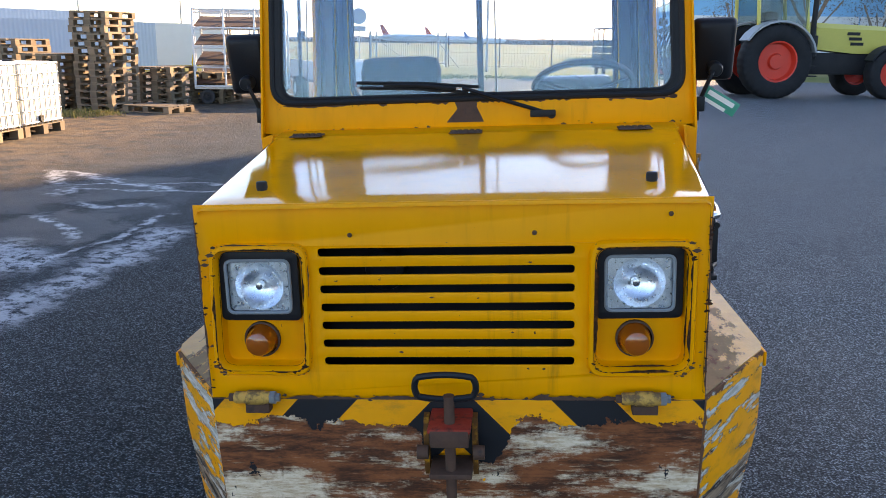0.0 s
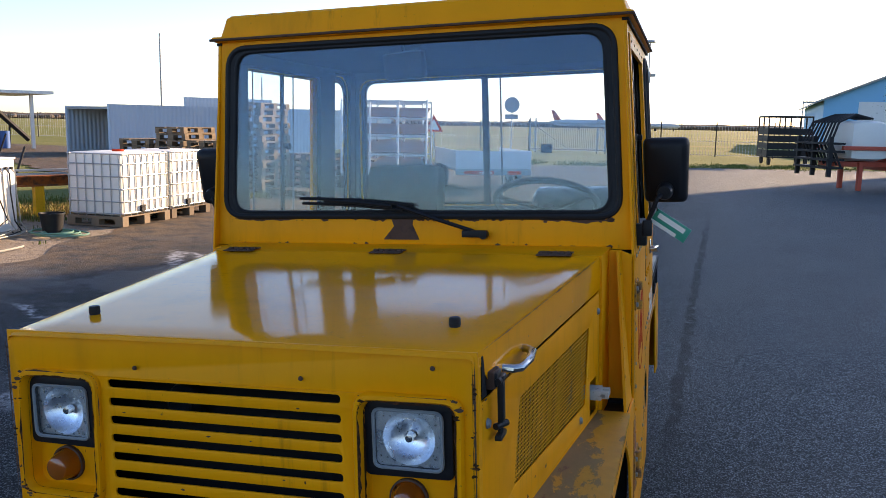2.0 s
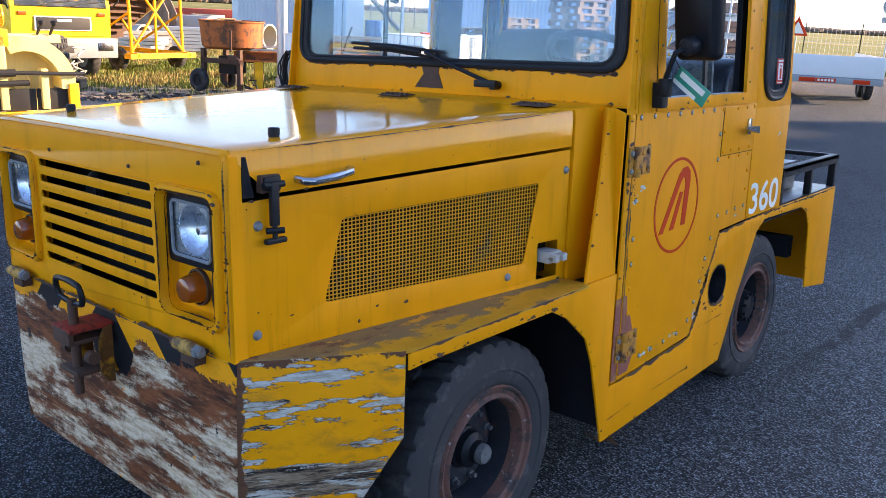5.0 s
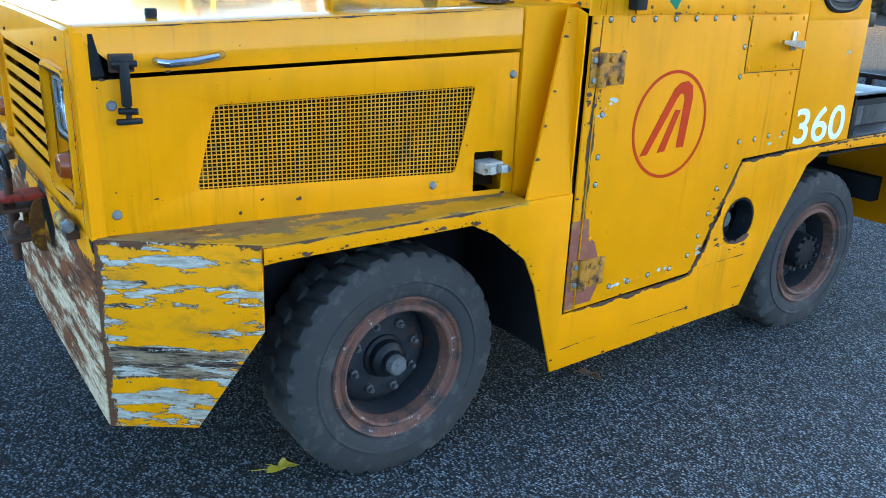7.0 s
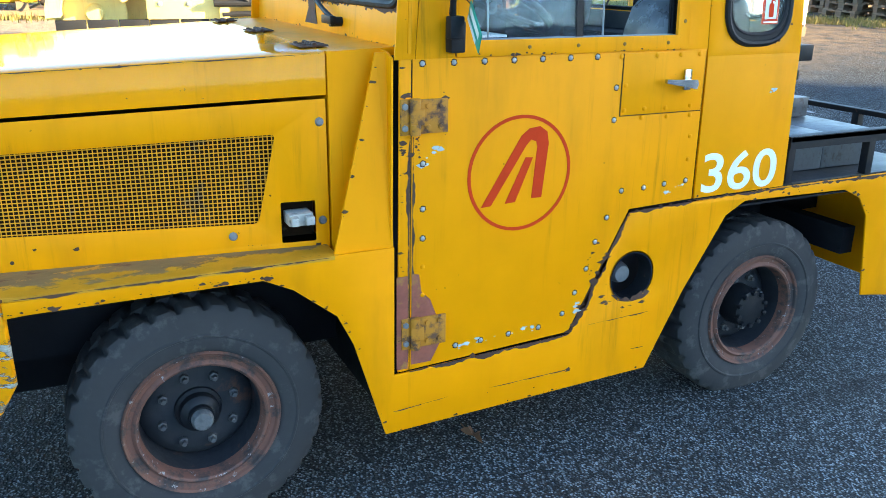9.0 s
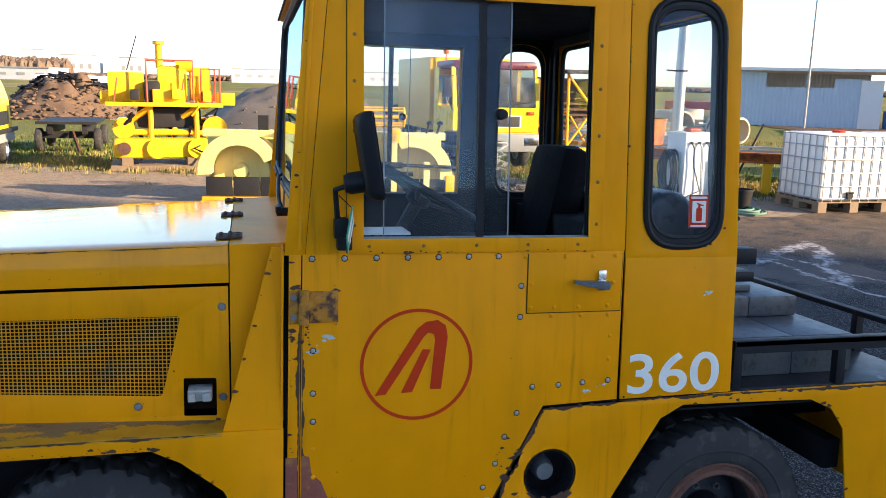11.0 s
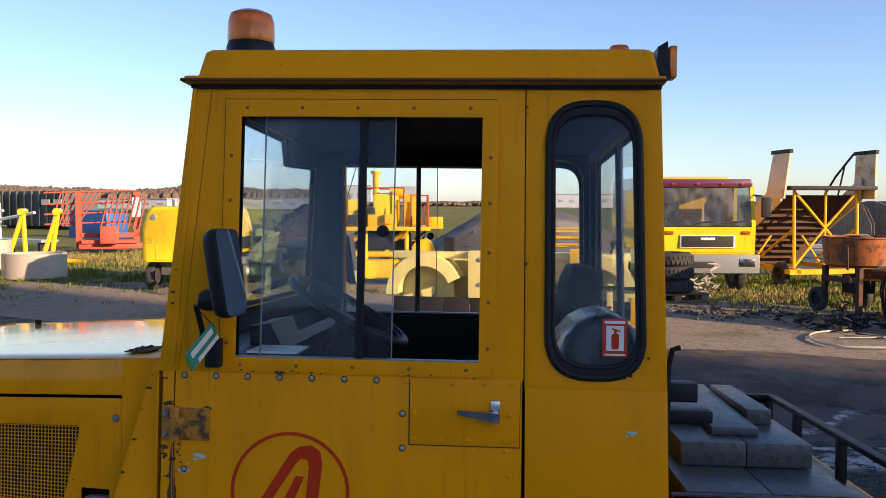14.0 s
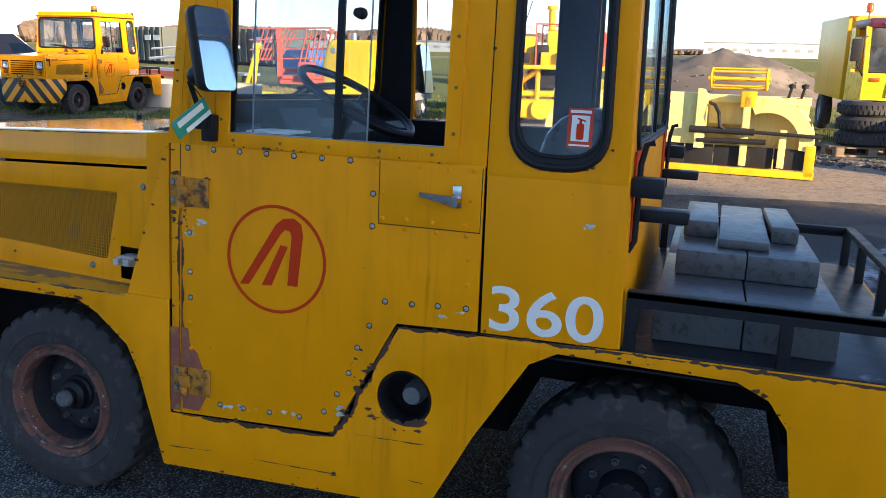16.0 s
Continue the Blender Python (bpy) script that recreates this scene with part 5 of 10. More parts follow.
# rust along the seams of the near and far side
seam = [(1.262, 0.38), (1.776, 0.398), (1.968, 0.758), (2.2, 0.766)]
def rust_band(bm, pts, to, width, seed, side=-1):
    """A ragged strip of rust creeping out from a seam on one side of it."""
    rnd = random.Random(seed)
    for (u0, v0), (u1, v1) in zip(pts, pts[1:]):
        ln = math.hypot(u1 - u0, v1 - v0)
        nu, nv = -(v1 - v0) / ln * side, (u1 - u0) / ln * side
        k = max(2, int(ln / 0.008))
        row = []
        for i in range(k + 1):
            t = i / k
            u, v = u0 + (u1 - u0) * t, v0 + (v1 - v0) * t
            w = width * max(0.08, 0.55 + 0.9 * noise.noise(Vector((u * 14, v * 14, seed))) + 0.5 * noise.noise(Vector((u * 60, v * 60, seed))))
            w *= min(1.0, 6 * t + 0.2, 6 * (1 - t) + 0.2)
            row.append((bm.verts.new(to(u - 0.1 * w * nu, v - 0.1 * w * nv, 0)), bm.verts.new(to(u + w * nu, v + w * nv, 0))))
        for p, q in zip(row, row[1:]):
            bm.faces.new((p[0], p[1], q[1], q[0]))
    return bm


def thin_scratch(bm, a, b, to, seed):
    rust_band(bm, [a, b], to, 0.004, seed)


flakes = rust_line(seam, lambda u, v, n: side_low(u, v, n + 0.0054), 40, 0.007, 11)
low_to = lambda u, v, n: side_low(u, v, n + 0.0047)
rust_band(flakes, [(1.262, 0.379), (1.776, 0.397), (1.966, 0.757), (2.2, 0.765)], low_to, 0.013, 3)
rust_band(flakes, [(1.776, 0.399), (1.90, 0.634)], low_to, 0.02, 4)
rust_band(flakes, [(2.205, 0.770), (3.32, 0.774)], low_to, 0.012, 5)
rust_band(flakes, [(1.2575, 0.40), (1.2655, 1.03)], low_to, 0.010, 8, 1)
rust_band(flakes, [(1.2655, 0.40), (1.2735, 1.03)], lambda u, v, n: side_low(u, v, n + 0.0056), 0.010, 9, -1)
join(flakes, rust_line([(1.245, 1.03), (1.25, 0.93), (1.285, 1.03), (1.288, 0.97)], lambda u, v, n: side_low(u, v, n + 0.0056), 26, 0.007, 10))
rust_band(flakes, [(0.32, 0.7405), (1.05, 0.7405)], low_to, 0.007, 6)
rust_band(flakes, [(2.07, 0.49), (2.05, 0.474), (1.997, 0.468), (1.95, 0.478), (1.925, 0.50)], low_to, 0.02, 7)
for k_, (p_, q_) in enumerate((((1.212, 0.265), (1.38, 0.275)), ((1.514, 0.275), (1.796, 0.28)), ((1.848, 0.416), (2.072, 0.423)), ((2.016, 0.305), (2.065, 0.304)), ((1.882, 0.479), (1.93, 0.481)))):
    thin_scratch(flakes, p_, q_, low_to, 20 + k_)
join(flakes, rust_line([(1.776, 0.398), (1.90, 0.64)], lambda u, v, n: side_low(u, v, n + 0.0054), 14, 0.010, 12))
join(flakes, rust_line([(2.205, 0.772), (3.3, 0.772)], lambda u, v, n: side_low(u, v, n + 0.0048), 30, 0.008, 13))
join(flakes, rust_line([(1.19, 0.205), (2.07, 0.232)], lambda u, v, n: side_low(u, v, n + 0.0048), 12, 0.006, 14))
join(flakes, rust_line([(1.35, 0.25), (1.9, 0.28)], lambda u, v, n: side_low(u, v, n + 0.0048), 3, 0.008, 19))
join(flakes, rust_line([(1.8, 0.45), (1.86, 0.52), (1.83, 0.62), (1.86, 0.68)], lambda u, v, n: side_low(u, v, n + 0.0054), 14, 0.008, 15))
join(flakes, rust_line([(1.25, 1.14), (1.36, 1.03), (1.36, 1.14)], lambda u, v, n: side_low(u, v, n + 0.0054), 30, 0.008, 16))
join(flakes, rust_line([(1.89, 0.50), (1.93, 0.455), (2.07, 0.455)], lambda u, v, n: side_low(u, v, n + 0.0048), 14, 0.006, 17))
# chipped edges of the cover, the gusset and the roof
def cover_edge(u, v, n):
    return (cover_x(u) + 0.001 + n, u, v + cover_z(u))


join(flakes, rust_line([(0.05, -0.006), (1.07, -0.006)], cover_edge, 14, 0.004, 31))
rust_band(flakes, [(0.05, -0.004), (1.07, -0.004)], cover_edge, 0.003, 31)
join(flakes, rust_line([(0.05, -0.105), (1.07, -0.107)], cover_edge, 10, 0.004, 32))
join(flakes, rust_line([(0.05, -0.35), (0.2, -0.40), (1.05, -0.49)], cover_edge, 10, 0.005, 33))
join(flakes, rust_line([(1.064, 0.745), (1.199, 1.23)], lambda u, v, n: (0.774 - (v - 0.742) * 0.074 + n, u, v), 12, 0.006, 34))
join(flakes, rust_line([(1.235, 0.40), (1.245, 1.2), (1.30, 1.97)], lambda u, v, n: ((side_low if v < 1.22 else side_up)(u, v, n + 0.0048)), 24, 0.005, 35))
join(flakes, rust_line([(1.39, 1.226), (2.12, 1.226)], lambda u, v, n: side_up(u, v, n + 0.0105), 22, 0.006, 36))
join(flakes, rust_line([(2.2, 1.21), (2.2, 1.97)], lambda u, v, n: side_up(u, v, n + 0.0048), 14, 0.004, 37))
join(flakes, rust_line([(2.45, 1.224), (2.54, 1.3)], lambda u, v, n: side_up(u, v, n + 0.0048), 9, 0.005, 38))
join(flakes, rust_line([(0.32, 0.708), (0.9, 0.712)], lambda u, v, n: side_low(u, v, n + 0.0048), 40, 0.007, 39))
join(flakes, rust_line([(0.88, 0.712), (1.07, 0.58), (1.11, 0.49), (1.195, 0.21)], lambda u, v, n: side_low(u, v, n + 0.0048), 16, 0.005, 40))
join(flakes, rust_line([(2.4, 0.752), (2.9, 0.748), (3.0, 0.64), (3.04, 0.34)], lambda u, v, n: side_low(u, v, n + 0.0048), 20, 0.006, 41))
fp = lambda u, v, n: (u, FY - 0.0036 - n, v)
edge_brown = surf("dark_edge_rust", (0.035, 0.015, 0.008), 0.85, 0.0, 0.5, 40.0, 120.0, 0.2, ((0.13, 0.045, 0.015), 0.5, 50.0), spec=0.1)
chips = bmesh.new()
for k_, r_ in enumerate(recess):
    cx_, cz_ = sum(p[0] for p in r_) / len(r_), sum(p[1] for p in r_) / len(r_)
    for sc_, d_, w_, sd_ in ((0.945, -0.0185, 0.006, -1), (0.905, 0.002, 0.004, -1)):
        loop_ = [(cx_ + (u - cx_) * (1 + (sc_ - 1) * 1.3), cz_ + (v - cz_) * sc_) for u, v in r_]
        to_ = lambda u, v, n, d=d_: (u, front_to(FY)(u, 0, 0)[1] + d - 0.0012, v)
        rust_band(chips, loop_ + loop_[:1], to_, w_, 80 + k_, sd_)
    loop_ = [(cx_ + (u - cx_) * 0.94, cz_ + (v - cz_) * 0.955) for u, v in r_]
    join(chips, rust_line(loop_ + loop_[:1], lambda u, v, n: (u, front_to(FY)(u, 0, 0)[1] - 0.0192 - n, v), 30, 0.004, 84 + k_))
rust_band(chips, [(0.553, 0.76), (0.5545, 1.18)], fp, 0.0025, 88, -1)
join(chips, rust_line([(0.556, 0.75), (0.557, 1.18)], fp, 45, 0.0045, 89))
join(chips, rust_line([(-0.56, 0.75), (-0.56, 1.18)], fp, 30, 0.0045, 90))
tagged(part("edge_rust", chips, edge_brown, tractor), "chipped rusty edges of the lamp recesses", kind="stuff")
front = rust_line([(-0.56, 1.186), (0.555, 1.186)], lambda u, v, n: (u, 0.0262 - n, v), 12, 0.004, 51)
rust_band(front, [(-0.56, 1.1845), (0.555, 1.1845)], lambda u, v, n: (u, 0.0262 - n, v), 0.003, 51)
join(front, rust_line([(-0.55, 0.745), (0.55, 0.745)], fp, 30, 0.008, 52))
rust_band(front, [(-0.56, 0.7385), (0.555, 0.7385)], fp, 0.012, 52, 1)
rust_band(front, [(0.5595, 0.75), (0.5605, 1.18)], fp, 0.006, 53, 1)
rust_band(front, [(-0.564, 0.75), (-0.565, 1.18)], fp, 0.006, 54, -1)
join(front, rust_line([(-0.55, 0.77), (-0.55, 1.17)], fp, 5, 0.005, 57))
join(front, rust_line([(0.545, 0.77), (0.545, 1.17)], fp, 6, 0.006, 58))
rp = lambda u, v, n: (u, FY - 0.0104 - n, v)
for r in recess:
    cu_, cv_ = sum(p[0] for p in r) / len(r), sum(p[1] for p in r) / len(r)
    loop = [(cu_ + (u - cu_) * 1.02, cv_ + (v - cv_) * 1.015) for u, v in r]
    rust_band(front, loop[12:] + loop[:1], rp, 0.0045, 55)
    join(front, rust_line(loop + loop[:1], rp, 26, 0.005, 56))
for i_ in range(8):
    z_ = 1.104 - 0.0417 * i_
    join(front, rust_line([(-0.29, z_), (0.275, z_)], fp, 3, 0.0035, 60 + i_))
join(front, rust_line([(-0.7, 1.332), (0.7, 1.332)], lambda u, v, n: front_wall(u, v, n + 0.0068), 34, 0.007, 71))
rust_band(front, [(-0.70, 1.3355), (-0.45, 1.3355)], lambda u, v, n: front_wall(u, v, n + 0.0068), 0.008, 73)
rust_band(front, [(0.45, 1.3355), (0.71, 1.3355)], lambda u, v, n: front_wall(u, v, n + 0.0068), 0.010, 74)
join(front, rust_line([(-0.74, 1.246), (0.74, 1.246)], lambda u, v, n: front_wall(u, v, n + 0.0068), 24, 0.006, 72))
tagged(part("front_rust_speckle", front, rust, tractor), kind="stuff")
for ob in both("rust_speckle", flakes, rust):
    tagged(ob, kind="stuff")
pale = rust_line([(1.30, 0.95), (1.33, 0.99), (1.345, 1.0)], lambda u, v, n: side_low(u, v, n + 0.0056), 10, 0.010, 21)
join(pale, rust_line([(1.38, 0.425), (1.66, 0.445)], lambda u, v, n: side_low(u, v, n + 0.0056), 12, 0.012, 22))
join(pale, rust_line([(2.09, 0.80), (2.16, 0.825)], lambda u, v, n: side_low(u, v, n + 0.0056), 9, 0.010, 23))
join(pale, rust_line([(1.80, 0.47), (1.805, 0.5)], lambda u, v, n: side_low(u, v, n + 0.0056), 6, 0.010, 24))
join(pale, rust_line([(2.46, 1.085), (2.485, 1.095)], lambda u, v, n: side_low(u, v, n + 0.0046), 7, 0.006, 25))
tagged(part("primer_speckle", pale, surf("bare_primer", PRIMER, 0.6, 0.0, 0.2, 30.0, 90.0, 0.1), tractor), "bare primer spots", kind="stuff")

# corner posts and quarter panels with their tall round-ended windows
both("front_post", plate([(1.228, 1.2225), (1.278, 1.2225), (1.347, 1.99), (1.298, 1.99)], (), 0.008, side_up, 0.002), yellow)
qwin = rounded([(2.262, 1.232), (2.506, 1.232), (2.488, 1.944), (2.256, 1.944)], 0.105, 8)
both("quarter_panel", plate([(2.204, 1.2), (2.565, 1.2), (2.540, 1.995), (2.198, 1.995)], [qwin], 0.008, side_up, 0.002), yellow, "yellow cab corner with a tall window")
both("quarter_lower", plate([(2.209, 0.774), (2.57, 0.778), (2.565, 1.2), (2.204, 1.2)], (), 0.008, side_low, 0.0005), yellow)
both("quarter_lining", plate([(2.204, 1.2), (2.565, 1.2), (2.540, 1.995), (2.198, 1.995)], [qwin], 0.004, lambda u, v, n: side_up(u, v, n - 0.014)), black_inside)
bm, inner = seal("seal", qwin, side_up, 0.010, 0.026)
both("quarter_seal", bm, rubber, "black rubber window seal")
for ob in both("quarter_window", plate(inner, (), 0.004, side_up), glass_side, "tall cab corner window"):
    ob.visible_shadow = False
# sticker with an extinguisher sign
st = lambda u, v, n: (side_up(u, v, 0)[0] - 0.0005 + n, u, v)
sticker = part("sticker", plate(rect(2.401, 2.465, 1.286, 1.384, 0.002), (), 0.001, st), red_paint, tractor, "red and white extinguisher sticker")
st2 = lambda u, v, n: (side_up(u, v, 0)[0] + 0.0012 + n, u, v)
bm = plate(rect(2.411, 2.456, 1.302, 1.366), (), 0.0008, st2)
join(bm, plate(rect(2.407, 2.459, 1.372, 1.379), (), 0.0008, st2))
join(bm, plate(rect(2.407, 2.459, 1.290, 1.294), (), 0.0008, st2))
part("sticker_field", bm, white_paint, sticker)
st3 = lambda u, v, n: (side_up(u, v, 0)[0] + 0.0024 + n, u, v)
bm = plate(rect(2.424, 2.443, 1.306, 1.346, 0.005), (), 0.0006, st3)
join(bm, plate(rect(2.430, 2.437, 1.345, 1.357), (), 0.0006, st3))
join(bm, plate([(2.424, 1.357), (2.447, 1.35), (2.447, 1.354), (2.426, 1.361)], (), 0.0006, st3))
part("sticker_sign", bm, red_paint, sticker)
# fleet number
num = lettering("360", 0.176, lambda x, y, n: (SIDE + 0.0046 + n * 0.5, 2.228 + x * 1.0, 0.7905 + y), 0.0006, 0.0022)
us = [v.co.y for v in num.verts]
k = 0.302 / (max(us) - min(us))
u0 = min(us)
for v in num.verts:
    v.co.y = 2.2305 + (v.co.y - u0) * k
    v.co.z = 0.785 + (v.co.z - 0.785) * 0.97 - (v.co.y - 2.23) * 0.01
part("fleet_number", num, white_paint, tractor, "white painted number 360")

# rear wall with a wide window in two panes
def rear_wall(u, v, n):
    return (-u, 2.563 - (v - 1.2) * 0.028 + n, v)


rw = rounded([(-0.67, 1.285), (0.705, 1.285), (0.685, 1.93), (-0.645, 1.93)], 0.07, 6)
part("rear_wall", plate([(-0.778, 0.78), (0.778, 0.78), (0.778, 1.2), (0.742, 1.995), (-0.742, 1.995), (-0.778, 1.2)], [rw], 0.01, rear_wall, 0.002), yellow, tractor)
part("rear_lining", plate([(-0.76, 0.78), (0.76, 0.78), (0.76, 1.2), (0.726, 1.985), (-0.726, 1.985), (-0.76, 1.2)], [rw], 0.006, lambda u, v, n: rear_wall(u, v, n - 0.03)), cab_lining, tractor)
bm, inner = seal("seal", rw, rear_wall, 0.010, 0.024)
part("rear_seal", bm, rubber, tractor)
part("rear_window", plate(inner, (), 0.004, rear_wall), glass_rear, tractor, "dusty rear window").visible_shadow = False
part("rear_divider", plate(rect(0.012, 0.042, 1.285, 1.93), (), 0.02, rear_wall), black_inside, tractor)
part("pane_edge", plate(rect(-0.055, -0.047, 1.30, 1.915), (), 0.006, rear_wall), grey_plastic, tractor)

# roof: rain lip and tapered cap
bm = bmesh.new()
loops = []
for z, dx, y0, y1 in ((1.992, 0.755, 1.288, 2.548), (1.998, 0.772, 1.276, 2.556), (2.012, 0.772, 1.276, 2.556), (2.016, 0.752, 1.308, 2.543), (2.084, 0.730, 1.320, 2.530), (2.093, 0.718, 1.330, 2.520)):
    loops.append([bm.verts.new((x, y, z)) for x, y in rounded([(-dx, y0), (dx, y0), (dx, y1), (-dx, y1)], 0.02, 3)])
for a, b in zip(loops, loops[1:]):
    for i in range(len(a)):
        bm.faces.new((a[i], a[(i + 1) % len(a)], b[(i + 1) % len(a)], b[i]))
bm.faces.new(loops[-1])
bm.faces.new(loops[0][::-1])
part("roof", bm, yellow, tractor, "yellow cab roof with a rusty rain lip")
bm = bmesh.new()
tube(bm, [(0.773, 1.278, 2.001), (0.773, 2.553, 2.001)], 0.005, 6)
tube(bm, [(-0.773, 1.275, 2.001), (0.773, 1.275, 2.001)], 0.005, 6)
part("rain_lip", bm, rust, tractor)
for s in (1, -1):
    bm = bmesh.new()
    hull(bm, [(s * x, y, z) for x in (0.735, 0.7565) for y in (1.295, 2.545) for z in (1.9815, 1.9915)])
    part("gutter_seam", bm, black_inside, tractor)
part("roof_lining", boxes((-0.72, 0.72, 1.33, 2.51, 1.965, 1.985)), black_inside, tractor)
# dark lining of the posts
for s in (1, -1):
    for y0, y1, z0, z1 in ((2.09, 2.25, 1.2, 1.97), (2.5, 2.545, 1.2, 1.97), (1.33, 1.425, 1.92, 1.97), (1.425, 2.1, 1.92, 1.97), (2.25, 2.5, 1.95, 1.97)):
        for z, zz in ((z0, z1),):
            xa, xb = SIDE - (z - 1.2) * 0.047 - 0.045, SIDE - (zz - 1.2) * 0.047 - 0.045
            bm = bmesh.new()
            hull(bm, [(s * (x + d), y, h) for x, h in ((xa, z), (xb, zz)) for d in (0, 0.02) for y in (y0, y1)])
            part("window_lining", bm, black_inside, tractor)
    part("door_lining", boxes((min(s * 0.735, s * 0.76), max(s * 0.735, s * 0.76), 1.28, 2.54, 0.76, 1.235)), black_inside, tractor)
    bm = bmesh.new()
    hull(bm, [(s * x, y, z) for x, y, z in ((0.74, 1.285, 1.22), (0.715, 1.285, 1.22), (0.70, 1.325, 1.97), (0.725, 1.325, 1.97), (0.74, 1.40, 1.22), (0.72, 1.42, 1.97))])
    part("corner_lining", bm, black_inside, tractor)

# inside: floor, dash, seats, wheel, engine hump
part("cab_floor", boxes((-0.74, 0.74, 1.29, 2.54, 0.745, 0.77)), black_inside, tractor)
bm = bmesh.new()
hull(bm, [(s * 0.72, y, z) for s in (1, -1) for y, z in ((1.285, 1.245), (1.285, 1.0), (1.44, 1.0), (1.46, 1.23), (1.44, 1.262), (1.30, 1.275))])
dash = part("dashboard", bm, plastic, tractor, "black dashboard")
bm = bmesh.new()
hull(bm, [(x, y, z) for x in (0.29, 0.54) for y, z in ((1.40, 1.26), (1.40, 1.32), (1.46, 1.33), (1.50, 1.25))])
part("instrument_hood", bm, plastic, dash)
part("paper", boxes((0.56, 0.70, 1.44, 1.58, 1.262, 1.268)), white_paint, tractor, "white paper on the door shelf")
part("rear_shelf", boxes((-0.72, 0.72, 2.36, 2.53, 0.77, 1.22), bev=0.01), black_inside, tractor)


def seat(cx, back_y, top, w, tilt):
    bm = bmesh.new()
    box(bm, cx - w / 2, cx + w / 2, back_y - 0.42, back_y + 0.04, 1.0, 1.10, 0.04)
    base = part("seat", bm, seat_vinyl, tractor, "black vinyl seat")
    bm = bmesh.new()
    box(bm, -w / 2, w / 2, -0.075, 0.075, 0, top - 1.06, 0.065, pose(cx, back_y - 0.02, 1.07, tilt, 0, 0))
    part("seat_back", bm, seat_vinyl, base)
    bm = bmesh.new()
    box(bm, cx - w / 2 + 0.05, cx + w / 2 - 0.05, back_y - 0.36, back_y, 0.77, 1.0)
    part("seat_base", bm, black_steel, base)


part("driver_cushion", boxes((0.18, 0.56, 1.84, 2.24, 1.0, 1.10), bev=0.04), seat_vinyl, tractor, "black vinyl driver's seat cushion")
seat(-0.42, 2.40, 1.495, 0.40, -12)
# rounded vinyl backrest shell of the driver's seat in the rear corner
bm = bmesh.new()
arc = [(2.262, 0.9), (2.272, 1.12), (2.29, 1.24), (2.315, 1.31), (2.35, 1.35), (2.395, 1.374), (2.44, 1.382), (2.48, 1.372), (2.51, 1.345), (2.524, 1.30), (2.53, 0.9)]
rows = [[bm.verts.new((x, 2.42 + (y - 2.42) * k, 0.9 + (z - 0.9) * (0.5 + 0.5 * k))) for y, z in arc] for x, k in ((0.24, 0.9), (0.26, 1.0), (0.58, 1.0), (0.605, 0.97), (0.615, 0.9))]
for a, b in zip(rows, rows[1:]):
    for i in range(len(a) - 1):
        bm.faces.new((a[i], a[i + 1], b[i + 1], b[i]))
bm.faces.new(rows[0])
bm.faces.new(rows[-1][::-1])
part("jump_seat_back", bm, surf("glossy_dark_vinyl", (0.03, 0.034, 0.04), 0.3, 0.0, 0.2, 8.0, 160.0, 0.12, spec=0.5), tractor, "glossy dark vinyl backrest shell of the driver's seat", 50)
m = Matrix.Translation((0.42, 1.672, 1.362)) @ Vector((0, 0.487, 0.873)).to_track_quat("Z", "Y").to_matrix().to_4x4()
bm = bmesh.new()
tube(bm, [m @ Vector((0.195 * math.cos(a), 0.195 * math.sin(a), 0)) for a in [2 * math.pi * i / 40 for i in range(40)]], 0.013, 10, True)
steer = part("steering_wheel", bm, plastic, tractor, "thin black steering wheel")
bm = bmesh.new()
for a in (0.3, math.pi - 0.3, -math.pi / 2):
    tube(bm, [m @ Vector((0.03 * math.cos(a), 0.03 * math.sin(a), -0.03)), m @ Vector((0.19 * math.cos(a), 0.19 * math.sin(a), 0))], 0.009, 6)
lathe(bm, [(0, -0.01), (0.035, -0.015), (0.04, -0.04), (0.02, -0.05), (0.02, -0.35)], m, 18)
part("steering_column", bm, plastic, steer)
bm = bmesh.new()
m = pose(-0.05, 1.405, 1.885, 8, 0, -25)
box(bm, -0.10, 0.10, -0.016, 0.012, -0.05, 0.05, 0.012, m)
cyl(bm, (-0.05, 1.40, 1.93), (-0.05, 1.37, 1.965), 0.006)
inm = part("inner_mirror", bm, plastic, tractor, "small black inside mirror")
bm = bmesh.new()
box(bm, -0.09, 0.09, 0.0125, 0.0135, -0.042, 0.042, 0, m)
part("inner_mirror_glass", bm, mirror_mat, inm)
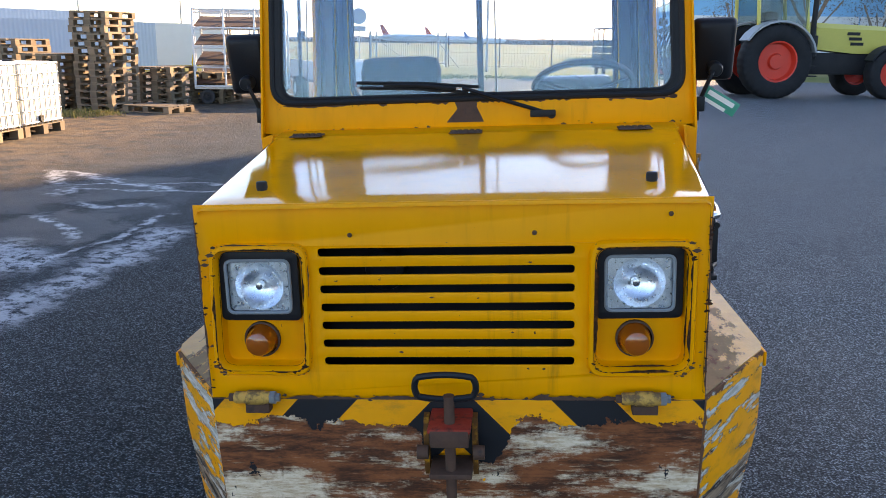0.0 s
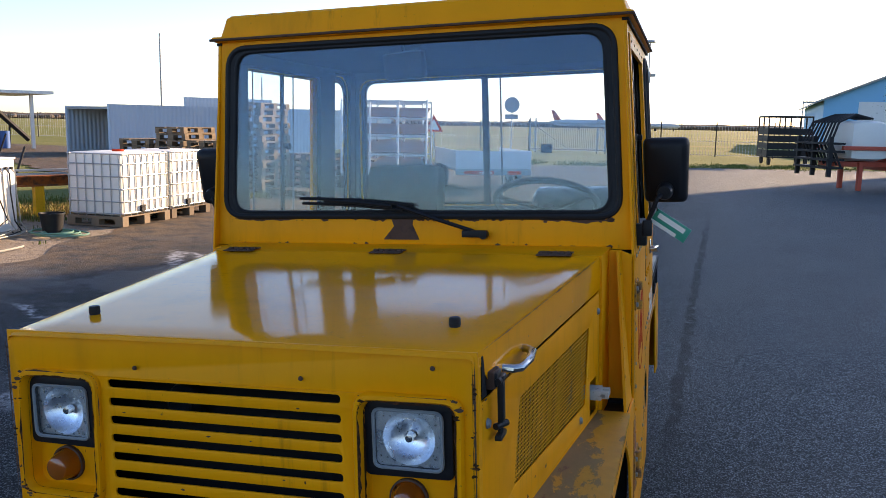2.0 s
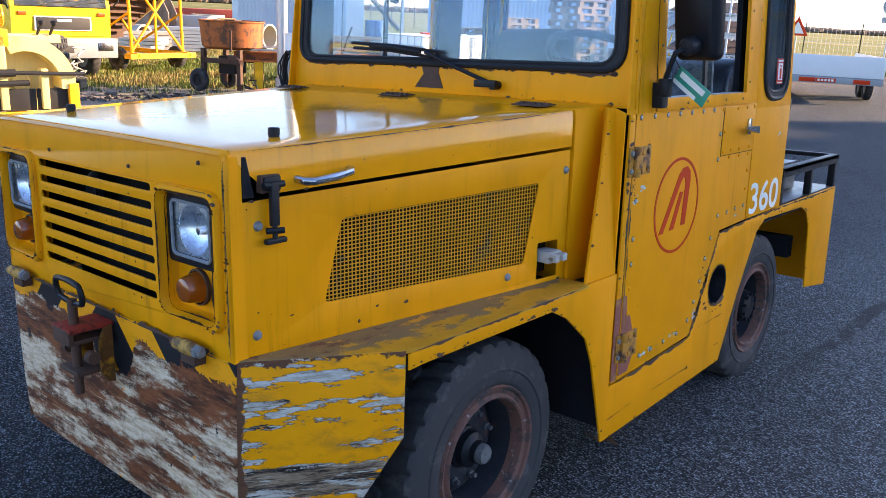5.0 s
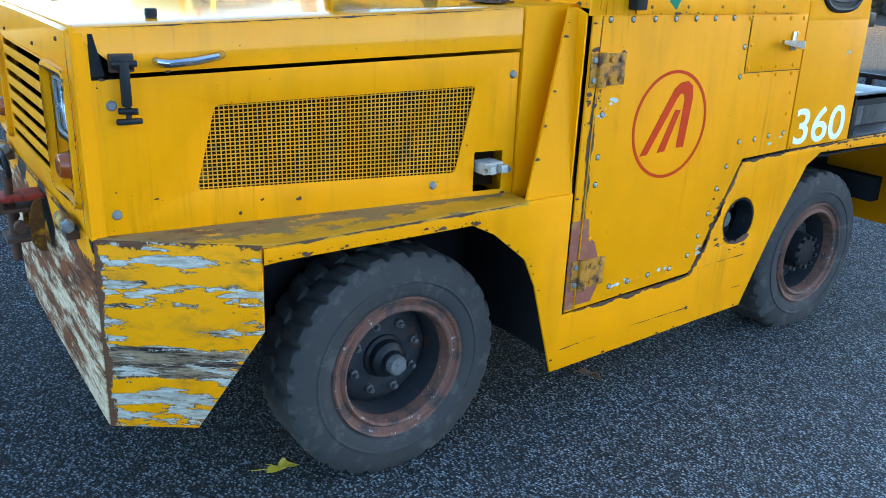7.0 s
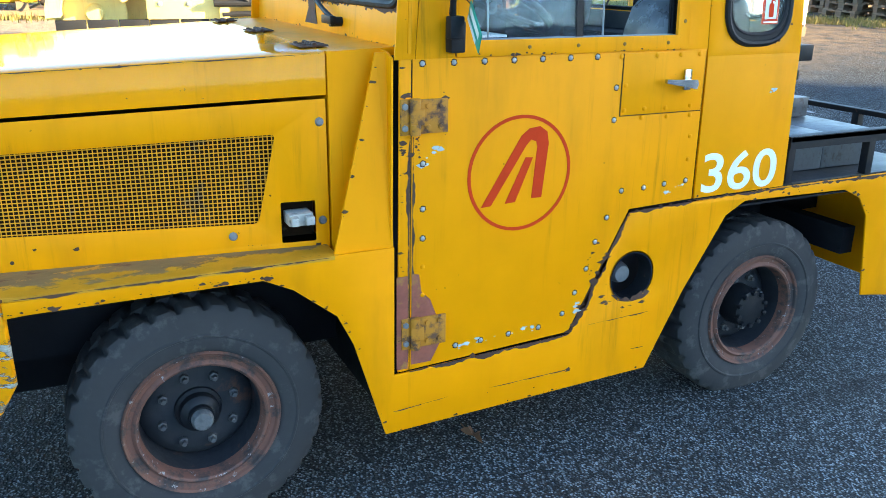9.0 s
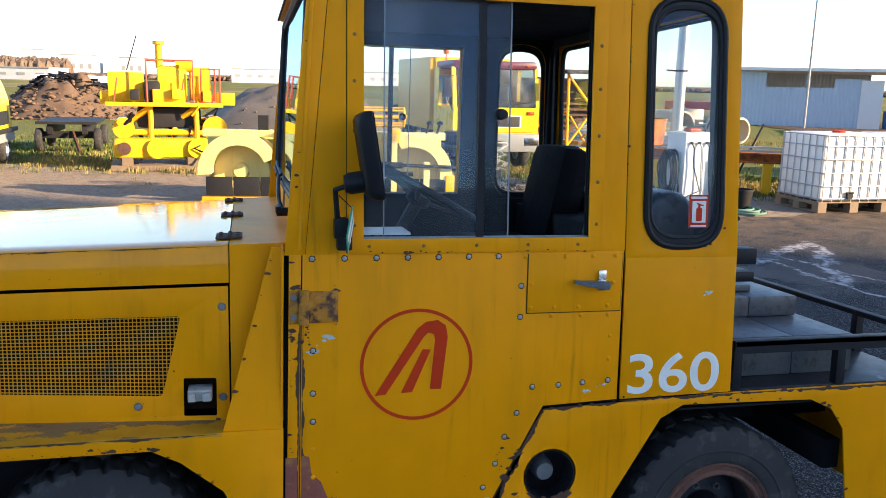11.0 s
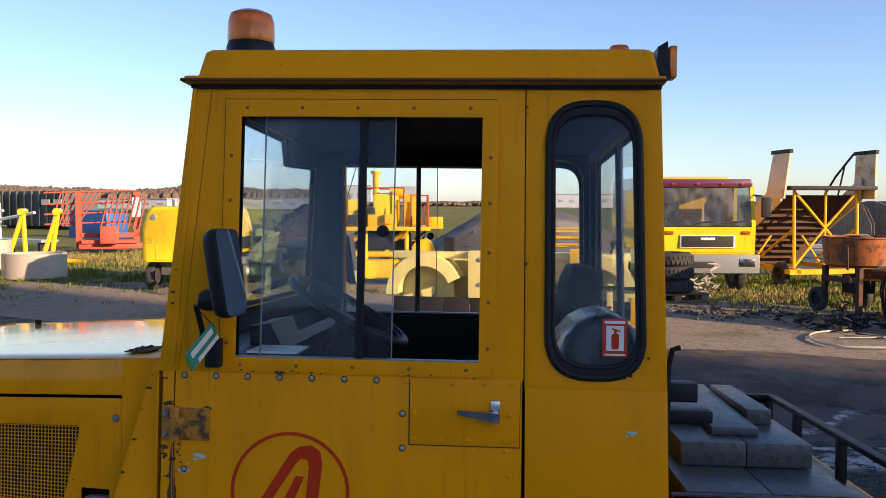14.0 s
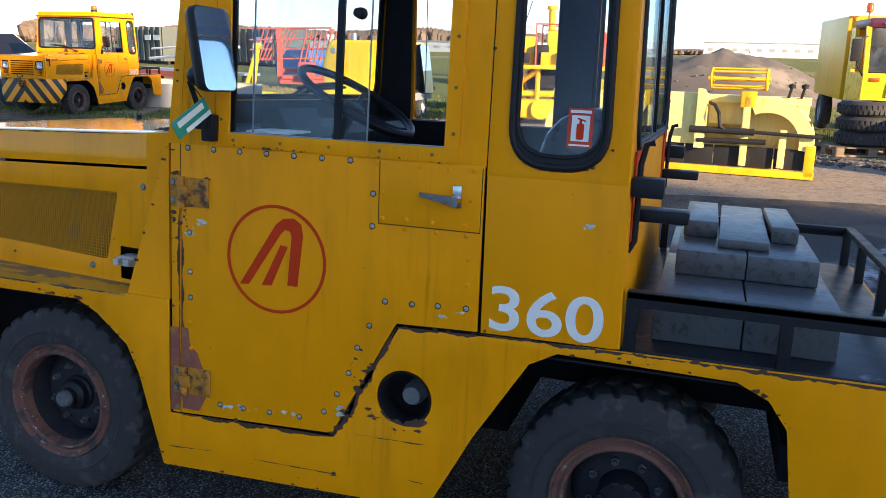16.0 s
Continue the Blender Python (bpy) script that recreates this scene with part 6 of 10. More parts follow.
# outside mirrors
for s in (1, -1):
    m = pose(s * 0.874, 1.445, 1.49, 9, 0, s * -3)
    bm = bmesh.new()
    pl = rounded([(-0.072, -0.112), (0.072, -0.112), (0.078, 0.112), (-0.078, 0.112)], 0.025, 5)
    loops = []
    for sc, y in ((0.72, -0.035), (0.9, -0.026), (1.0, -0.008), (1.0, 0.006), (0.95, 0.009)):
        loops.append([bm.verts.new(m @ Vector((u * sc, y, v * (1 - (1 - sc) * 0.6)))) for u, v in pl])
    for a, b in zip(loops, loops[1:]):
        for i in range(len(pl)):
            bm.faces.new((a[i], a[(i + 1) % len(pl)], b[(i + 1) % len(pl)], b[i]))
    bm.faces.new(loops[0])
    mir = part("outside_mirror", bm, plastic, tractor, "black outside mirror on an arm")
    bm = bmesh.new()
    bm.faces.new([bm.verts.new(m @ Vector((u * 0.975, 0.0102, v * 0.98))) for u, v in pl])
    part("mirror_glass", bm, mirror_mat, mir, "silvered mirror glass")
    bm = bmesh.new()
    lathe(bm, [(0.0, 0.055), (0.022, 0.053), (0.028, 0.04), (0.028, 0.0)], m @ pose(0.0, -0.03, -0.062, 90), 20)
    tube(bm, [m @ Vector((0, -0.048, -0.062)), (s * 0.85, 1.352, 1.40), (s * 0.822, 1.36, 1.33), (s * 0.81, 1.375, 1.30), (s * 0.80, 1.38, 1.25)], 0.008, 8)
    box(bm, min(s * 0.775, s * 0.815), max(s * 0.775, s * 0.815), 1.362, 1.402, 1.236, 1.312, 0.006)
    box(bm, min(s * 0.8, s * 0.832), max(s * 0.8, s * 0.832), 1.352, 1.39, 1.27, 1.325, 0.006)
    part("mirror_arm", bm, black_steel, mir)
# card tag hanging from the arm
m = pose(0.852, 1.395, 1.365, 0, 32, -14)
bm = bmesh.new()
box(bm, 0, 0.135, -0.0015, 0.0015, -0.056, -0.004, 0.0005, m)
tag = part("hanging_tag", bm, tag_green, tractor, "green and white card tag tied to the mirror arm")
bm = bmesh.new()
for x0, x1, z0, z1 in ((0.014, 0.118, -0.030, -0.013), (0.0, 0.10, -0.0565, -0.044)):
    box(bm, x0, x1, -0.0022, -0.0008, z0, z1, 0, m)
    box(bm, x0, x1, 0.0008, 0.0022, z0, z1, 0, m)
part("tag_field", bm, white_paint, tag)
bm = bmesh.new()
tube(bm, [(0.842, 1.362, 1.385), m @ Vector((0.004, 0, -0.012))], 0.0015, 5)
part("tag_tie", bm, plastic, tag)

# lights on the roof
bm = bmesh.new()
lathe(bm, [(0.068, 0.0), (0.068, 0.03), (0.062, 0.042), (0.0, 0.042)], pose(0.633, 1.42, 2.088), 32)
bec = part("beacon", bm, plastic, tractor, "orange flashing beacon on a black foot")
bm = bmesh.new()
lathe(bm, [(0.064, 0.042), (0.066, 0.05), (0.064, 0.1), (0.058, 0.122), (0.04, 0.131), (0, 0.134)], pose(0.633, 1.42, 2.088), 32)
part("beacon_lens", bm, beacon_mat, bec, "orange beacon lens")
bm = bmesh.new()
lathe(bm, [(0.026, 0.04), (0.026, 0.06), (0.03, 0.1), (0.0, 0.1)], pose(0.633, 1.42, 2.088), 20)
part("beacon_bulb", bm, chrome, bec)
bm = bmesh.new()
lathe(bm, [(0.03, 0.0), (0.03, 0.014), (0.024, 0.028), (0.0, 0.034)], pose(0.644, 2.449, 2.09), 20)
part("marker_lamp", bm, beacon_mat, tractor, "small orange marker lamp")
for s in (1, -1):
    bm = bmesh.new()
    hull(bm, [(s * x, y, z) for x in (0.655, 0.72) for y, z in ((2.54, 2.005), (2.54, 2.10), (2.565, 2.115), (2.575, 2.02))])
    tl = part("tail_lamp", bm, plastic, tractor, "orange and black tail lamp")
    part("tail_lens", boxes((min(s * 0.66, s * 0.715), max(s * 0.66, s * 0.715), 2.572, 2.592, 2.02, 2.105), bev=0.006), beacon_mat, tl)
    bm = bmesh.new()
    box(bm, min(s * 0.70, s * 0.76), max(s * 0.70, s * 0.76), 2.57, 2.65, 1.17, 1.22, 0.006)
    box(bm, min(s * 0.58, s * 0.66), max(s * 0.58, s * 0.66), 2.57, 2.715, 1.095, 1.13, 0.008)
    tube(bm, [(s * 0.70, 2.57, 1.02), (s * 0.70, 2.585, 1.05), (s * 0.70, 2.585, 1.25), (s * 0.70, 2.595, 1.30), (s * 0.70, 2.615, 1.305)], 0.008, 6)
    part("rear_step", bm, black_steel, tractor, "black rear grab and step irons")
    bm = bmesh.new()
    box(bm, min(s * 0.55, s * 0.70), max(s * 0.55, s * 0.70), 2.569, 2.573, 0.86, 1.28)
    part("warning_panel", bm, red_paint, tractor, "red and white striped rear panel")

# load bed with rails
part("load_bed", boxes((-0.772, 0.772, 2.572, 3.33, 0.755, 0.781), bev=0.003), bed_steel, tractor, "dark worn steel load bed")
part("tail_plate", boxes((-0.772, 0.772, 3.325, 3.345, 0.29, 0.776), bev=0.003), yellow, tractor)
bm = bmesh.new()
for x in (0.765, -0.765):
    box(bm, x - 0.018, x + 0.018, 2.585, 3.33, 0.915, 0.935, 0.003)
    box(bm, x - 0.004 + (0.014 if x > 0 else -0.014), x + 0.004 + (0.014 if x > 0 else -0.014), 2.585, 3.33, 0.895, 0.935)
    for y in (2.60, 2.97, 3.31):
        box(bm, x - 0.015, x + 0.015, y - 0.015, y + 0.015, 0.78, 0.92, 0.002)
box(bm, -0.765, 0.765, 3.3, 3.335, 0.915, 0.935, 0.003)
for x in (-0.43, 0.0, 0.43):
    box(bm, x - 0.015, x + 0.015, 3.3, 3.33, 0.78, 0.92, 0.002)
part("bed_rail", bm, black_steel, tractor, "black angle-iron bed rail")


def weight(name, x0, x1, y0, y1, z0, z1, rz=0.0, label="grey cast ballast block", tilt=0.0):
    bm = bmesh.new()
    cx, cy = (x0 + x1) / 2, (y0 + y1) / 2
    box(bm, x0 - cx, x1 - cx, y0 - cy, y1 - cy, 0, z1 - z0, 0.006)
    return solo(name, bm, concrete, LEAN @ pose(cx, cy, z0, 0, tilt, rz), label, "ballast block", "ballast blocks on the bed")


weight("ballast_block", 0.055, 0.662, 2.648, 2.875, 0.782, 0.913)
weight("ballast_block", 0.055, 0.660, 2.878, 3.106, 0.782, 0.912)
weight("ballast_block", -0.55, 0.05, 2.65, 2.875, 0.782, 0.912)
weight("ballast_block", -0.55, 0.05, 2.879, 3.104, 0.782, 0.913)
weight("ballast_block", -0.10, 0.398, 2.685, 2.880, 0.914, 0.987)
weight("ballast_block", -0.10, 0.397, 2.882, 3.074, 0.914, 0.987)
weight("ballast_block", -0.36, 0.150, 2.695, 2.798, 0.988, 1.040)
weight("ballast_block", -0.36, 0.135, 2.956, 3.036, 0.988, 1.038)
weight("ballast_slab", -0.46, 0.308, 2.806, 2.950, 0.992, 1.018, -1.0, "grey ballast slab lying on top of the stack", 0.6)

# ---- materials of the surroundings ----
machine_yellow = paint("machine_yellow", (0.78, 0.43, 0.015), 0.6, 0.4)
lemon = paint("lemon_yellow_paint", (0.82, 0.55, 0.018), 0.2, 0.35)
cream = paint("pale_yellow_paint", (0.76, 0.63, 0.23), 0.6, 0.45)
orange_rust = surf("orange_rusty_paint", (0.34, 0.095, 0.015), 0.75, 0.0, 0.4, 5.0, 40.0, 0.4, ((0.07, 0.035, 0.02), 0.62, 6.0))
wood = surf("weathered_pallet_wood", (0.18, 0.13, 0.082), 0.85, 0.0, 0.3, 3.0, 60.0, 0.3, ((0.12, 0.10, 0.08), 0.3, 6.0), rand=0.3)
ibc_plastic = surf("white_tank_plastic", (0.74, 0.72, 0.66), 0.5, 0.0, 0.06, 2.0, 30.0, 0.05)
galvanised = surf("galvanised_steel", (0.45, 0.46, 0.46), 0.45, 0.8, 0.12, 6.0, 60.0, 0.1)
grey_metal = surf("grey_painted_metal", (0.30, 0.31, 0.31), 0.5, 0.2, 0.12, 3.0, 40.0, 0.1)
white_sheet = surf("white_sheet_metal", (0.70, 0.69, 0.66), 0.5, 0.0, 0.06, 2.0, 30.0, 0.08, ((0.4, 0.33, 0.25), 0.15, 3.0))
old_concrete = surf("pale_concrete", (0.42, 0.38, 0.31), 0.85, 0.0, 0.15, 1.5, 30.0, 0.3, ((0.22, 0.2, 0.16), 0.3, 2.0))
dark_frame = surf("dark_frame_steel", (0.025, 0.025, 0.026), 0.6, 0.2, 0.3, 5.0, 50.0, 0.2)
red_machine = surf("faded_red_paint", (0.46, 0.075, 0.04), 0.6, 0.0, 0.2, 3.0, 40.0, 0.2)
blue_plastic = surf("blue_plastic", (0.02, 0.10, 0.33), 0.45, 0.0, 0.1, 3.0, 30.0, 0.05)
bin_green = surf("dark_grey_green_steel", (0.07, 0.085, 0.08), 0.6, 0.0, 0.15, 1.0, 20.0, 0.1)
dirt_mat = surf("dug_soil", (0.13, 0.082, 0.05), 0.95, 0.0, 0.45, 1.5, 12.0, 0.9, ((0.045, 0.034, 0.026), 0.45, 2.5))
grit_mat = surf("dark_gravel_heap", (0.115, 0.098, 0.080), 0.95, 0.0, 0.35, 0.6, 20.0, 0.9, ((0.26, 0.215, 0.165), 0.5, 0.35))
tarp = surf("black_sheeting", (0.012, 0.012, 0.013), 0.4, 0.0, 0.3, 2.0, 20.0, 0.5)
hose_mat = surf("pale_rubber_hose", (0.36, 0.34, 0.28), 0.5, 0.0, 0.15, 6.0, 60.0, 0.1)
hose_green = surf("green_hose", (0.12, 0.24, 0.17), 0.5, 0.0, 0.15, 6.0, 60.0, 0.1)
light_blue = surf("light_blue_cladding", (0.18, 0.44, 0.66), 0.6, 0.0, 0.06, 0.5, 10.0, 0.1)
ag_green = surf("yellow_green_paint", (0.52, 0.44, 0.09), 0.35, 0.0, 0.08, 3.0, 30.0, 0.05)
ag_red = surf("wheel_red", (0.62, 0.04, 0.018), 0.4, 0.0, 0.08, 3.0, 30.0, 0.05)
car_glass = glass("vehicle_glass", 0.12, (0.55, 0.62, 0.62))


def corrugated(name, color):
    """Sheet cladding with upright ribs."""
    s = Nodes(name)
    u = s.n.new("ShaderNodeTexWave")
    u.wave_type, u.bands_direction = "BANDS", "X"
    s.l.new(s.scaled(1.0), u.inputs["Vector"])
    u.inputs["Scale"].default_value = 1.6
    s.set(color=s.shade(color, 0.07, 0.7), rough=0.55)
    s.bump(u.outputs["Fac"], 0.7, 0.03)
    return s.mat


shed_clad = corrugated("blue_grey_cladding", (0.42, 0.50, 0.58))


def at(x, y, rz=0.0, z=0.0):
    return pose(x, y, z, 0, 0, rz)


def simple_wheel(parent, x, y, r, w, axis="y", mat_tyre=None, mat_rim=None, dish=0.4):
    """A tyre on a disc, standing on the ground; axis names the axle's direction."""
    m = pose(x, y, r, 90, 0, 0) if axis == "y" else pose(x, y, r, 0, 90, 0)
    ri = r * 0.56
    bm = bmesh.new()
    h = w / 2
    k = max(18, int(r * 36))
    rings = []
    for rr, q in [(ri, h * 0.8), (ri * 1.15, h), (r * 0.88, h), (r * 0.965, h * 0.8), (r, h * 0.5), (r, 0), (r, -h * 0.5), (r * 0.965, -h * 0.8), (r * 0.88, -h), (ri * 1.15, -h), (ri, -h * 0.8)]:
        ring = []
        for i in range(4 * k):
            a, up = math.pi * i / (2 * k), 0.015 * r if i % 4 < 2 and rr > 0.95 * r else 0.0
            ring.append(bm.verts.new(m @ Vector(((rr + up) * math.cos(a), (rr + up) * math.sin(a), q))))
        rings.append(ring)
    for p, q in zip(rings, rings[1:]):
        for i in range(4 * k):
            bm.faces.new((p[i], p[(i + 1) % (4 * k)], q[(i + 1) % (4 * k)], q[i]))
    wh = part("wheel", bm, mat_tyre or tyre_rubber, parent)
    bm = bmesh.new()
    lathe(bm, [(ri, h * 0.82), (ri * 0.93, h * 0.8), (ri * 0.85, h * dish), (ri * 0.4, h * dish), (ri * 0.34, h * (dish + 0.3)), (0, h * (dish + 0.3))], m, 24)
    lathe(bm, [(ri, -h * 0.82), (ri * 0.93, -h * 0.8), (ri * 0.85, -h * dish), (ri * 0.4, -h * dish), (ri * 0.34, -h * (dish + 0.3)), (0, -h * (dish + 0.3))], m, 24)
    part("rim", bm, mat_rim or white_sheet, wh)
    return wh


# ---- pallets ----
pallet_bits = [("board", -0.4 + 0.1625 * i, 0.145 if i in (0, 2, 4) else 0.1, -0.6, 1.2, 0.122, 0.022) for i in range(5)]
pallet_bits += [("stringer_board", -0.4, 0.8, y, 0.145, 0.1, 0.022) for y in (-0.6, -0.0725, 0.455)]
pallet_bits += [("block", x, 0.145 if x == -0.0725 else 0.1, y, 0.145, 0.022, 0.078) for y in (-0.6, -0.0725, 0.455) for x in (-0.4, -0.0725, 0.3)]
pallet_bits += [("foot_board", x, 0.145 if x == -0.0725 else 0.1, -0.6, 1.2, 0, 0.022) for x in (-0.4, -0.0725, 0.3)]
pallet_bits = [(name, finish(name, boxes((x, x + w, y, y + l, z, z + h)), wood)) for name, x, w, y, l, z, h in pallet_bits]


def pallet(x, y, z, rz):
    t = thing("pallet", pose(x, y, z, 0, 0, rz), "weathered wooden euro pallet stacked in the yard", "pallet", "stacked pallets")
    for name, me in pallet_bits:
        part(name, me, None, t)
    return t


for x, y, n, rz in ((-8.60, 15.75, 14, -3), (-9.66, 15.6, 8, -2), (-10.7, 15.9, 10, -4), (-11.7, 15.9, 8, 2), (-7.95, 17.35, 6, -6), (-7.2, 18.5, 5, -4)):
    for i in range(n):
        j = 0.05 if i > 7 else 0.025
        pallet(x + random.uniform(-j, j), y + random.uniform(-j, j), 0.145 * i, rz + random.uniform(-1.5, 1.5))
pallet(-7.35, 15.35, 0, 72)


# ---- liquid containers in cages ----
def container(x, y, rz, cap):
    t = thing("liquid_container", at(x, y, rz), "white plastic liquid container in a grey wire cage on a pallet", "container", "liquid containers")
    bm = bmesh.new()
    box(bm, -0.48, 0.48, -0.575, 0.575, 0.16, 1.12, 0.07)
    tank = part("tank", bm, ibc_plastic, t)
    bm = bmesh.new()
    lathe(bm, [(0.09, 1.115), (0.09, 1.15), (0, 1.155)], None, 20)
    part("cap", bm, red_paint if cap else dark_frame, tank, "screw cap")
    for z in (0.2, 0.38, 0.57, 0.76, 0.95, 1.1):
        part("cage_hoop", tube(bmesh.new(), [(u, v, z) for u, v in rect(-0.492, 0.492, -0.592, 0.592, 0.05, 3)], 0.009, 6, True), galvanised, t)
    for i in range(7):
        x0 = -0.48 + 0.16 * i
        for s in (1, -1):
            part("cage_bar", cyl(bmesh.new(), (x0 * 0.95, s * 0.592, 0.15), (x0 * 0.95, s * 0.592, 1.1), 0.008, n=6), galvanised, t)
    for i in range(8):
        y0 = -0.56 + 0.16 * i
        for s in (1, -1):
            part("cage_bar", cyl(bmesh.new(), (s * 0.492, y0 * 0.97, 0.15), (s * 0.492, y0 * 0.97, 1.1), 0.008, n=6), galvanised, t)
    bm = bmesh.new()
    for y0 in (-0.6, -0.07, 0.46):
        box(bm, -0.5, 0.5, y0, y0 + 0.14, 0.11, 0.14)
        for x0 in (-0.5, -0.07, 0.36):
            box(bm, x0, x0 + 0.14, y0, y0 + 0.14, 0.022, 0.11)
        box(bm, -0.5, 0.5, y0, y0 + 0.14, 0, 0.022)
    box(bm, -0.5, 0.5, -0.6, 0.6, 0.14, 0.155)
    part("foot_pallet", bm, wood, t, "wooden foot pallet")
    bm = bmesh.new()
    cyl(bm, (0.40, -0.1, 0.24), (0.52, -0.1, 0.24), 0.05, n=16)
    box(bm, 0.49, 0.52, -0.16, -0.04, 0.27, 0.3, 0.005)
    part("tap", bm, dark_frame, t)


container(-7.80, 9.70, 0, True)
container(-7.84, 10.98, 1.5, False)

# ---- washing post: pole, cabinet with hoses, bucket ----
bm = bmesh.new()
lathe(bm, [(0.12, 0), (0.12, 0.3), (0.092, 0.32), (0.078, 4.0), (0.06, 9.0), (0, 9.0)], None, 20)
pole = thing("light_pole", at(-9.36, 7.92), "tall grey galvanised light pole", "pole")
part("mast", bm, galvanised, pole)
bm = bmesh.new()
lathe(bm, [(0.093, 1.965), (0.1, 1.965), (0.1, 1.995), (0.093, 1.995)], None, 16)
tube(bm, [(0, -0.08, 1.98), (-0.02, -0.24, 1.985)], 0.014, 6)
part("clamp", bm, dark_frame, pole)
bm = bmesh.new()
box(bm, -0.55, 0.15, -0.12, 0.12, 8.95, 9.05, 0.03)
part("lamp_head", bm, grey_metal, pole)

cab = thing("washing_cabinet", at(-8.36, 7.64, 4), "white sheet-metal cabinet with hoses hung on it", "cabinet")
part("body", boxes((-0.24, 0.24, -0.27, 0.27, 0.06, 1.05), bev=0.012), white_sheet, cab)
part("lid", boxes((-0.255, 0.255, -0.285, 0.285, 1.05, 1.075), bev=0.006), white_sheet, cab)
part("plinth", boxes((-0.235, 0.235, -0.26, 0.26, 0, 0.06)), old_concrete, cab)
for k, (y0, sag) in enumerate(((-0.18, 0.35), (-0.05, 0.1), (0.08, 0.05), (0.19, 0.02))):
    bm = bmesh.new()
    tube(bm, [(0.25, y0, 0.93), (0.30, y0 + 0.02, 0.86), (0.29, y0 + 0.03, 0.6), (0.31, y0 + 0.06, sag + 0.15), (0.36, y0 + 0.12, sag * 0.6 + 0.03), (0.42, y0 - 0.15, 0.02 + sag * 0.4), (0.5, y0 - 0.5 - 0.2 * k, 0.02), (0.2 + 0.1 * k, -0.95 - 0.12 * k, 0.02)], 0.0095, 8)
    part("hose", bm, hose_mat if k % 2 else dark_frame, cab, "hanging rubber hose")
    bm = bmesh.new()
    cyl(bm, (0.235, y0, 0.93), (0.28, y0, 0.93), 0.02, n=10)
    part("hose_hook", bm, dark_frame, cab)
bm = bmesh.new()
for i in range(11):
    r, rz_, dy = 0.2 * random.uniform(0.6, 1.1), 0.36 * random.uniform(0.75, 1.1), random.uniform(-0.03, 0.03)
    tube(bm := bmesh.new(), [(r * math.sin(a) + 0.02 * math.sin(3 * a + i), -0.31 - 0.012 * i + dy * math.cos(a), 0.80 - rz_ + rz_ * math.cos(a) + 0.02 * math.sin(2 * a + 2 * i)) for a in [2 * math.pi * q / 24 for q in range(24)]], 0.012, 6, True)
    part("hose_loop", bm, rubber, cab, "loop of a black coiled hose")
part("tool", boxes((-0.1, 0.08, -0.1, 0.1, 1.077, 1.13), bev=0.02), red_machine, cab, "red tool left on the lid")
bm = bmesh.new()
cyl(bm, (0.1, 0.14, 1.08), (0.18, 0.22, 1.4), 0.012, n=6)
part("rod", bm, dark_frame, cab)

bm = bmesh.new()
pts = []
for i in range(90):
    a = i * 0.33
    r = 0.32 + 0.06 * math.sin(i * 0.21)
    pts.append((r * math.cos(a) + 0.1 * math.sin(i * 0.05), 0.75 * r * math.sin(a), 0.015 + 0.0006 * i))
tube(bm, pts, 0.013, 6)
solo("garden_hose", bm, hose_green, at(-7.52, 7.98), "green garden hose coiled loosely on the asphalt", "hose")
bm = bmesh.new()
pts = []
for i in range(60):
    t = i / 59
    pts.append((0.55 * math.cos(2.6 + 3.4 * t) * (1 + 0.2 * math.sin(7 * t)), 0.9 * math.sin(2.6 + 3.4 * t), 0.015 + 0.005 * (i % 2)))
tube(bm, pts, 0.014, 6)
solo("water_hose", bm, hose_mat, at(-7.75, 6.75, 40), "pale rubber hose looped on the asphalt", "hose")
bk = thing("bucket", at(-7.72, 8.12), "black plastic bucket on the asphalt", "bucket")
bm = bmesh.new()
lathe(bm, [(0, 0.0), (0.125, 0), (0.165, 0.28), (0.175, 0.28), (0.175, 0.3), (0.16, 0.3), (0.12, 0.02), (0, 0.02)], None, 28)
part("pail", bm, rubber, bk)

# ---- mixer drum on a wheeled frame ----
mx = thing("mixer_drum", at(-10.46, 7.71, 20) @ Matrix.Diagonal((0.9, 0.9, 1, 1)), "rusty orange open mixer drum on a wheeled frame", "mixer")
bm = bmesh.new()
lathe(bm, [(0, 0.72), (0.5, 0.72), (0.56, 0.76), (0.60, 1.16), (0.62, 1.17), (0.62, 1.19), (0.585, 1.19), (0.55, 0.8), (0, 0.78)], None, 36)
part("drum", bm, orange_rust, mx, "orange drum streaked with rust")
bm = bmesh.new()
hull(bm, [(0.58 * math.cos(a) * r, 0.58 * math.sin(a) * r, 1.19 + h) for a in (1.9, 2.4, 2.9, 3.4, 3.9, 4.4) for r, h in ((0.9, -0.06), (0.9, -0.045), (0.4, 0.015), (0.4, 0.03))])
part("cover", bm, surf("tan_wooden_cover", (0.20, 0.13, 0.065), 0.8, 0.0, 0.25, 4.0, 40.0, 0.2), mx, "tan half cover")
part("motor_box", boxes((-0.2, 0.15, -0.12, 0.12, 1.0, 1.2), bev=0.02), rust, mx)
bm = bmesh.new()
for x, y in ((-0.4, -0.35), (0.4, -0.35), (0.4, 0.35), (-0.4, 0.35)):
    box(bm, x - 0.04, x + 0.04, y - 0.04, y + 0.04, 0.0 if x > 0 else 0.12, 0.72)
box(bm, -0.44, 0.44, -0.39, -0.31, 0.48, 0.56)
box(bm, -0.44, 0.44, 0.31, 0.39, 0.48, 0.56)
part("frame", bm, rust, mx)
part("gear_box", boxes((-0.18, 0.18, -0.2, 0.2, 0.3, 0.6), bev=0.03), dark_frame, mx)
simple_wheel(mx, -0.42, -0.48, 0.19, 0.13, "y", None, dark_frame)
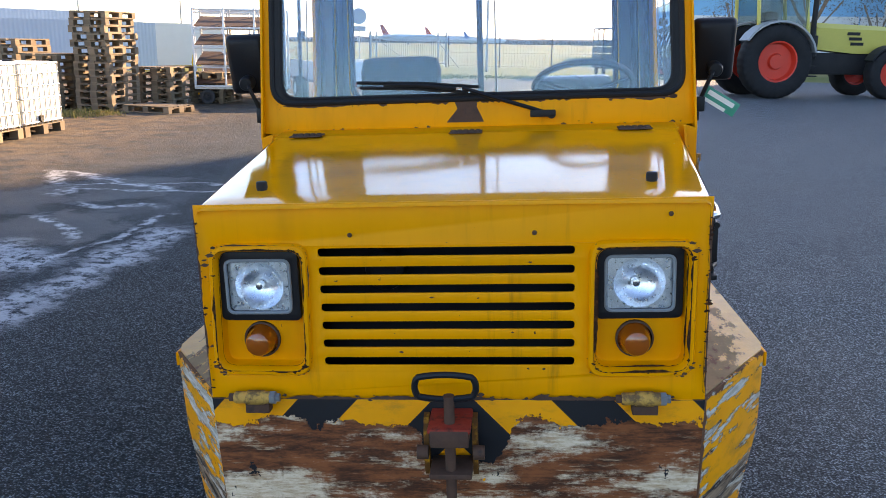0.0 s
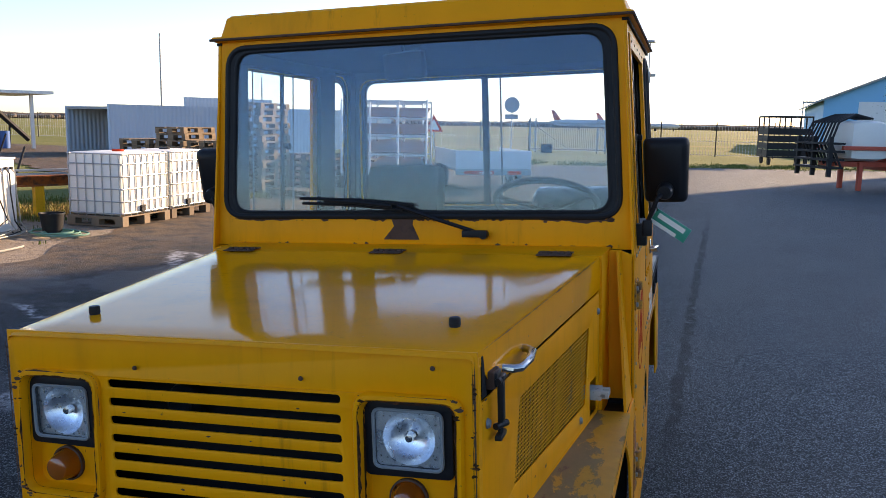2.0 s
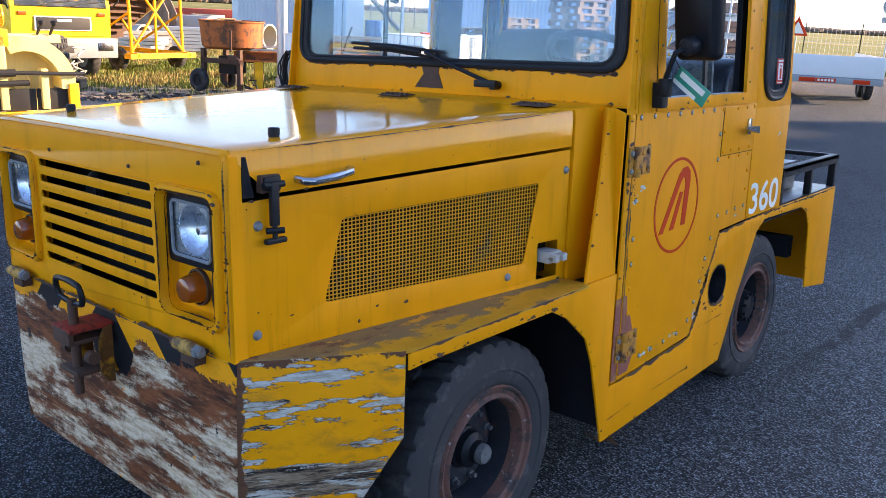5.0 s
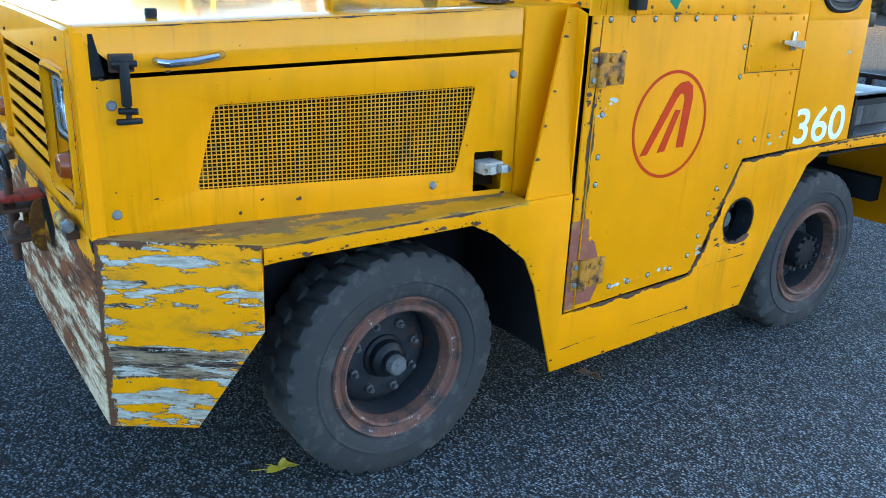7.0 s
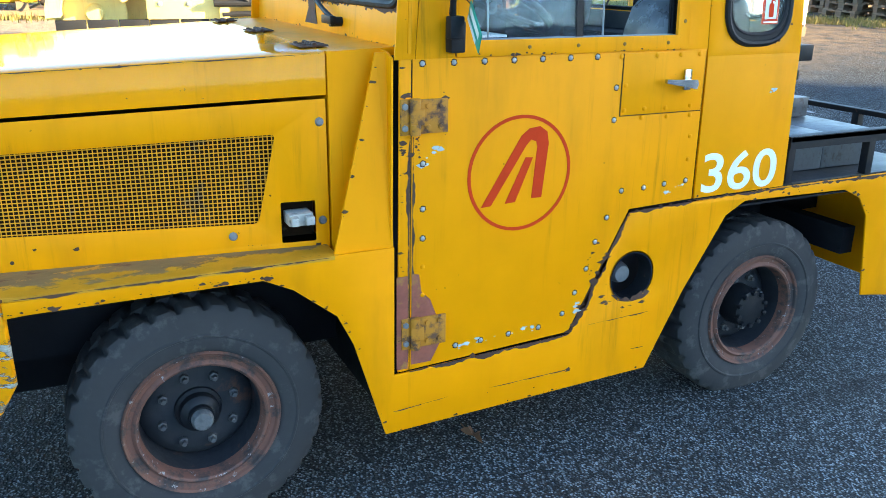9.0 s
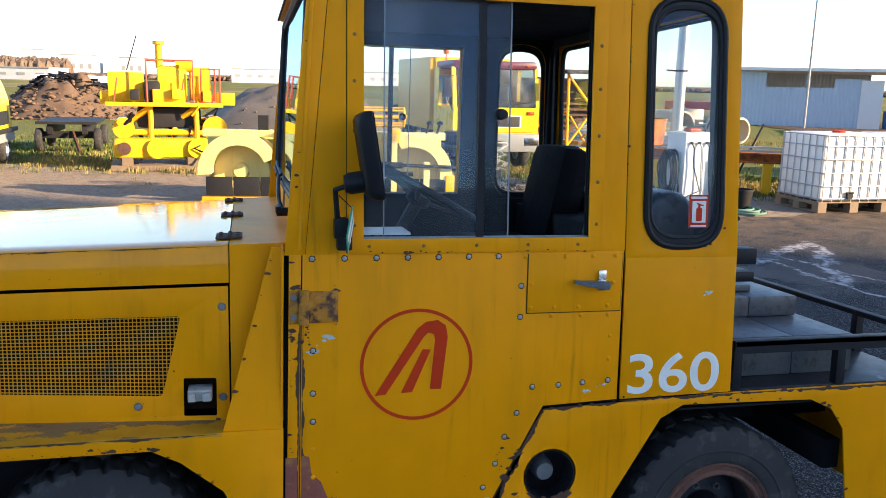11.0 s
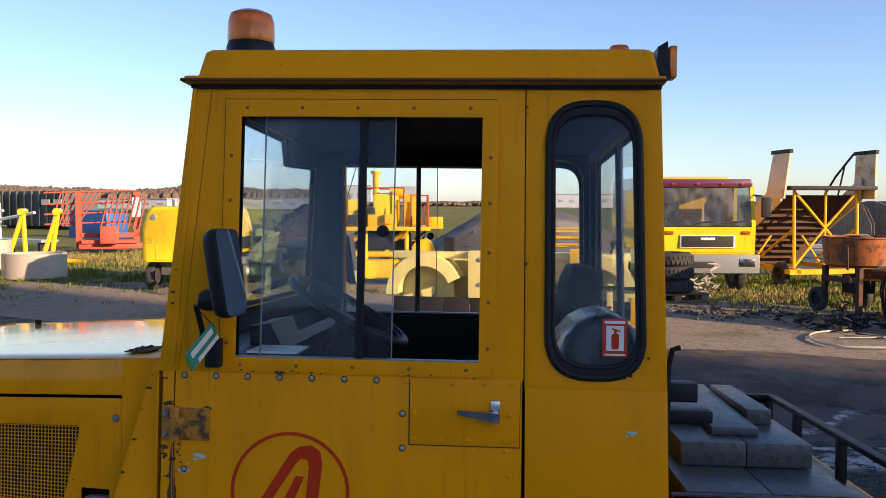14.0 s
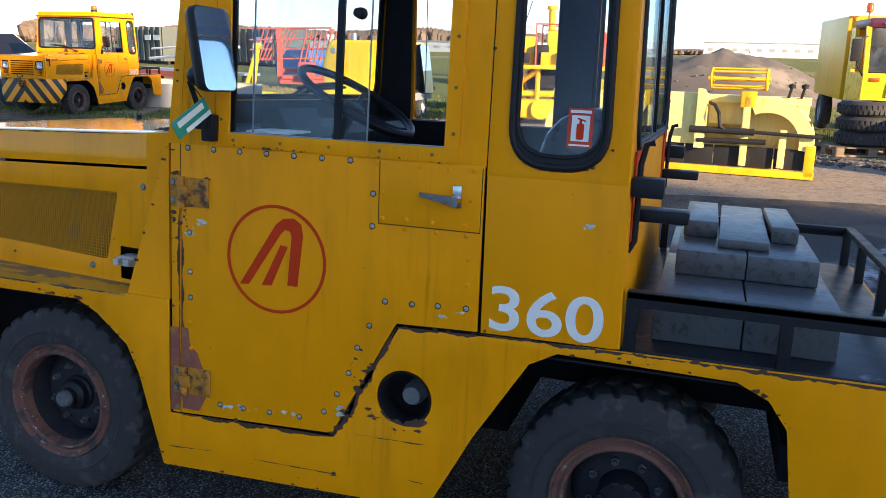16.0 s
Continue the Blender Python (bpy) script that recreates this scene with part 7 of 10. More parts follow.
simple_wheel(mx, -0.42, 0.48, 0.19, 0.13, "y", None, dark_frame)
bm = bmesh.new()
tube(bm, [(0.3, -0.55, 0.6), (0.6, -0.75, 0.62), (0.75, -0.85, 0.56)], 0.025, 6)
tube(bm, [(0.35, -0.55, 0.7), (0.4, -0.62, 1.05)], 0.02, 6)
part("draw_bar", bm, rust, mx)

# tangle of chain and hose below it
bm = bmesh.new()
for k in range(16):
    p = Vector((random.uniform(-0.5, 0.5), random.uniform(-0.5, 0.5), 0.03))
    pts = []
    for i in range(14):
        p = p + Vector((random.uniform(-0.14, 0.14), random.uniform(-0.14, 0.14), random.uniform(-0.05, 0.06)))
        p.z = min(0.42 if k > 6 else 0.1, max(0.015, p.z))
        pts.append(p.copy())
    tube(bm, pts, 0.012, 5)
solo("hose_tangle", bm, dark_frame, at(-8.72, 6.75), "tangled heap of black hoses, chain and wire", "hoses", kind="stuff")

# ---- long yellow beam on trestles ----
bt = thing("beam_trestle", at(-9.55, 9.05, 62), "rusty yellow steel beam lying on trestle legs", "beam")
bm = bmesh.new()
for z0, z1, w in ((0.52, 0.545, 0.09), (0.545, 0.665, 0.02), (0.665, 0.69, 0.09)):
    box(bm, -1.6, 2.4, -w, w, z0, z1)
part("beam", bm, orange_rust, bt)
for x in (-1.2, 0.6, 1.6):
    part("leg", boxes((x - 0.07, x + 0.07, -0.07, 0.07, 0, 0.52)), machine_yellow, bt)
bm = bmesh.new()
for i in range(9):
    y = random.uniform(-0.3, 0.3)
    box(bm, random.uniform(-1.5, -0.8), random.uniform(1.0, 2.3), y, y + 0.06, 0.69 + 0.03 * (i % 4), 0.715 + 0.03 * (i % 4))
part("scrap_bars", bm, galvanised, bt, "loose steel bars")
for p, q in (((0.0, -0.1, 0.0), (0.5, 0.2, 1.15)), ((0.2, 0.15, 0.0), (-0.3, -0.2, 0.55)), ((1.2, -0.1, 0.1), (1.5, 0.1, 1.0))):
    part("prop", cyl(bmesh.new(), p, q, 0.018, n=6), dark_frame, bt)

# ---- rack trailers ----
def rack(x, y, rz):
    t = thing("rack_trailer", at(x, y, rz), "tall tubular shelf trailer with sheet-metal shelves", "trailer", "rack trailers")
    bm = bmesh.new()
    for px in (-1.05, -0.35, 0.35, 1.05):
        for py in (-0.6, 0.6):
            tube(bm, [(px, py, 0.4), (px, py, 2.1), (px, py * 0.9, 2.2)], 0.025, 8)
        cyl(bm, (px, -0.55, 2.2), (px, 0.55, 2.2), 0.02, n=6)
    for py in (-0.6, 0.6):
        for z in (0.42, 0.85, 1.3, 1.75, 2.16):
            cyl(bm, (-1.05, py, z), (1.05, py, z), 0.02, n=6)
    part("rack_frame", bm, white_sheet, t, "white tube frame")
    for z in (0.6, 1.03, 1.48, 1.9):
        bm = bmesh.new()
        hull(bm, [(px, py, z + h + (0.12 if py > 0 else -0.12)) for px in (-1.03, 1.03) for py in (-0.58, 0.58) for h in (0, 0.012)])
        part("shelf", bm, rust, t, "slanted brown shelf")
    part("chassis", boxes((-1.1, 1.1, -0.4, 0.4, 0.34, 0.42)), galvanised, t)
    for px in (-0.8, 0.8):
        for py in (-0.5, 0.5):
            simple_wheel(t, px, py, 0.17, 0.1, "y", None, dark_frame)


rack(-6.45, 18.3, 12)
rack(-7.3, 20.6, 12)
om = thing("orange_machine", at(-7.5, 18.9), "small orange yard machine behind the pallets", "machine")
part("hull", boxes((-0.4, 0.35, -0.3, 0.3, 0.2, 0.5), bev=0.05), orange_rust, om)
for px in (-0.25, 0.22):
    simple_wheel(om, px, -0.34, 0.18, 0.1, "y", None, machine_yellow)
    simple_wheel(om, px, 0.34, 0.18, 0.1, "y", None, machine_yellow)
bm = bmesh.new()
tube(bm, [(-0.3, 0, 0.5), (-0.45, 0, 0.9), (-0.42, 0.1, 1.25)], 0.02, 6)
part("lever", bm, lemon, om)

# ---- flatbed trailer with a sign board ----
tr = thing("flatbed_trailer", at(-3.75, 18.55, 26), "grey-white flatbed trailer with tail lights and a warning board", "trailer")
part("side_board", boxes((-0.95, 0.95, -0.03, 0.0, 0.55, 1.0), bev=0.006), white_sheet, tr)
for x in (-0.95, 0.92):
    part("side_board", boxes((x, x + 0.03, 0.0, 3.3, 0.55, 1.0), bev=0.006), white_sheet, tr)
part("load_floor", boxes((-0.95, 0.95, 0, 3.3, 0.5, 0.56)), grey_metal, tr)
part("light_bar", boxes((-0.95, 0.95, -0.05, 0.02, 0.40, 0.53), bev=0.01), grey_metal, tr)
for x in (-0.75, 0.35):
    part("tail_light", boxes((x, x + 0.34, -0.065, -0.05, 0.42, 0.51), bev=0.004), red_paint, tr, "red tail light")
for x in (-0.1,):
    pl = part("plate_board", boxes((x - 0.3, x + 0.1, -0.062, -0.051, 0.425, 0.51), bev=0.003), red_paint, tr, "red plate with white bars")
    bm = bmesh.new()
    for i in range(5):
        box(bm, x - 0.27 + 0.07 * i, x - 0.225 + 0.07 * i, -0.065, -0.061, 0.445, 0.49)
    part("plate_bars", bm, white_paint, pl)
sg = part("warning_board", boxes((0.951, 0.96, 0.5, 1.9, 0.66, 1.0), bev=0.002), surf("board_orange", (0.75, 0.16, 0.05), 0.5), tr, "orange-red NO ENTRY board")
part("board_text", lettering("NO ENTRY", 0.27, lambda x, y, n: (0.9625 + n, 0.55 + x, 0.74 + y), 0.0006), white_paint, sg)
for y in (1.5, 2.2):
    for x in (-0.98, 0.98):
        simple_wheel(tr, x, y, 0.29, 0.16, "x", None, white_sheet)
part("draw_bar", boxes((-0.05, 0.05, 3.3, 4.6, 0.42, 0.5)), galvanised, tr)

# ---- farm tractor with a sprayer ----
AG = 1.15
farm_tyre = surf("black_farm_tyre", (0.017, 0.017, 0.018), 0.75, 0.0, 0.25, 4.0, 40.0, 0.3)
ft = thing("farm_tractor", pose(7.58, 25.2, 0, 0, 0, 10) @ Matrix.Scale(AG, 4), "large yellow-green farm tractor with red wheel rims", "tractor")
for y in (-0.85, 0.85):
    simple_wheel(ft, 0, y, 0.93, 0.52, "y", farm_tyre, ag_red, 0.2)
    simple_wheel(ft, 3.2, y, 0.66, 0.42, "y", farm_tyre, ag_red, 0.2)
bm = bmesh.new()
join(bm, hull(bmesh.new(), [(x, y * w, z) for y in (-1, 1) for x, w, z in ((1.3, 0.40, 1.25), (1.3, 0.42, 1.80), (1.3, 0.30, 1.93), (3.2, 0.40, 1.75), (3.2, 0.28, 1.86), (3.85, 0.36, 1.55), (3.95, 0.34, 1.15), (3.85, 0.25, 1.68), (2.4, 0.40, 1.15))]))
part("bonnet", bm, ag_green, ft, "sloping yellow-green bonnet")
part("engine", boxes((0.5, 3.7, -0.33, 0.33, 0.6, 1.16), bev=0.04), dark_frame, ft)
for y in (-0.85, 0.85):
    bend = [math.pi * (0.15 + 0.07 * i) for i in range(11)]
    part("front_mudguard", prism(bmesh.new(), [(3.2 + 0.73 * math.cos(q), y - 0.2, 0.66 + 0.73 * math.sin(q)) for q in bend] + [(3.2 + 0.69 * math.cos(q), y - 0.2, 0.66 + 0.69 * math.sin(q)) for q in bend[::-1]], (0, 0.4, 0)), dark_frame, ft, "dark front mudguard")
for y in (-1, 1):
    for i in range(3):
        part("bonnet_vent", boxes((2.15 + 0.06 * i, 2.5 + 0.06 * i, min(y * 0.395, y * 0.425), max(y * 0.395, y * 0.425), 1.62 - 0.13 * i, 1.70 - 0.13 * i)), dark_frame, ft)
    bend = [math.pi * (0.08 + 0.075 * i) for i in range(11)]
    bm = prism(bmesh.new(), [(1.03 * math.cos(q), y * 0.6, 0.93 + 1.03 * math.sin(q)) for q in bend] + [(0.98 * math.cos(q), y * 0.6, 0.93 + 0.98 * math.sin(q)) for q in bend[::-1]], (0, y * 0.52, 0))
    part("mudguard", bm, grey_metal, ft, "grey rear mudguard")
for p, q in (((-0.4, -0.7, 1.3), (-0.5, -0.65, 2.85)), ((-0.4, 0.7, 1.3), (-0.5, 0.65, 2.85)), ((1.0, -0.6, 1.3), (0.8, -0.6, 2.85)), ((1.0, 0.6, 1.3), (0.8, 0.6, 2.85))):
    bm = bmesh.new()
    cyl(bm, p, q, 0.05, n=8)
    part("cab_post", bm, ag_green, ft)
part("cab_roof", boxes((-0.65, 1.0, -0.78, 0.78, 2.83, 3.02), bev=0.06), ag_green, ft)
part("cab_body", boxes((-0.3, 0.95, -0.6, 0.6, 1.1, 1.5), bev=0.05), dark_frame, ft)
part("operator_seat", boxes((-0.1, 0.3, -0.25, 0.25, 1.5, 2.2), bev=0.08), dark_frame, ft)
for y in (-0.68, 0.68):
    part("cab_pane", boxes((-0.42, 0.85, y - 0.005, y + 0.005, 1.5, 2.83)), car_glass, ft).visible_shadow = False
bm = bmesh.new()
cyl(bm, (1.15, -0.5, 1.0), (1.15, -0.5, 1.6), 0.14, n=14)
cyl(bm, (1.15, -0.5, 1.6), (1.15, -0.5, 2.9), 0.07, n=12)
part("exhaust", bm, dark_frame, ft, "black exhaust stack")
for i in range(3):
    part("cab_step", boxes((0.85, 1.25, -0.75, -0.45, 0.55 + 0.25 * i, 0.58 + 0.25 * i)), dark_frame, ft)
sp = thing("field_sprayer", pose(5.3, 24.4, 0, 0, 0, 20) @ Matrix.Scale(1.1, 4), "mounted field sprayer with a white tank on a red frame", "sprayer")
bm = bmesh.new()
box(bm, -0.5, 0.55, -0.75, 0.75, 0.75, 1.75, 0.25)
part("tank", bm, ibc_plastic, sp, "white plastic tank")
part("frame", boxes((-0.7, 0.8, -0.8, -0.68, 1.02, 1.12), (-0.7, 0.8, 0.68, 0.8, 1.02, 1.12), (0.7, 0.82, -0.8, 0.8, 0.5, 1.2), (-0.7, 0.9, -0.4, 0.4, 0.6, 0.72), bev=0.01), red_machine, sp, "red frame")
for i in range(9):
    y = -0.8 + 0.2 * i
    bm = bmesh.new()
    tube(bm, [(-0.75, y, 0.6 + 0.05 * (i % 3)), (-1.0, y * 0.9, 1.2), (-0.8, y * 0.8, 1.7), (-0.3, y * 0.6, 1.9), (0.2, y * 0.5, 1.8)], 0.03, 6)
    part("spray_hose", bm, dark_frame, sp)
for z in (0.55, 0.75, 0.95, 1.15):
    part("spray_boom", boxes((-1.15, -0.7, -0.85, 0.85, z, z + 0.05)), dark_frame, sp, "folded dark spray boom")
for y in (-0.8, 0, 0.8):
    part("boom_post", boxes((-1.1, -1.0, y - 0.04, y + 0.04, 0.35, 1.35)), dark_frame, sp)
for y in (-0.5, 0.4):
    part("stand", boxes((-0.1, 0.0, y, y + 0.1, 0, 0.7)), red_machine, sp)

# ---- cage trailer, hangar, fence, lamp, signs ----
ct = thing("cage_trailer", at(5.1, 41.0, 6), "dark slatted cage trailer on small wheels", "trailer")
bm = bmesh.new()
for x in (-0.95, 0, 0.95):
    for y in (-1.2, 0, 1.2):
        box(bm, x - 0.03, x + 0.03, y - 0.03, y + 0.03, 0.35, 2.25)
for z in (0.35, 2.2):
    for y in (-1.2, 1.2):
        box(bm, -0.95, 0.95, y - 0.03, y + 0.03, z, z + 0.06)
    for x in (-0.95, 0.95):
        box(bm, x - 0.03, x + 0.03, -1.2, 1.2, z, z + 0.06)
part("cage_frame", bm, dark_frame, ct)
for i in range(4):
    part("side_slat", boxes((-0.95, 0.95, -1.225, -1.2, 0.42 + 0.33 * i, 0.70 + 0.33 * i)), dark_frame, ct)
    part("side_slat", boxes((-0.975, -0.95, -1.2, 1.2, 0.42 + 0.33 * i, 0.70 + 0.33 * i)), dark_frame, ct)
part("top_sheet", boxes((-0.95, 0.95, -1.2, 1.2, 2.26, 2.28)), white_sheet, ct)
for x in (-0.8, 0.8):
    for y in (-0.9, 0.9):
        simple_wheel(ct, x, y, 0.2, 0.12, "x", None, dark_frame)

hg = thing("hangar", at(11.3, 74.5, -4), "light blue gabled hangar with white sliding doors", "building")
bm = bmesh.new()
prism(bm, [(0, 0, 0), (34, 0, 0), (34, 0, 4.1), (17, 0, 11.0), (0, 0, 4.1)], (0, 30, 0))
part("wall", bm, light_blue, hg)
bm = bmesh.new()
for s, x0 in ((1, 0), (-1, 34)):
    hull(bm, [p for y in (-0.5, 30.5) for p in ((x0 - s * 0.6, y, 3.88), (x0 + s * 17, y, 11.05), (x0 - s * 0.6, y, 4.05), (x0 + s * 17, y, 11.25))])
part("roof", bm, grey_metal, hg)
for i in range(6):
    part("sliding_door", boxes((2.6 + 5 * i, 7.5 + 5 * i, -0.12 - 0.1 * (i % 2), -0.03 - 0.1 * (i % 2), 0.1, 4.0)), white_sheet, hg, "white sliding door")
part("lean_to", boxes((-1.6, 0.0, 1.0, 1.2, 3.9, 4.05), (-1.6, -1.5, 1.0, 1.1, 0, 3.9)), grey_metal, hg)


def fence_run(x0, y0, x1, y1, n, h, name, label, bars=0):
    t = thing(name, Matrix(), label, "fence")
    for i in range(n + 1):
        x, y = x0 + (x1 - x0) * i / n, y0 + (y1 - y0) * i / n
        bm = bmesh.new()
        cyl(bm, (x, y, -0.03), (x, y, h + 0.25), 0.035, n=6)
        part("post", bm, dark_frame, t)
    bm = bmesh.new()
    for z in (0.08, h * 0.5, h):
        cyl(bm, (x0, y0, z), (x1, y1, z), 0.012, n=4)
    for i in range(bars):
        x, y = x0 + (x1 - x0) * i / bars, y0 + (y1 - y0) * i / bars
        cyl(bm, (x, y, 0.05), (x, y, h), 0.008, n=3, caps=False)
    part("wire", bm, galvanised, t)


fence_run(-4.0, 50.6, 40, 46.5, 14, 1.75, "wire_fence", "low wire fence on dark posts along the airfield", 260)
fence_run(-60, 56, -8.8, 50, 16, 1.75, "wire_fence", "low wire fence on dark posts along the airfield", 200)
gt = thing("sliding_gate", at(-8.7, 49.8, 8.6), "grey barred sliding gate", "gate")
bm = bmesh.new()
for z in (0.15, 1.75):
    box(bm, 0, 4.6, -0.03, 0.03, z, z + 0.07)
tube(bm, [(0.5, 0, 1.5), (2.4, 0, 0.2)], 0.025, 6)
tube(bm, [(4.1, -0.2, 1.5), (5.3, -1.2, 0)], 0.03, 6)
part("gate_frame", bm, grey_metal, gt)
for i in range(40):
    part("gate_bar", boxes((0.03 + 0.115 * i, 0.055 + 0.115 * i, -0.012, 0.012, 0.2, 1.76)), grey_metal, gt)
for x in (0.0, 0.35, 4.1, 4.6):
    part("gate_post", boxes((x - 0.05, x + 0.05, -0.06, 0.06, -0.03, 2.1)), grey_metal, gt)
part("gate_motor", boxes((0.7, 1.4, -0.5, -0.2, -0.03, 0.5), bev=0.03), dark_frame, gt)

lp = thing("street_lamp", at(-1.4, 43.2), "slim grey lamp post with a flat head and camera", "street lamp")
bm = bmesh.new()
cyl(bm, (0, 0, -0.03), (0, 0, 4.4), 0.07, 0.055, 10)
cyl(bm, (0, 0, 4.4), (0, 0, 5.9), 0.04, 0.035, 8)
part("post", bm, grey_metal, lp)
bm = bmesh.new()
lathe(bm, [(0, 5.9), (0.3, 5.92), (0.26, 6.02), (0, 6.06)], None, 16)
part("lamp_head", bm, grey_metal, lp)
part("camera_box", boxes((0.05, 0.35, -0.08, 0.08, 4.2, 4.35), (-0.1, 0.1, -0.1, 0.1, 3.9, 4.45), bev=0.02), grey_metal, lp)
rs = thing("round_sign", at(-6.0, 31.3), "round road sign seen from its grey back", "road sign")
bm = bmesh.new()
cyl(bm, (0, 0, -0.03), (0, 0, 2.7), 0.03, n=8)
part("post", bm, galvanised, rs)
bm = bmesh.new()
lathe(bm, [(0, 0.01), (0.3, 0.01), (0.31, 0.0), (0.3, -0.01), (0, -0.01)], pose(0, -0.04, 2.42, 90), 28)
part("disc", bm, grey_metal, rs)
part("sub_panel", boxes((-0.27, 0.27, -0.05, -0.035, 1.85, 2.05)), grey_metal, rs)
ws_ = thing("warning_sign", at(-11.0, 37.0, 15), "triangular red and white warning sign on a post", "road sign")
bm = bmesh.new()
cyl(bm, (0, 0, -0.03), (0, 0, 2.1), 0.03, n=8)
part("post", bm, galvanised, ws_)
part("red_triangle", plate(rounded([(-0.45, 1.25), (0.45, 1.25), (0, 2.05)], 0.05), (), 0.01, lambda u, v, n: (u, -0.04 - n, v)), red_paint, ws_)
part("white_triangle", plate([(-0.28, 1.34), (0.28, 1.34), (0, 1.84)], (), 0.004, lambda u, v, n: (u, -0.052 - n, v)), white_paint, ws_)

# ---- sheds across the yard ----
# sheds stand square to the yard's far edge; their long wall faces the yard
s1 = thing("storage_shed", at(-27.2, 31.2, 59), "long blue-grey sheet-clad shed wall", "building")
part("long_wall", boxes((0, 5.9, 0, 0.2, 0, 2.15)), shed_clad, s1)
part("high_wall", boxes((5.9, 11.0, 0, 0.2, 0, 2.75)), shed_clad, s1)
part("end_wall", boxes((11.0, 19.5, 0, 0.2, 0, 2.3)), white_sheet, s1, "white sheet-metal end wall")
part("back_wall", boxes((0, 11.0, -5.2, -5.0, 0, 2.2)), shed_clad, s1)
part("roof", boxes((0, 11.0, -5.0, 0.0, 2.0, 2.1)), grey_metal, s1)
for x, y, h in ((-28.9, 41.0, 6.5), (-32.7, 27.6, 6.2), (-24.0, 44.0, 4.2), (-19.0, 46.0, 4.0)):
    ms = thing("slim_mast", at(x, y), "slim grey metal mast standing by the sheds", "mast", "masts by the sheds")
    part("pole", cyl(bmesh.new(), (0, 0, -0.03), (0, 0, h), 0.06, 0.04, 8), grey_metal, ms)
s2 = thing("open_shed", at(-37.0, 24.6, 57.5), "blue-grey shed with an open bay under a flat white roof", "building")
part("side_wall", boxes((1.7, 3.0, -0.1, 0.1, 0, 2.7)), shed_clad, s2)
part("front_wall", boxes((3.0, 7.4, -0.1, 0.1, 0, 1.95)), shed_clad, s2)
part("door_panel", boxes((7.4, 8.4, -0.16, 0.04, 0, 2.35)), white_sheet, s2, "white sheet door")
part("upper_panel", boxes((6.2, 7.4, -0.1, 0.1, 1.95, 2.4)), shed_clad, s2)
part("back_wall", boxes((1.7, 8.6, 6.0, 6.2, 0, 2.9)), shed_clad, s2)
part("end_wall", boxes((1.7, 1.9, 0.1, 6.0, 0, 2.7)), shed_clad, s2)
part("roof", boxes((1.4, 11.5, -0.6, 6.5, 2.75, 2.9)), white_sheet, s2, "flat white roof edge")
for x in (5.0, 10.6):
    part("roof_post", boxes((x - 0.08, x + 0.08, 0, 0.16, 0, 2.75)), white_sheet, s2)
for x in (8.9, 9.35):
    bm = bmesh.new()
    lathe(bm, [(0, 0), (0.28, 0), (0.29, 0.88), (0, 0.88)], at(-37.0, 24.6, 57.5) @ at(x, 0.6), 18)
    solo("plastic_drum", bm, blue_plastic, Matrix(), "blue plastic drum standing by the shed", "drum", "blue drums")
cvb = thing("belt_conveyor", at(-37.0, 24.6, 57.5) @ at(9.6, 1.6), "dark belt conveyor standing at a slant", "conveyor")
bm = bmesh.new()
tube(bm, [(1.2, 0, 0.4), (-0.6, 0, 2.2)], 0.14, 6)
cyl(bm, (0.3, 0.2, 0), (0.3, 0, 1.2), 0.05, n=6)
part("frame", bm, dark_frame, cvb)

# ---- truck, tyres, stair unit ----
tk = thing("truck", at(-13.05, 6.0, 3) @ Matrix.Diagonal((0.93, 0.83, 0.93, 1)), "yellow cab-over truck with a box body, parked nose on", "truck")
bm = bmesh.new()
hull(bm, [(x, y, z) for y in (-1.08, 1.08) for x, z in ((0.0, 0.62), (0.05, 1.35), (-1.5, 1.35), (-1.5, 0.62))])
part("cab_body", bm, lemon, tk)
part("cab_rear_wall", boxes((-1.5, -1.44, -1.08, 1.08, 1.35, 2.18)), machine_yellow, tk)
for y in (-1.04, 1.04):
    bm = bmesh.new()
    hull(bm, [(x, y + d, z) for d in (-0.045, 0.04) for x, z in ((0.05, 1.35), (-0.05, 1.35), (-0.12, 2.18), (-0.22, 2.18))])
    part("screen_pillar", bm, lemon, tk)
    part("door_pillar", boxes((-1.44, -1.12, y - 0.04, y + 0.04, 1.35, 2.18)), lemon, tk)
bm = bmesh.new()
box(bm, -1.45, -0.08, -1.06, 1.06, 2.15, 2.32, 0.07)
part("cab_roof", bm, surf("dark_red_roof", (0.10, 0.02, 0.045), 0.4), tk, "dark red cab roof")
for y in (-0.75, -0.2, 0.35, 0.8):
    part("marker_light", boxes((-0.12, -0.06, y - 0.04, y + 0.04, 2.2, 2.24), bev=0.01), amber, tk)
part("dashboard", boxes((-0.42, 0.02, -0.99, 0.99, 1.352, 1.47), bev=0.03), dark_frame, tk, "dark dashboard")
for y in (-0.55, 0.55):
    part("cab_seat", boxes((-1.2, -1.05, y - 0.24, y + 0.24, 1.355, 1.85), bev=0.05), dark_frame, tk, "dark cab seat")
bm = bmesh.new()
tube(bm, [(-0.45 + 0.06 * math.sin(a), -0.55 + 0.2 * math.cos(a), 1.58 + 0.12 * math.sin(a)) for a in [2 * math.pi * i / 20 for i in range(20)]], 0.018, 6, True)
part("steering_wheel", bm, dark_frame, tk)
part("windscreen", prism(bmesh.new(), [(0.045, -0.99, 1.37), (0.045, 0.99, 1.37), (-0.125, 0.99, 2.14), (-0.125, -0.99, 2.14)], (0.008, 0, 0.003)), car_glass, tk, "slanted windscreen").visible_shadow = False
bm = bmesh.new()
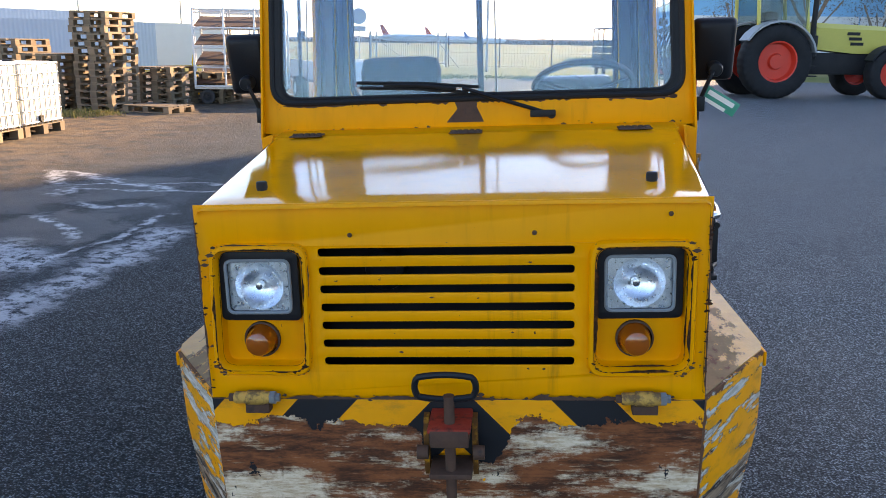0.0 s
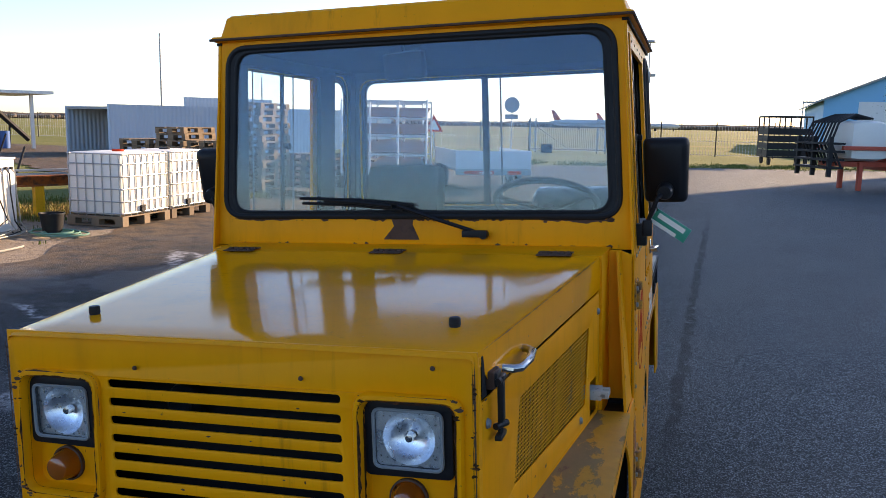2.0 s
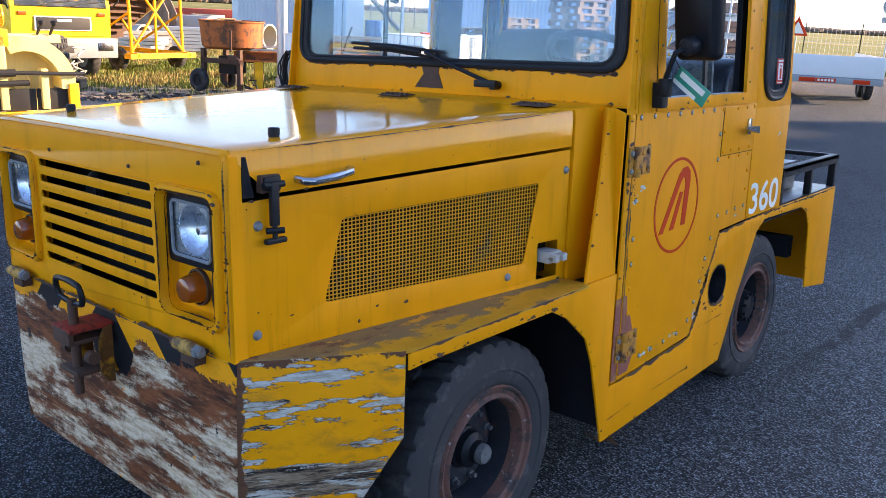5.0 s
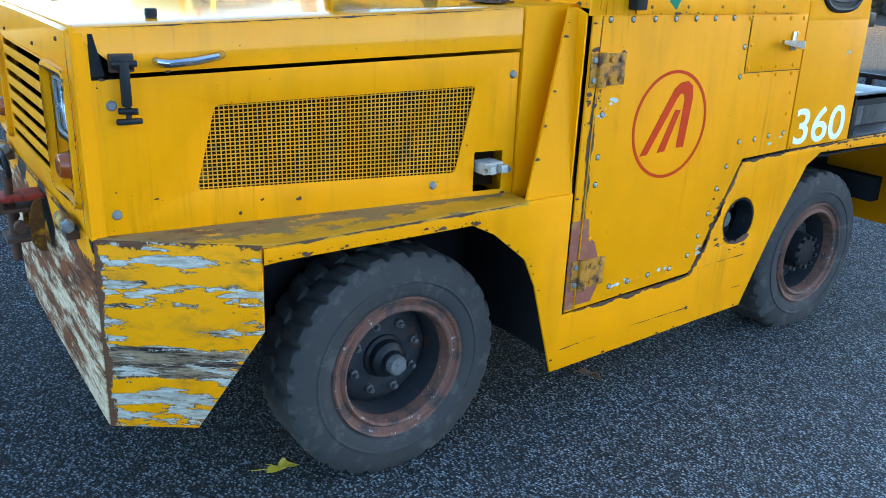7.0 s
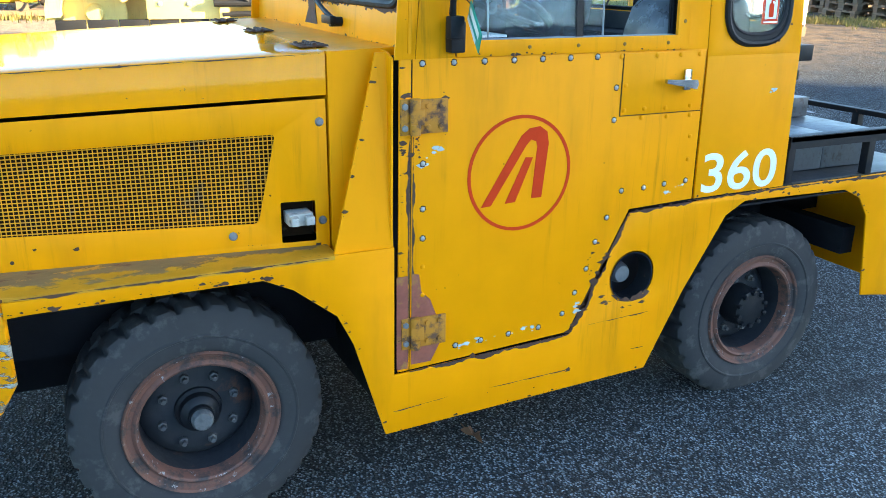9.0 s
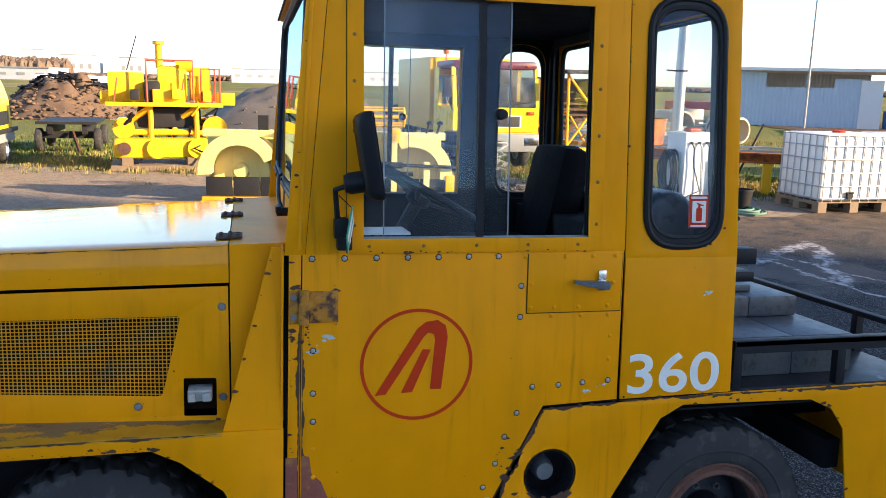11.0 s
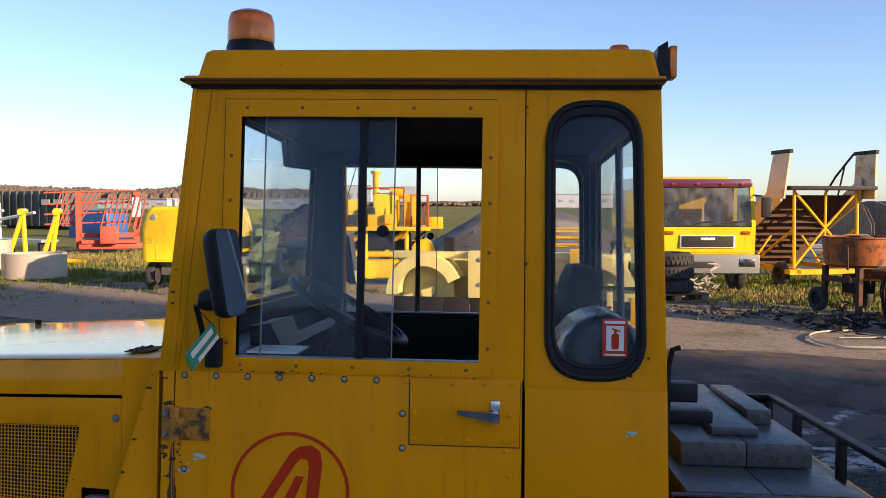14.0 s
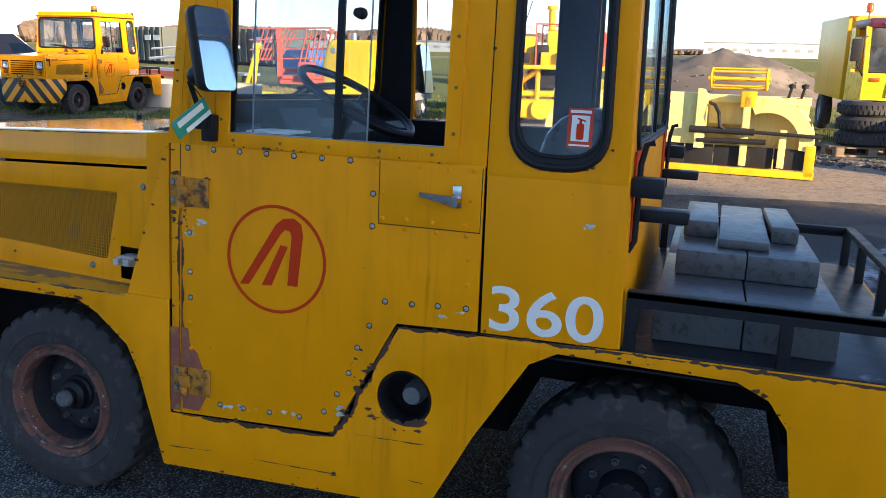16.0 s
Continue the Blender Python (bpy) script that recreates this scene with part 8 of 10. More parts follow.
for y in (-0.45, 0.25):
    tube(bm, [(0.07, y, 1.38), (0.055, y + 0.25, 1.44), (0.045, y + 0.6, 1.47)], 0.012, 5)
part("wiper", bm, dark_frame, tk)
part("grille_surround", boxes((0.03, 0.06, -0.62, 0.62, 0.93, 1.19), bev=0.008), white_sheet, tk)
grille_grey = surf("dark_grille", (0.035, 0.033, 0.03), 0.6)
part("grille", boxes((0.055, 0.075, -0.58, 0.58, 0.95, 1.17), bev=0.005), grille_grey, tk, "dark radiator grille")
part("grille_badge", boxes((0.07, 0.082, -0.16, 0.16, 1.09, 1.14), bev=0.003), white_sheet, tk)
part("front_seam", boxes((0.03, 0.045, -1.0, 1.0, 0.835, 0.85)), machine_yellow, tk)
part("bumper_grille", boxes((0.15, 0.172, -0.55, 0.12, 0.53, 0.66), bev=0.005), grille_grey, tk)
part("bumper", boxes((-0.3, 0.16, -1.15, 1.15, 0.42, 0.80), bev=0.03), grey_plastic, tk, "grey front bumper")
for y in (-0.86, 0.86):
    part("headlight", boxes((0.15, 0.175, y - 0.17, y + 0.17, 0.56, 0.72), bev=0.01), chrome, tk)
    part("turn_light", boxes((0.04, 0.065, y - 0.09, y + 0.09, 1.2, 1.27), bev=0.004), amber, tk)
    bm = bmesh.new()
    s = 1 if y > 0 else -1
    tube(bm, [(-0.1, s * 1.05, 2.0), (0.1, s * 1.2, 1.98), (0.1, s * 1.25, 1.5), (-0.05, s * 1.08, 1.3)], 0.015, 6)
    box(bm, 0.06, 0.14, s * 1.28 - 0.1, s * 1.28 + 0.1, 1.55, 1.95, 0.02)
    part("mirror", bm, dark_frame, tk)
    part("side_window", boxes((-1.1, -0.3, min(s * 1.075, s * 1.09), max(s * 1.075, s * 1.09), 1.4, 2.0)), car_glass, tk).visible_shadow = False
for x, y in ((-0.75, -0.95), (-0.75, 0.95), (-4.2, -0.95), (-4.2, 0.95)):
    simple_wheel(tk, x, y, 0.42, 0.26, "y", None, grey_metal)
part("chassis", boxes((-4.9, -0.4, -0.4, 0.4, 0.5, 0.68)), dark_frame, tk)
bm = bmesh.new()
box(bm, -4.9, -1.75, -1.12, 1.12, 0.78, 2.42, 0.04)
part("box_body", bm, machine_yellow, tk, "yellow box body")
bm = bmesh.new()
cyl(bm, (-1.6, -0.75, 2.2), (-1.6, -0.75, 2.5), 0.02, n=6)
lathe(bm, [(0.07, 2.48), (0.08, 2.6), (0.05, 2.66), (0, 2.67)], at(-1.6, -0.75), 14)
part("beacon", bm, beacon_mat, tk, "orange beacon")

for i, (rz, dx) in enumerate(((0, 0.0), (40, 0.02), (80, -0.02))):
    bm = bmesh.new()
    lathe(bm, [(0.24, 0.0), (0.36, 0.0), (0.42, 0.045), (0.43, 0.115), (0.42, 0.185), (0.36, 0.23), (0.24, 0.23), (0.21, 0.18), (0.21, 0.05)], None, 40, True)
    for k in range(36):
        for s in (0, 1):
            box(bm, 0.415, 0.436, -0.022, 0.018, 0.04 + 0.075 * s, 0.105 + 0.075 * s, 0, pose(0, 0, 0, 0, 0, 10 * k + 5 * s))
    solo("tyre", bm, tyre_rubber, pose(-11.95 + dx, 5.08, 0.145 + 0.233 * i, 0, 0, rz), "worn truck tyre lying in a stack on a pallet", "tyre", "stacked tyres")
pallet(-11.95, 5.05, 0, 20)
bm = bmesh.new()
for k in range(14):
    p = Vector((random.uniform(-0.2, 0.2), random.uniform(-0.3, 0.3), 0.2))
    pts = []
    for i in range(10):
        p = p + Vector((random.uniform(-0.1, 0.1), random.uniform(-0.15, 0.15), random.uniform(-0.08, 0.1)))
        p.z = min(0.6, max(0.02, p.z))
        pts.append(p.copy())
    tube(bm, pts, 0.014, 5)
solo("cable_tangle", bm, hose_mat, at(-12.35, 5.65), "tangle of grey hoses and cables in front of the truck", "cables", kind="stuff")

su = thing("passenger_stairs", at(-15.24, 8.72, 12), "yellow mobile boarding stairs seen from below, panels folded up", "boarding stairs")
streaked_panel = surf("rusty_yellow_panel", (0.58, 0.46, 0.30), 0.7, 0.0, 0.25, 3.0, 30.0, 0.2, ((0.42, 0.20, 0.03), 0.45, 2.5))
for y in (-0.92, 0.87):
    bm = bmesh.new()
    hull(bm, [(x, y + d, z) for d in (-0.02, 0.02) for x, z in ((-2.3, 0.30), (-2.3, 0.75), (0.35, 2.25), (0.35, 1.75), (-0.05, 1.62))])
    part("stringer", bm, streaked_panel, su, "rust-streaked stair side plate")
for i in range(12):
    t = i / 11
    x, z = -2.2 + 2.15 * t, 0.30 + 1.55 * t
    part("stair_tread", boxes((x - 0.20, x + 0.07, -0.85, 0.85, z, z + 0.03), (x + 0.05, x + 0.07, -0.85, 0.85, z - 0.15, z)), rust, su)
part("platform", boxes((0.1, 0.75, -0.95, 0.95, 1.98, 2.06), bev=0.01), dark_frame, su, "dark top platform")
for y in (-1.08, 0.92):
    bm = bmesh.new()
    hull(bm, [(x, y + d + (0.12 if z > 2.2 and y < 0 else 0), z) for d in (0, 0.04) for x, z in ((0.0, 1.8), (0.7, 1.8), (0.7, 2.75), (0.05, 2.7))])
    pn = part("side_panel", bm, streaked_panel, su, "rust-streaked side panel")
    part("panel_trim", boxes((0.0, 0.72, y - 0.01 + (0.12 if y < 0 else 0), y + 0.06 + (0.12 if y < 0 else 0), 2.72, 2.8)), dark_frame, pn)
bm = bmesh.new()
for y in (-0.7, 0.7):
    cyl(bm, (0.5, y, 0.35), (0.45, y, 1.98), 0.034, n=8)
for p, q in (((0.5, -0.7, 0.4), (0.45, 0.0, 1.2)), ((0.5, 0.7, 0.4), (0.45, 0.0, 1.2)), ((0.45, -0.7, 1.95), (0.45, 0.0, 1.2)), ((0.45, 0.7, 1.95), (0.45, 0.0, 1.2)), ((0.45, 0, 0.35), (0.45, 0, 1.98)), ((0.5, -0.7, 1.2), (-1.0, -0.7, 0.45)), ((0.5, 0.7, 1.2), (-1.0, 0.7, 0.45)), ((-1.0, -0.8, 0.4), (-1.0, 0.0, 1.5)), ((-1.0, 0.8, 0.4), (-1.0, 0.0, 1.5))):
    cyl(bm, p, q, 0.027, n=8)
box(bm, -2.9, 0.7, -0.75, -0.65, 0.28, 0.38)
box(bm, -2.9, 0.7, 0.65, 0.75, 0.28, 0.38)
box(bm, 0.5, 0.7, -0.9, 0.9, 0.26, 0.36)
part("support_frame", bm, machine_yellow, su, "yellow tube bracing")
bm = bmesh.new()
tube(bm, [(-1.0, 0.9, 1.9), (-0.6, 0.9, 2.3), (0.0, 0.9, 2.75), (0.4, 0.9, 2.75)], 0.025, 6)
tube(bm, [(-0.6, 0.9, 1.6), (-0.3, 0.9, 2.5)], 0.02, 6)
part("hand_rail", bm, dark_frame, su)
for x in (-2.6, 0.2):
    for y in (-0.8, 0.8):
        simple_wheel(su, x, y, 0.24, 0.16, "y", None, dark_frame)

# ---- snow blower with its blade ----
sb = thing("snow_blower", at(-8.75, 2.3, -7), "pale yellow snow blower attachment with a round blower housing", "snow blower")
# runs along y from -1.75 to 1.75, open front towards +x
part("cutting_edge", boxes((0.02, 0.1, -1.75, 1.75, 0.0, 0.09), bev=0.005), machine_yellow, sb, "yellow cutting edge")
for i in range(9):
    part("wear_plate", boxes((0.0, 0.04, -1.7 + 0.37 * i, -1.345 + 0.37 * i, 0.10, 0.36), bev=0.006), dark_frame, sb, "worn steel wear plate")
part("edge_upright", boxes((-0.02, 0.1, 1.62, 1.74, 0.03, 0.42), bev=0.01), machine_yellow, sb)
bm = bmesh.new()
box(bm, -0.12, 0.06, -0.62, 0.30, 0.36, 1.02, 0.014)
part("side_cheek", bm, cream, sb, "flat pale yellow cheek plate")
bm = bmesh.new()
hull(bm, [(x, y, z) for x in (0.0, 0.14) for y, z in ((0.27, 0.32), (0.39, 0.32), (0.39, 1.0), (0.34, 1.07), (0.27, 1.08))])
part("post", bm, cream, sb)
part("beam", boxes((-0.3, -0.1, -1.75, 1.62, 0.90, 1.0), bev=0.01), cream, sb)
part("rear_sheet", boxes((-0.55, -0.5, -1.75, 1.6, 0.2, 0.98)), cream, sb)
part("middle_sheet", boxes((-0.24, -0.2, 0.39, 0.9, 0.62, 0.92)), cream, sb)
for y in (0.84, 1.30):
    part("rib", boxes((0.0, 0.1, y, y + 0.085, 0.12, 1.0 if y < 1 else 0.6), bev=0.008), cream, sb)
part("top_bracket", boxes((-0.12, 0.1, 0.8, 0.97, 0.86, 1.06), bev=0.01), machine_yellow, sb)
for y0, r, a0, a1 in ((1.15, 0.56, -0.15, 2.0), (-1.25, 0.55, 0.4, 3.2)):
    bm = bmesh.new()
    k = 16
    outer, inside = [], []
    for i in range(k + 1):
        c = a0 + (a1 - a0) * i / k
        for q, ring in ((r, outer), (r - 0.17, inside)):
            ring.append([bm.verts.new((x, y0 + q * math.cos(c), 0.42 + q * math.sin(c))) for x in (-0.45, 0.08)])
    for i in range(k):
        for ring in (outer, inside):
            bm.faces.new((ring[i][0], ring[i][1], ring[i + 1][1], ring[i + 1][0]))
        for e in (0, 1):
            bm.faces.new((outer[i][e], inside[i][e], inside[i + 1][e], outer[i + 1][e]))
    for i in (0, k):
        bm.faces.new((outer[i][0], outer[i][1], inside[i][1], inside[i][0]))
    part("blower_housing", bm, cream, sb, "curved blower housing")
    bm = bmesh.new()
    lathe(bm, [(0, 0.06), (0.1, 0.06), (0.12, 0.0), (r - 0.16, 0.0), (r - 0.16, -0.03), (0, -0.03)], pose(-0.25, y0, 0.42, 0, 90, 0), 28)
    part("impeller", bm, cream, sb, "pale impeller plate")
bm = bmesh.new()
cyl(bm, (0.14, 0.2, 0.56), (0.14, 1.0, 0.56), 0.045, n=10)
cyl(bm, (0.14, 1.0, 0.56), (0.14, 1.8, 0.54), 0.024, n=8)
part("hydraulic_ram", bm, dark_frame, sb, "hydraulic ram")
bm = bmesh.new()
cyl(bm, (0.12, 0.3, 0.42), (0.12, 1.15, 0.44), 0.035, n=8)
part("hydraulic_ram", bm, dark_frame, sb)
bm = bmesh.new()
tube(bm, [(0.02, 0.42, 0.9), (0.16, 0.5, 0.88), (0.2, 0.56, 0.78), (0.18, 0.58, 0.62), (0.14, 0.66, 0.56)], 0.024, 8)
part("hydraulic_hose", bm, rubber, sb)
part("end_plate", boxes((-0.1, 0.06, 1.60, 1.66, 0.42, 0.72), bev=0.008), rust, sb)
for k in range(8):
    a = 2 * math.pi * k / 8
    part("reel_bar", cyl(bmesh.new(), (-0.5 + 0.13 * math.cos(a), 0.35, 1.2 + 0.13 * math.sin(a)), (-0.5 + 0.13 * math.cos(a), 1.05, 1.2 + 0.13 * math.sin(a)), 0.014, n=6), machine_yellow, sb)
part("reel_shaft", cyl(bmesh.new(), (-0.5, 0.3, 1.2), (-0.5, 1.1, 1.2), 0.03, n=8), machine_yellow, sb)
for y in (0.35, 1.05):
    part("reel_hoop", tube(bmesh.new(), [(-0.5 + 0.13 * math.cos(a), y, 1.2 + 0.13 * math.sin(a)) for a in [2 * math.pi * i / 14 for i in range(14)]], 0.018, 6, True), machine_yellow, sb)
for y in (1.35, 1.5):
    bm = bmesh.new()
    tube(bm, [(-0.1, y, 1.0), (0.0, y + 0.03, 1.14)], 0.018, 6)
    lathe(bm, [(0, 0), (0.04, 0.0), (0.045, 0.04), (0, 0.06)], pose(0.0, y + 0.03, 1.12), 12)
    part("marker_light", bm, dark_frame, sb)
for y in (-0.45, -0.1):
    for z in (0.55, 0.9):
        bm = bmesh.new()
        lathe(bm, [(0, 0.02), (0.03, 0.015), (0.035, 0)], pose(0.06, y, z, 0, 90, 0), 10)
        part("bolt", bm, galvanised, sb)
bm = bmesh.new()
box(bm, -0.3, -0.15, -1.0, -0.86, 0.9, 1.2)
part("marking_bar", bm, dark_frame, sb, "unreadable dark marking")

# ---- tall yellow sweeper unit on pallets ----
sw = thing("sweeper_unit", at(-13.85, -0.25, 6) @ Matrix.Scale(0.95, 4), "tall yellow engine and brush unit of a runway sweeper on pallets", "sweeper unit")
part("deck", boxes((-0.7, 0.7, -1.15, 1.0, 1.22, 1.3), bev=0.01), machine_yellow, sw)
part("fuel_tank", boxes((-0.35, 0.4, -1.1, -0.45, 1.3, 1.86), bev=0.03), machine_yellow, sw)
part("engine_housing", boxes((-0.4, 0.45, -0.2, 0.35, 1.3, 2.0), bev=0.08), lemon, sw)
part("radiator", boxes((-0.45, 0.35, 0.42, 0.8, 1.35, 1.98), bev=0.04), machine_yellow, sw)
part("engine", boxes((-0.3, 0.55, -0.45, -0.15, 1.3, 1.7), bev=0.06), dark_frame, sw)
part("control_box", boxes((0.3, 0.6, -0.3, 0.3, 1.28, 1.55), bev=0.02), machine_yellow, sw)
bm = bmesh.new()
cyl(bm, (0.1, -0.15, 1.95), (0.1, -0.15, 2.4), 0.07, n=14)
cyl(bm, (0.1, -0.15, 2.4), (0.1, -0.15, 2.47), 0.11, n=14)
part("exhaust", bm, machine_yellow, sw)
for x in (-0.65, 0.65):
    part("guard_rail", tube(bmesh.new(), [(x, -0.4, 1.3), (x, -0.4, 2.1), (x, 0.45, 2.1), (x, 0.45, 1.3)], 0.02, 6), red_machine, sw, "red guard rail")
    part("guard_rail", tube(bmesh.new(), [(x, 0.6, 1.3), (x, 0.6, 1.95), (x, 0.95, 1.95), (x, 0.95, 1.3)], 0.02, 6), red_machine, sw, "red guard rail")
bm = bmesh.new()
tube(bm, [(0.2, -0.75, 1.9), (0.25, -0.55, 2.55)], 0.01, 5)
part("aerial", bm, dark_frame, sw)
bm = bmesh.new()
for y in (-0.35, 0.5):
    cyl(bm, (0.5, y, 0.35), (0.5, y, 1.25), 0.05, n=8)
    tube(bm, [(0.5, y, 1.2), (0.3, y - 0.35, 0.95), (0.35, y - 0.5, 0.6)], 0.06, 8)
cyl(bm, (0.45, -0.8, 0.72), (0.45, 0.85, 0.72), 0.06, n=10)
cyl(bm, (0.0, -0.9, 0.95), (0.0, 0.9, 0.95), 0.05, n=10)
part("support_arm", bm, machine_yellow, sw)
part("gear_case", boxes((-0.5, 0.4, -0.6, 0.6, 0.8, 1.2), bev=0.08), dark_frame, sw)
for y, r in ((-0.85, 0.2), (0.85, 0.24)):
    bm = bmesh.new()
    cyl(bm, (-0.3, y, 0.8), (0.5, y, 0.8), r, n=20)
    part("motor", bm, machine_yellow, sw)
bm = bmesh.new()
box(bm, 0.35, 0.65, -1.05, 0.75, 0.22, 0.62, 0.12)
part("roller_case", bm, machine_yellow, sw)
for y in (-0.85, -0.25, 0.5):
    bm = bmesh.new()
    cyl(bm, (0.6, y, 0.42), (0.72, y, 0.42), 0.19 if y > -0.5 else 0.12, n=20)
    part("drum_end", bm, lemon if y > -0.5 else rust, sw)
for y in (-1.25, 0.9):
    part("cross_beam", boxes((0.2, 0.3, y, y + 0.37, 1.25, 1.5), bev=0.01), machine_yellow, sw)
simple_wheel(sw, -0.2, 1.05, 0.33, 0.2, "x", None, dark_frame)
part("foot_beam", boxes((-0.6, 0.75, -1.1, 0.95, 0.0, 0.1), (-0.5, 0.7, -0.9, -0.7, 0.1, 0.25), (-0.5, 0.7, 0.3, 0.5, 0.1, 0.25)), wood, sw)

rnd = random.Random(5)
for k in range(9):
    p = Vector((rnd.uniform(0.3, 0.75), rnd.uniform(-1.0, 0.9), rnd.uniform(0.5, 1.2)))
    pts = [p.copy()]
    for i in range(4):
        p = p + Vector((rnd.uniform(-0.12, 0.12), rnd.uniform(-0.25, 0.25), rnd.uniform(-0.25, 0.2)))
        p.z = max(0.15, p.z)
        pts.append(p.copy())
    part("hose", tube(bmesh.new(), pts, rnd.uniform(0.018, 0.04), 6), rubber if k % 3 else machine_yellow, sw)
for y, z in ((-0.7, 1.34), (0.05, 1.36), (0.62, 1.33)):
    part("valve_block", boxes((0.45, 0.72, y, y + 0.16, z, z + 0.2), bev=0.02), dark_frame if y < 0 else machine_yellow, sw)
for y in (-1.0, 0.2, 0.8):
    part("lever", cyl(bmesh.new(), (0.55, y, 1.3), (0.62, y + 0.08, 1.75), 0.014, n=6), red_machine, sw)
part("air_filter", cyl(bmesh.new(), (0.35, 0.15, 2.0), (0.35, 0.45, 2.0), 0.11, n=16), machine_yellow, sw)

# ---- rubble and litter along the edge of the yard ----
rnd = random.Random(9)
bm = bmesh.new()
for k in range(520):
    t = rnd.random()
    x, y = -9.3 - 1.9 * t + rnd.gauss(0, 0.35), 8.2 - 5.4 * t + rnd.gauss(0, 0.4)
    r = 0.012 + 0.05 * rnd.random() ** 3
    hull(bm, [(x + rnd.uniform(-r, r) * 1.6, y + rnd.uniform(-r, r) * 1.6, rnd.uniform(-0.02, r * 0.9)) for _ in range(7)])
solo("rubble", bm, surf("dark_rubble", (0.07, 0.06, 0.052), 0.9, 0.0, 0.5, 2.0, 40.0, 0.4), Matrix(), "dark rubble and litter strewn along the yard's edge", "rubble", kind="stuff")

# ---- compressor trailer ----
cp = thing("ground_power_unit", at(-13.75, -4.0, 2), "yellow ground power unit on a two-axle trailer", "power unit")
bm = bmesh.new()
loops = []
for x, s, dz in ((1.25, 0.84, 0.02), (1.2, 0.94, 0.01), (1.05, 1.0, 0), (-1.0, 1.0, 0), (-1.2, 0.95, 0)):
    ring = rounded([(-0.8, 0.55), (0.8, 0.55), (0.775, 1.2), (0.64, 1.62), (-0.64, 1.62), (-0.775, 1.2)], [0.06, 0.06, 0.1, 0.12, 0.12, 0.1], 3)
    loops.append([bm.verts.new((x, u * s, 0.55 + (v - 0.55) * (1 if s > 0.93 else 0.97) + dz)) for u, v in ring])
for a, b in zip(loops, loops[1:]):
    for i in range(len(a)):
        bm.faces.new((a[i], a[(i + 1) % len(a)], b[(i + 1) % len(a)], b[i]))
bm.faces.new(loops[0])
bm.faces.new(loops[-1][::-1])
part("housing", bm, lemon, cp, "smooth yellow plastic housing")
part("roof_panel", boxes((0.35, 1.08, -0.6, 0.6, 1.615, 1.635), bev=0.006), dark_frame, cp, "black roof panel")
bm = bmesh.new()
cyl(bm, (0.9, -0.2, 1.62), (0.9, -0.2, 1.76), 0.06, n=12)
part("exhaust", bm, galvanised, cp)
part("side_gap", boxes((-0.75, 0.1, 0.785, 0.81, 0.75, 1.0), (0.12, 0.3, 0.785, 0.81, 0.95, 1.3)), dark_frame, cp, "dark open service flap")
part("lower_skirt", boxes((-1.2, 0.6, -0.78, 0.8, 0.42, 0.62), bev=0.02), grey_metal, cp)
part("side_rail", boxes((-1.25, 0.7, 0.8, 0.86, 0.6, 0.68), bev=0.008), dark_frame, cp)
for y in (-0.5, 0.5):
    bm = bmesh.new()
    lathe(bm, [(0, 0.02), (0.05, 0.018), (0.06, 0.0)], pose(1.25, y, 1.42, 0, 90, 0), 14)
    part("lamp", bm, galvanised, cp)
bm = bmesh.new()
box(bm, 1.235, 1.243, -0.12, 0.2, 1.40, 1.45)
part("maker_bar", bm, dark_frame, cp, "small dark lettering bar")
for y0, w in ((0.30, "115 v"), (-0.68, "28 v")):
    part("voltage_mark", lettering(w, 0.16, lambda x, y, n, y0=y0: (1.253 + n, y0 + x, 0.92 + y), 0.0008), surf("ochre_lettering", (0.42, 0.33, 0.02), 0.5), cp, "ochre voltage lettering")
part("front_seam", boxes((1.245, 1.256, -0.45, 0.6, 0.60, 0.61), (1.245, 1.256, -0.47, -0.45, 0.6, 0.9)), machine_yellow, cp)
bm = bmesh.new()
tube(bm, [(1.0, 0, 0.42), (1.5, 0, 0.32), (1.75, 0, 0.05)], 0.05, 8)
box(bm, 0.9, 1.3, -0.35, 0.35, 0.32, 0.46, 0.02)
part("draw_bar", bm, surf("rusty_grey_bar", (0.10, 0.085, 0.07), 0.7, 0.0, 0.3, 9.0, 60.0, 0.3), cp, "rusty grey tow bar")
for x in (0.85, -0.8):
    for y in (-0.66, 0.66):
        simple_wheel(cp, x, y, 0.27, 0.17, "y", None, white_sheet)

# ---- dark flat trailer ----
bt2 = thing("flat_trailer", at(-18.1, -2.75, 4), "black low flat trailer frame", "trailer")
part("deck", boxes((-1.2, 1.2, -0.62, 0.62, 0.62, 0.68)), dark_frame, bt2)
part("frame", boxes((-1.1, 1.1, -0.4, -0.3, 0.4, 0.62), (-1.1, 1.1, 0.3, 0.4, 0.4, 0.62), (0.8, 0.9, -0.6, 0.6, 0.3, 0.45)), dark_frame, bt2)
for x in (-0.85, 0.85):
    for y in (-0.6, 0.6):
        simple_wheel(bt2, x, y, 0.26, 0.15, "y", None, dark_frame)
bm = bmesh.new()
tube(bm, [(1.0, 0.1, 0.45), (1.7, 0.3, 0.05)], 0.04, 6)
part("draw_bar", bm, rust, bt2)


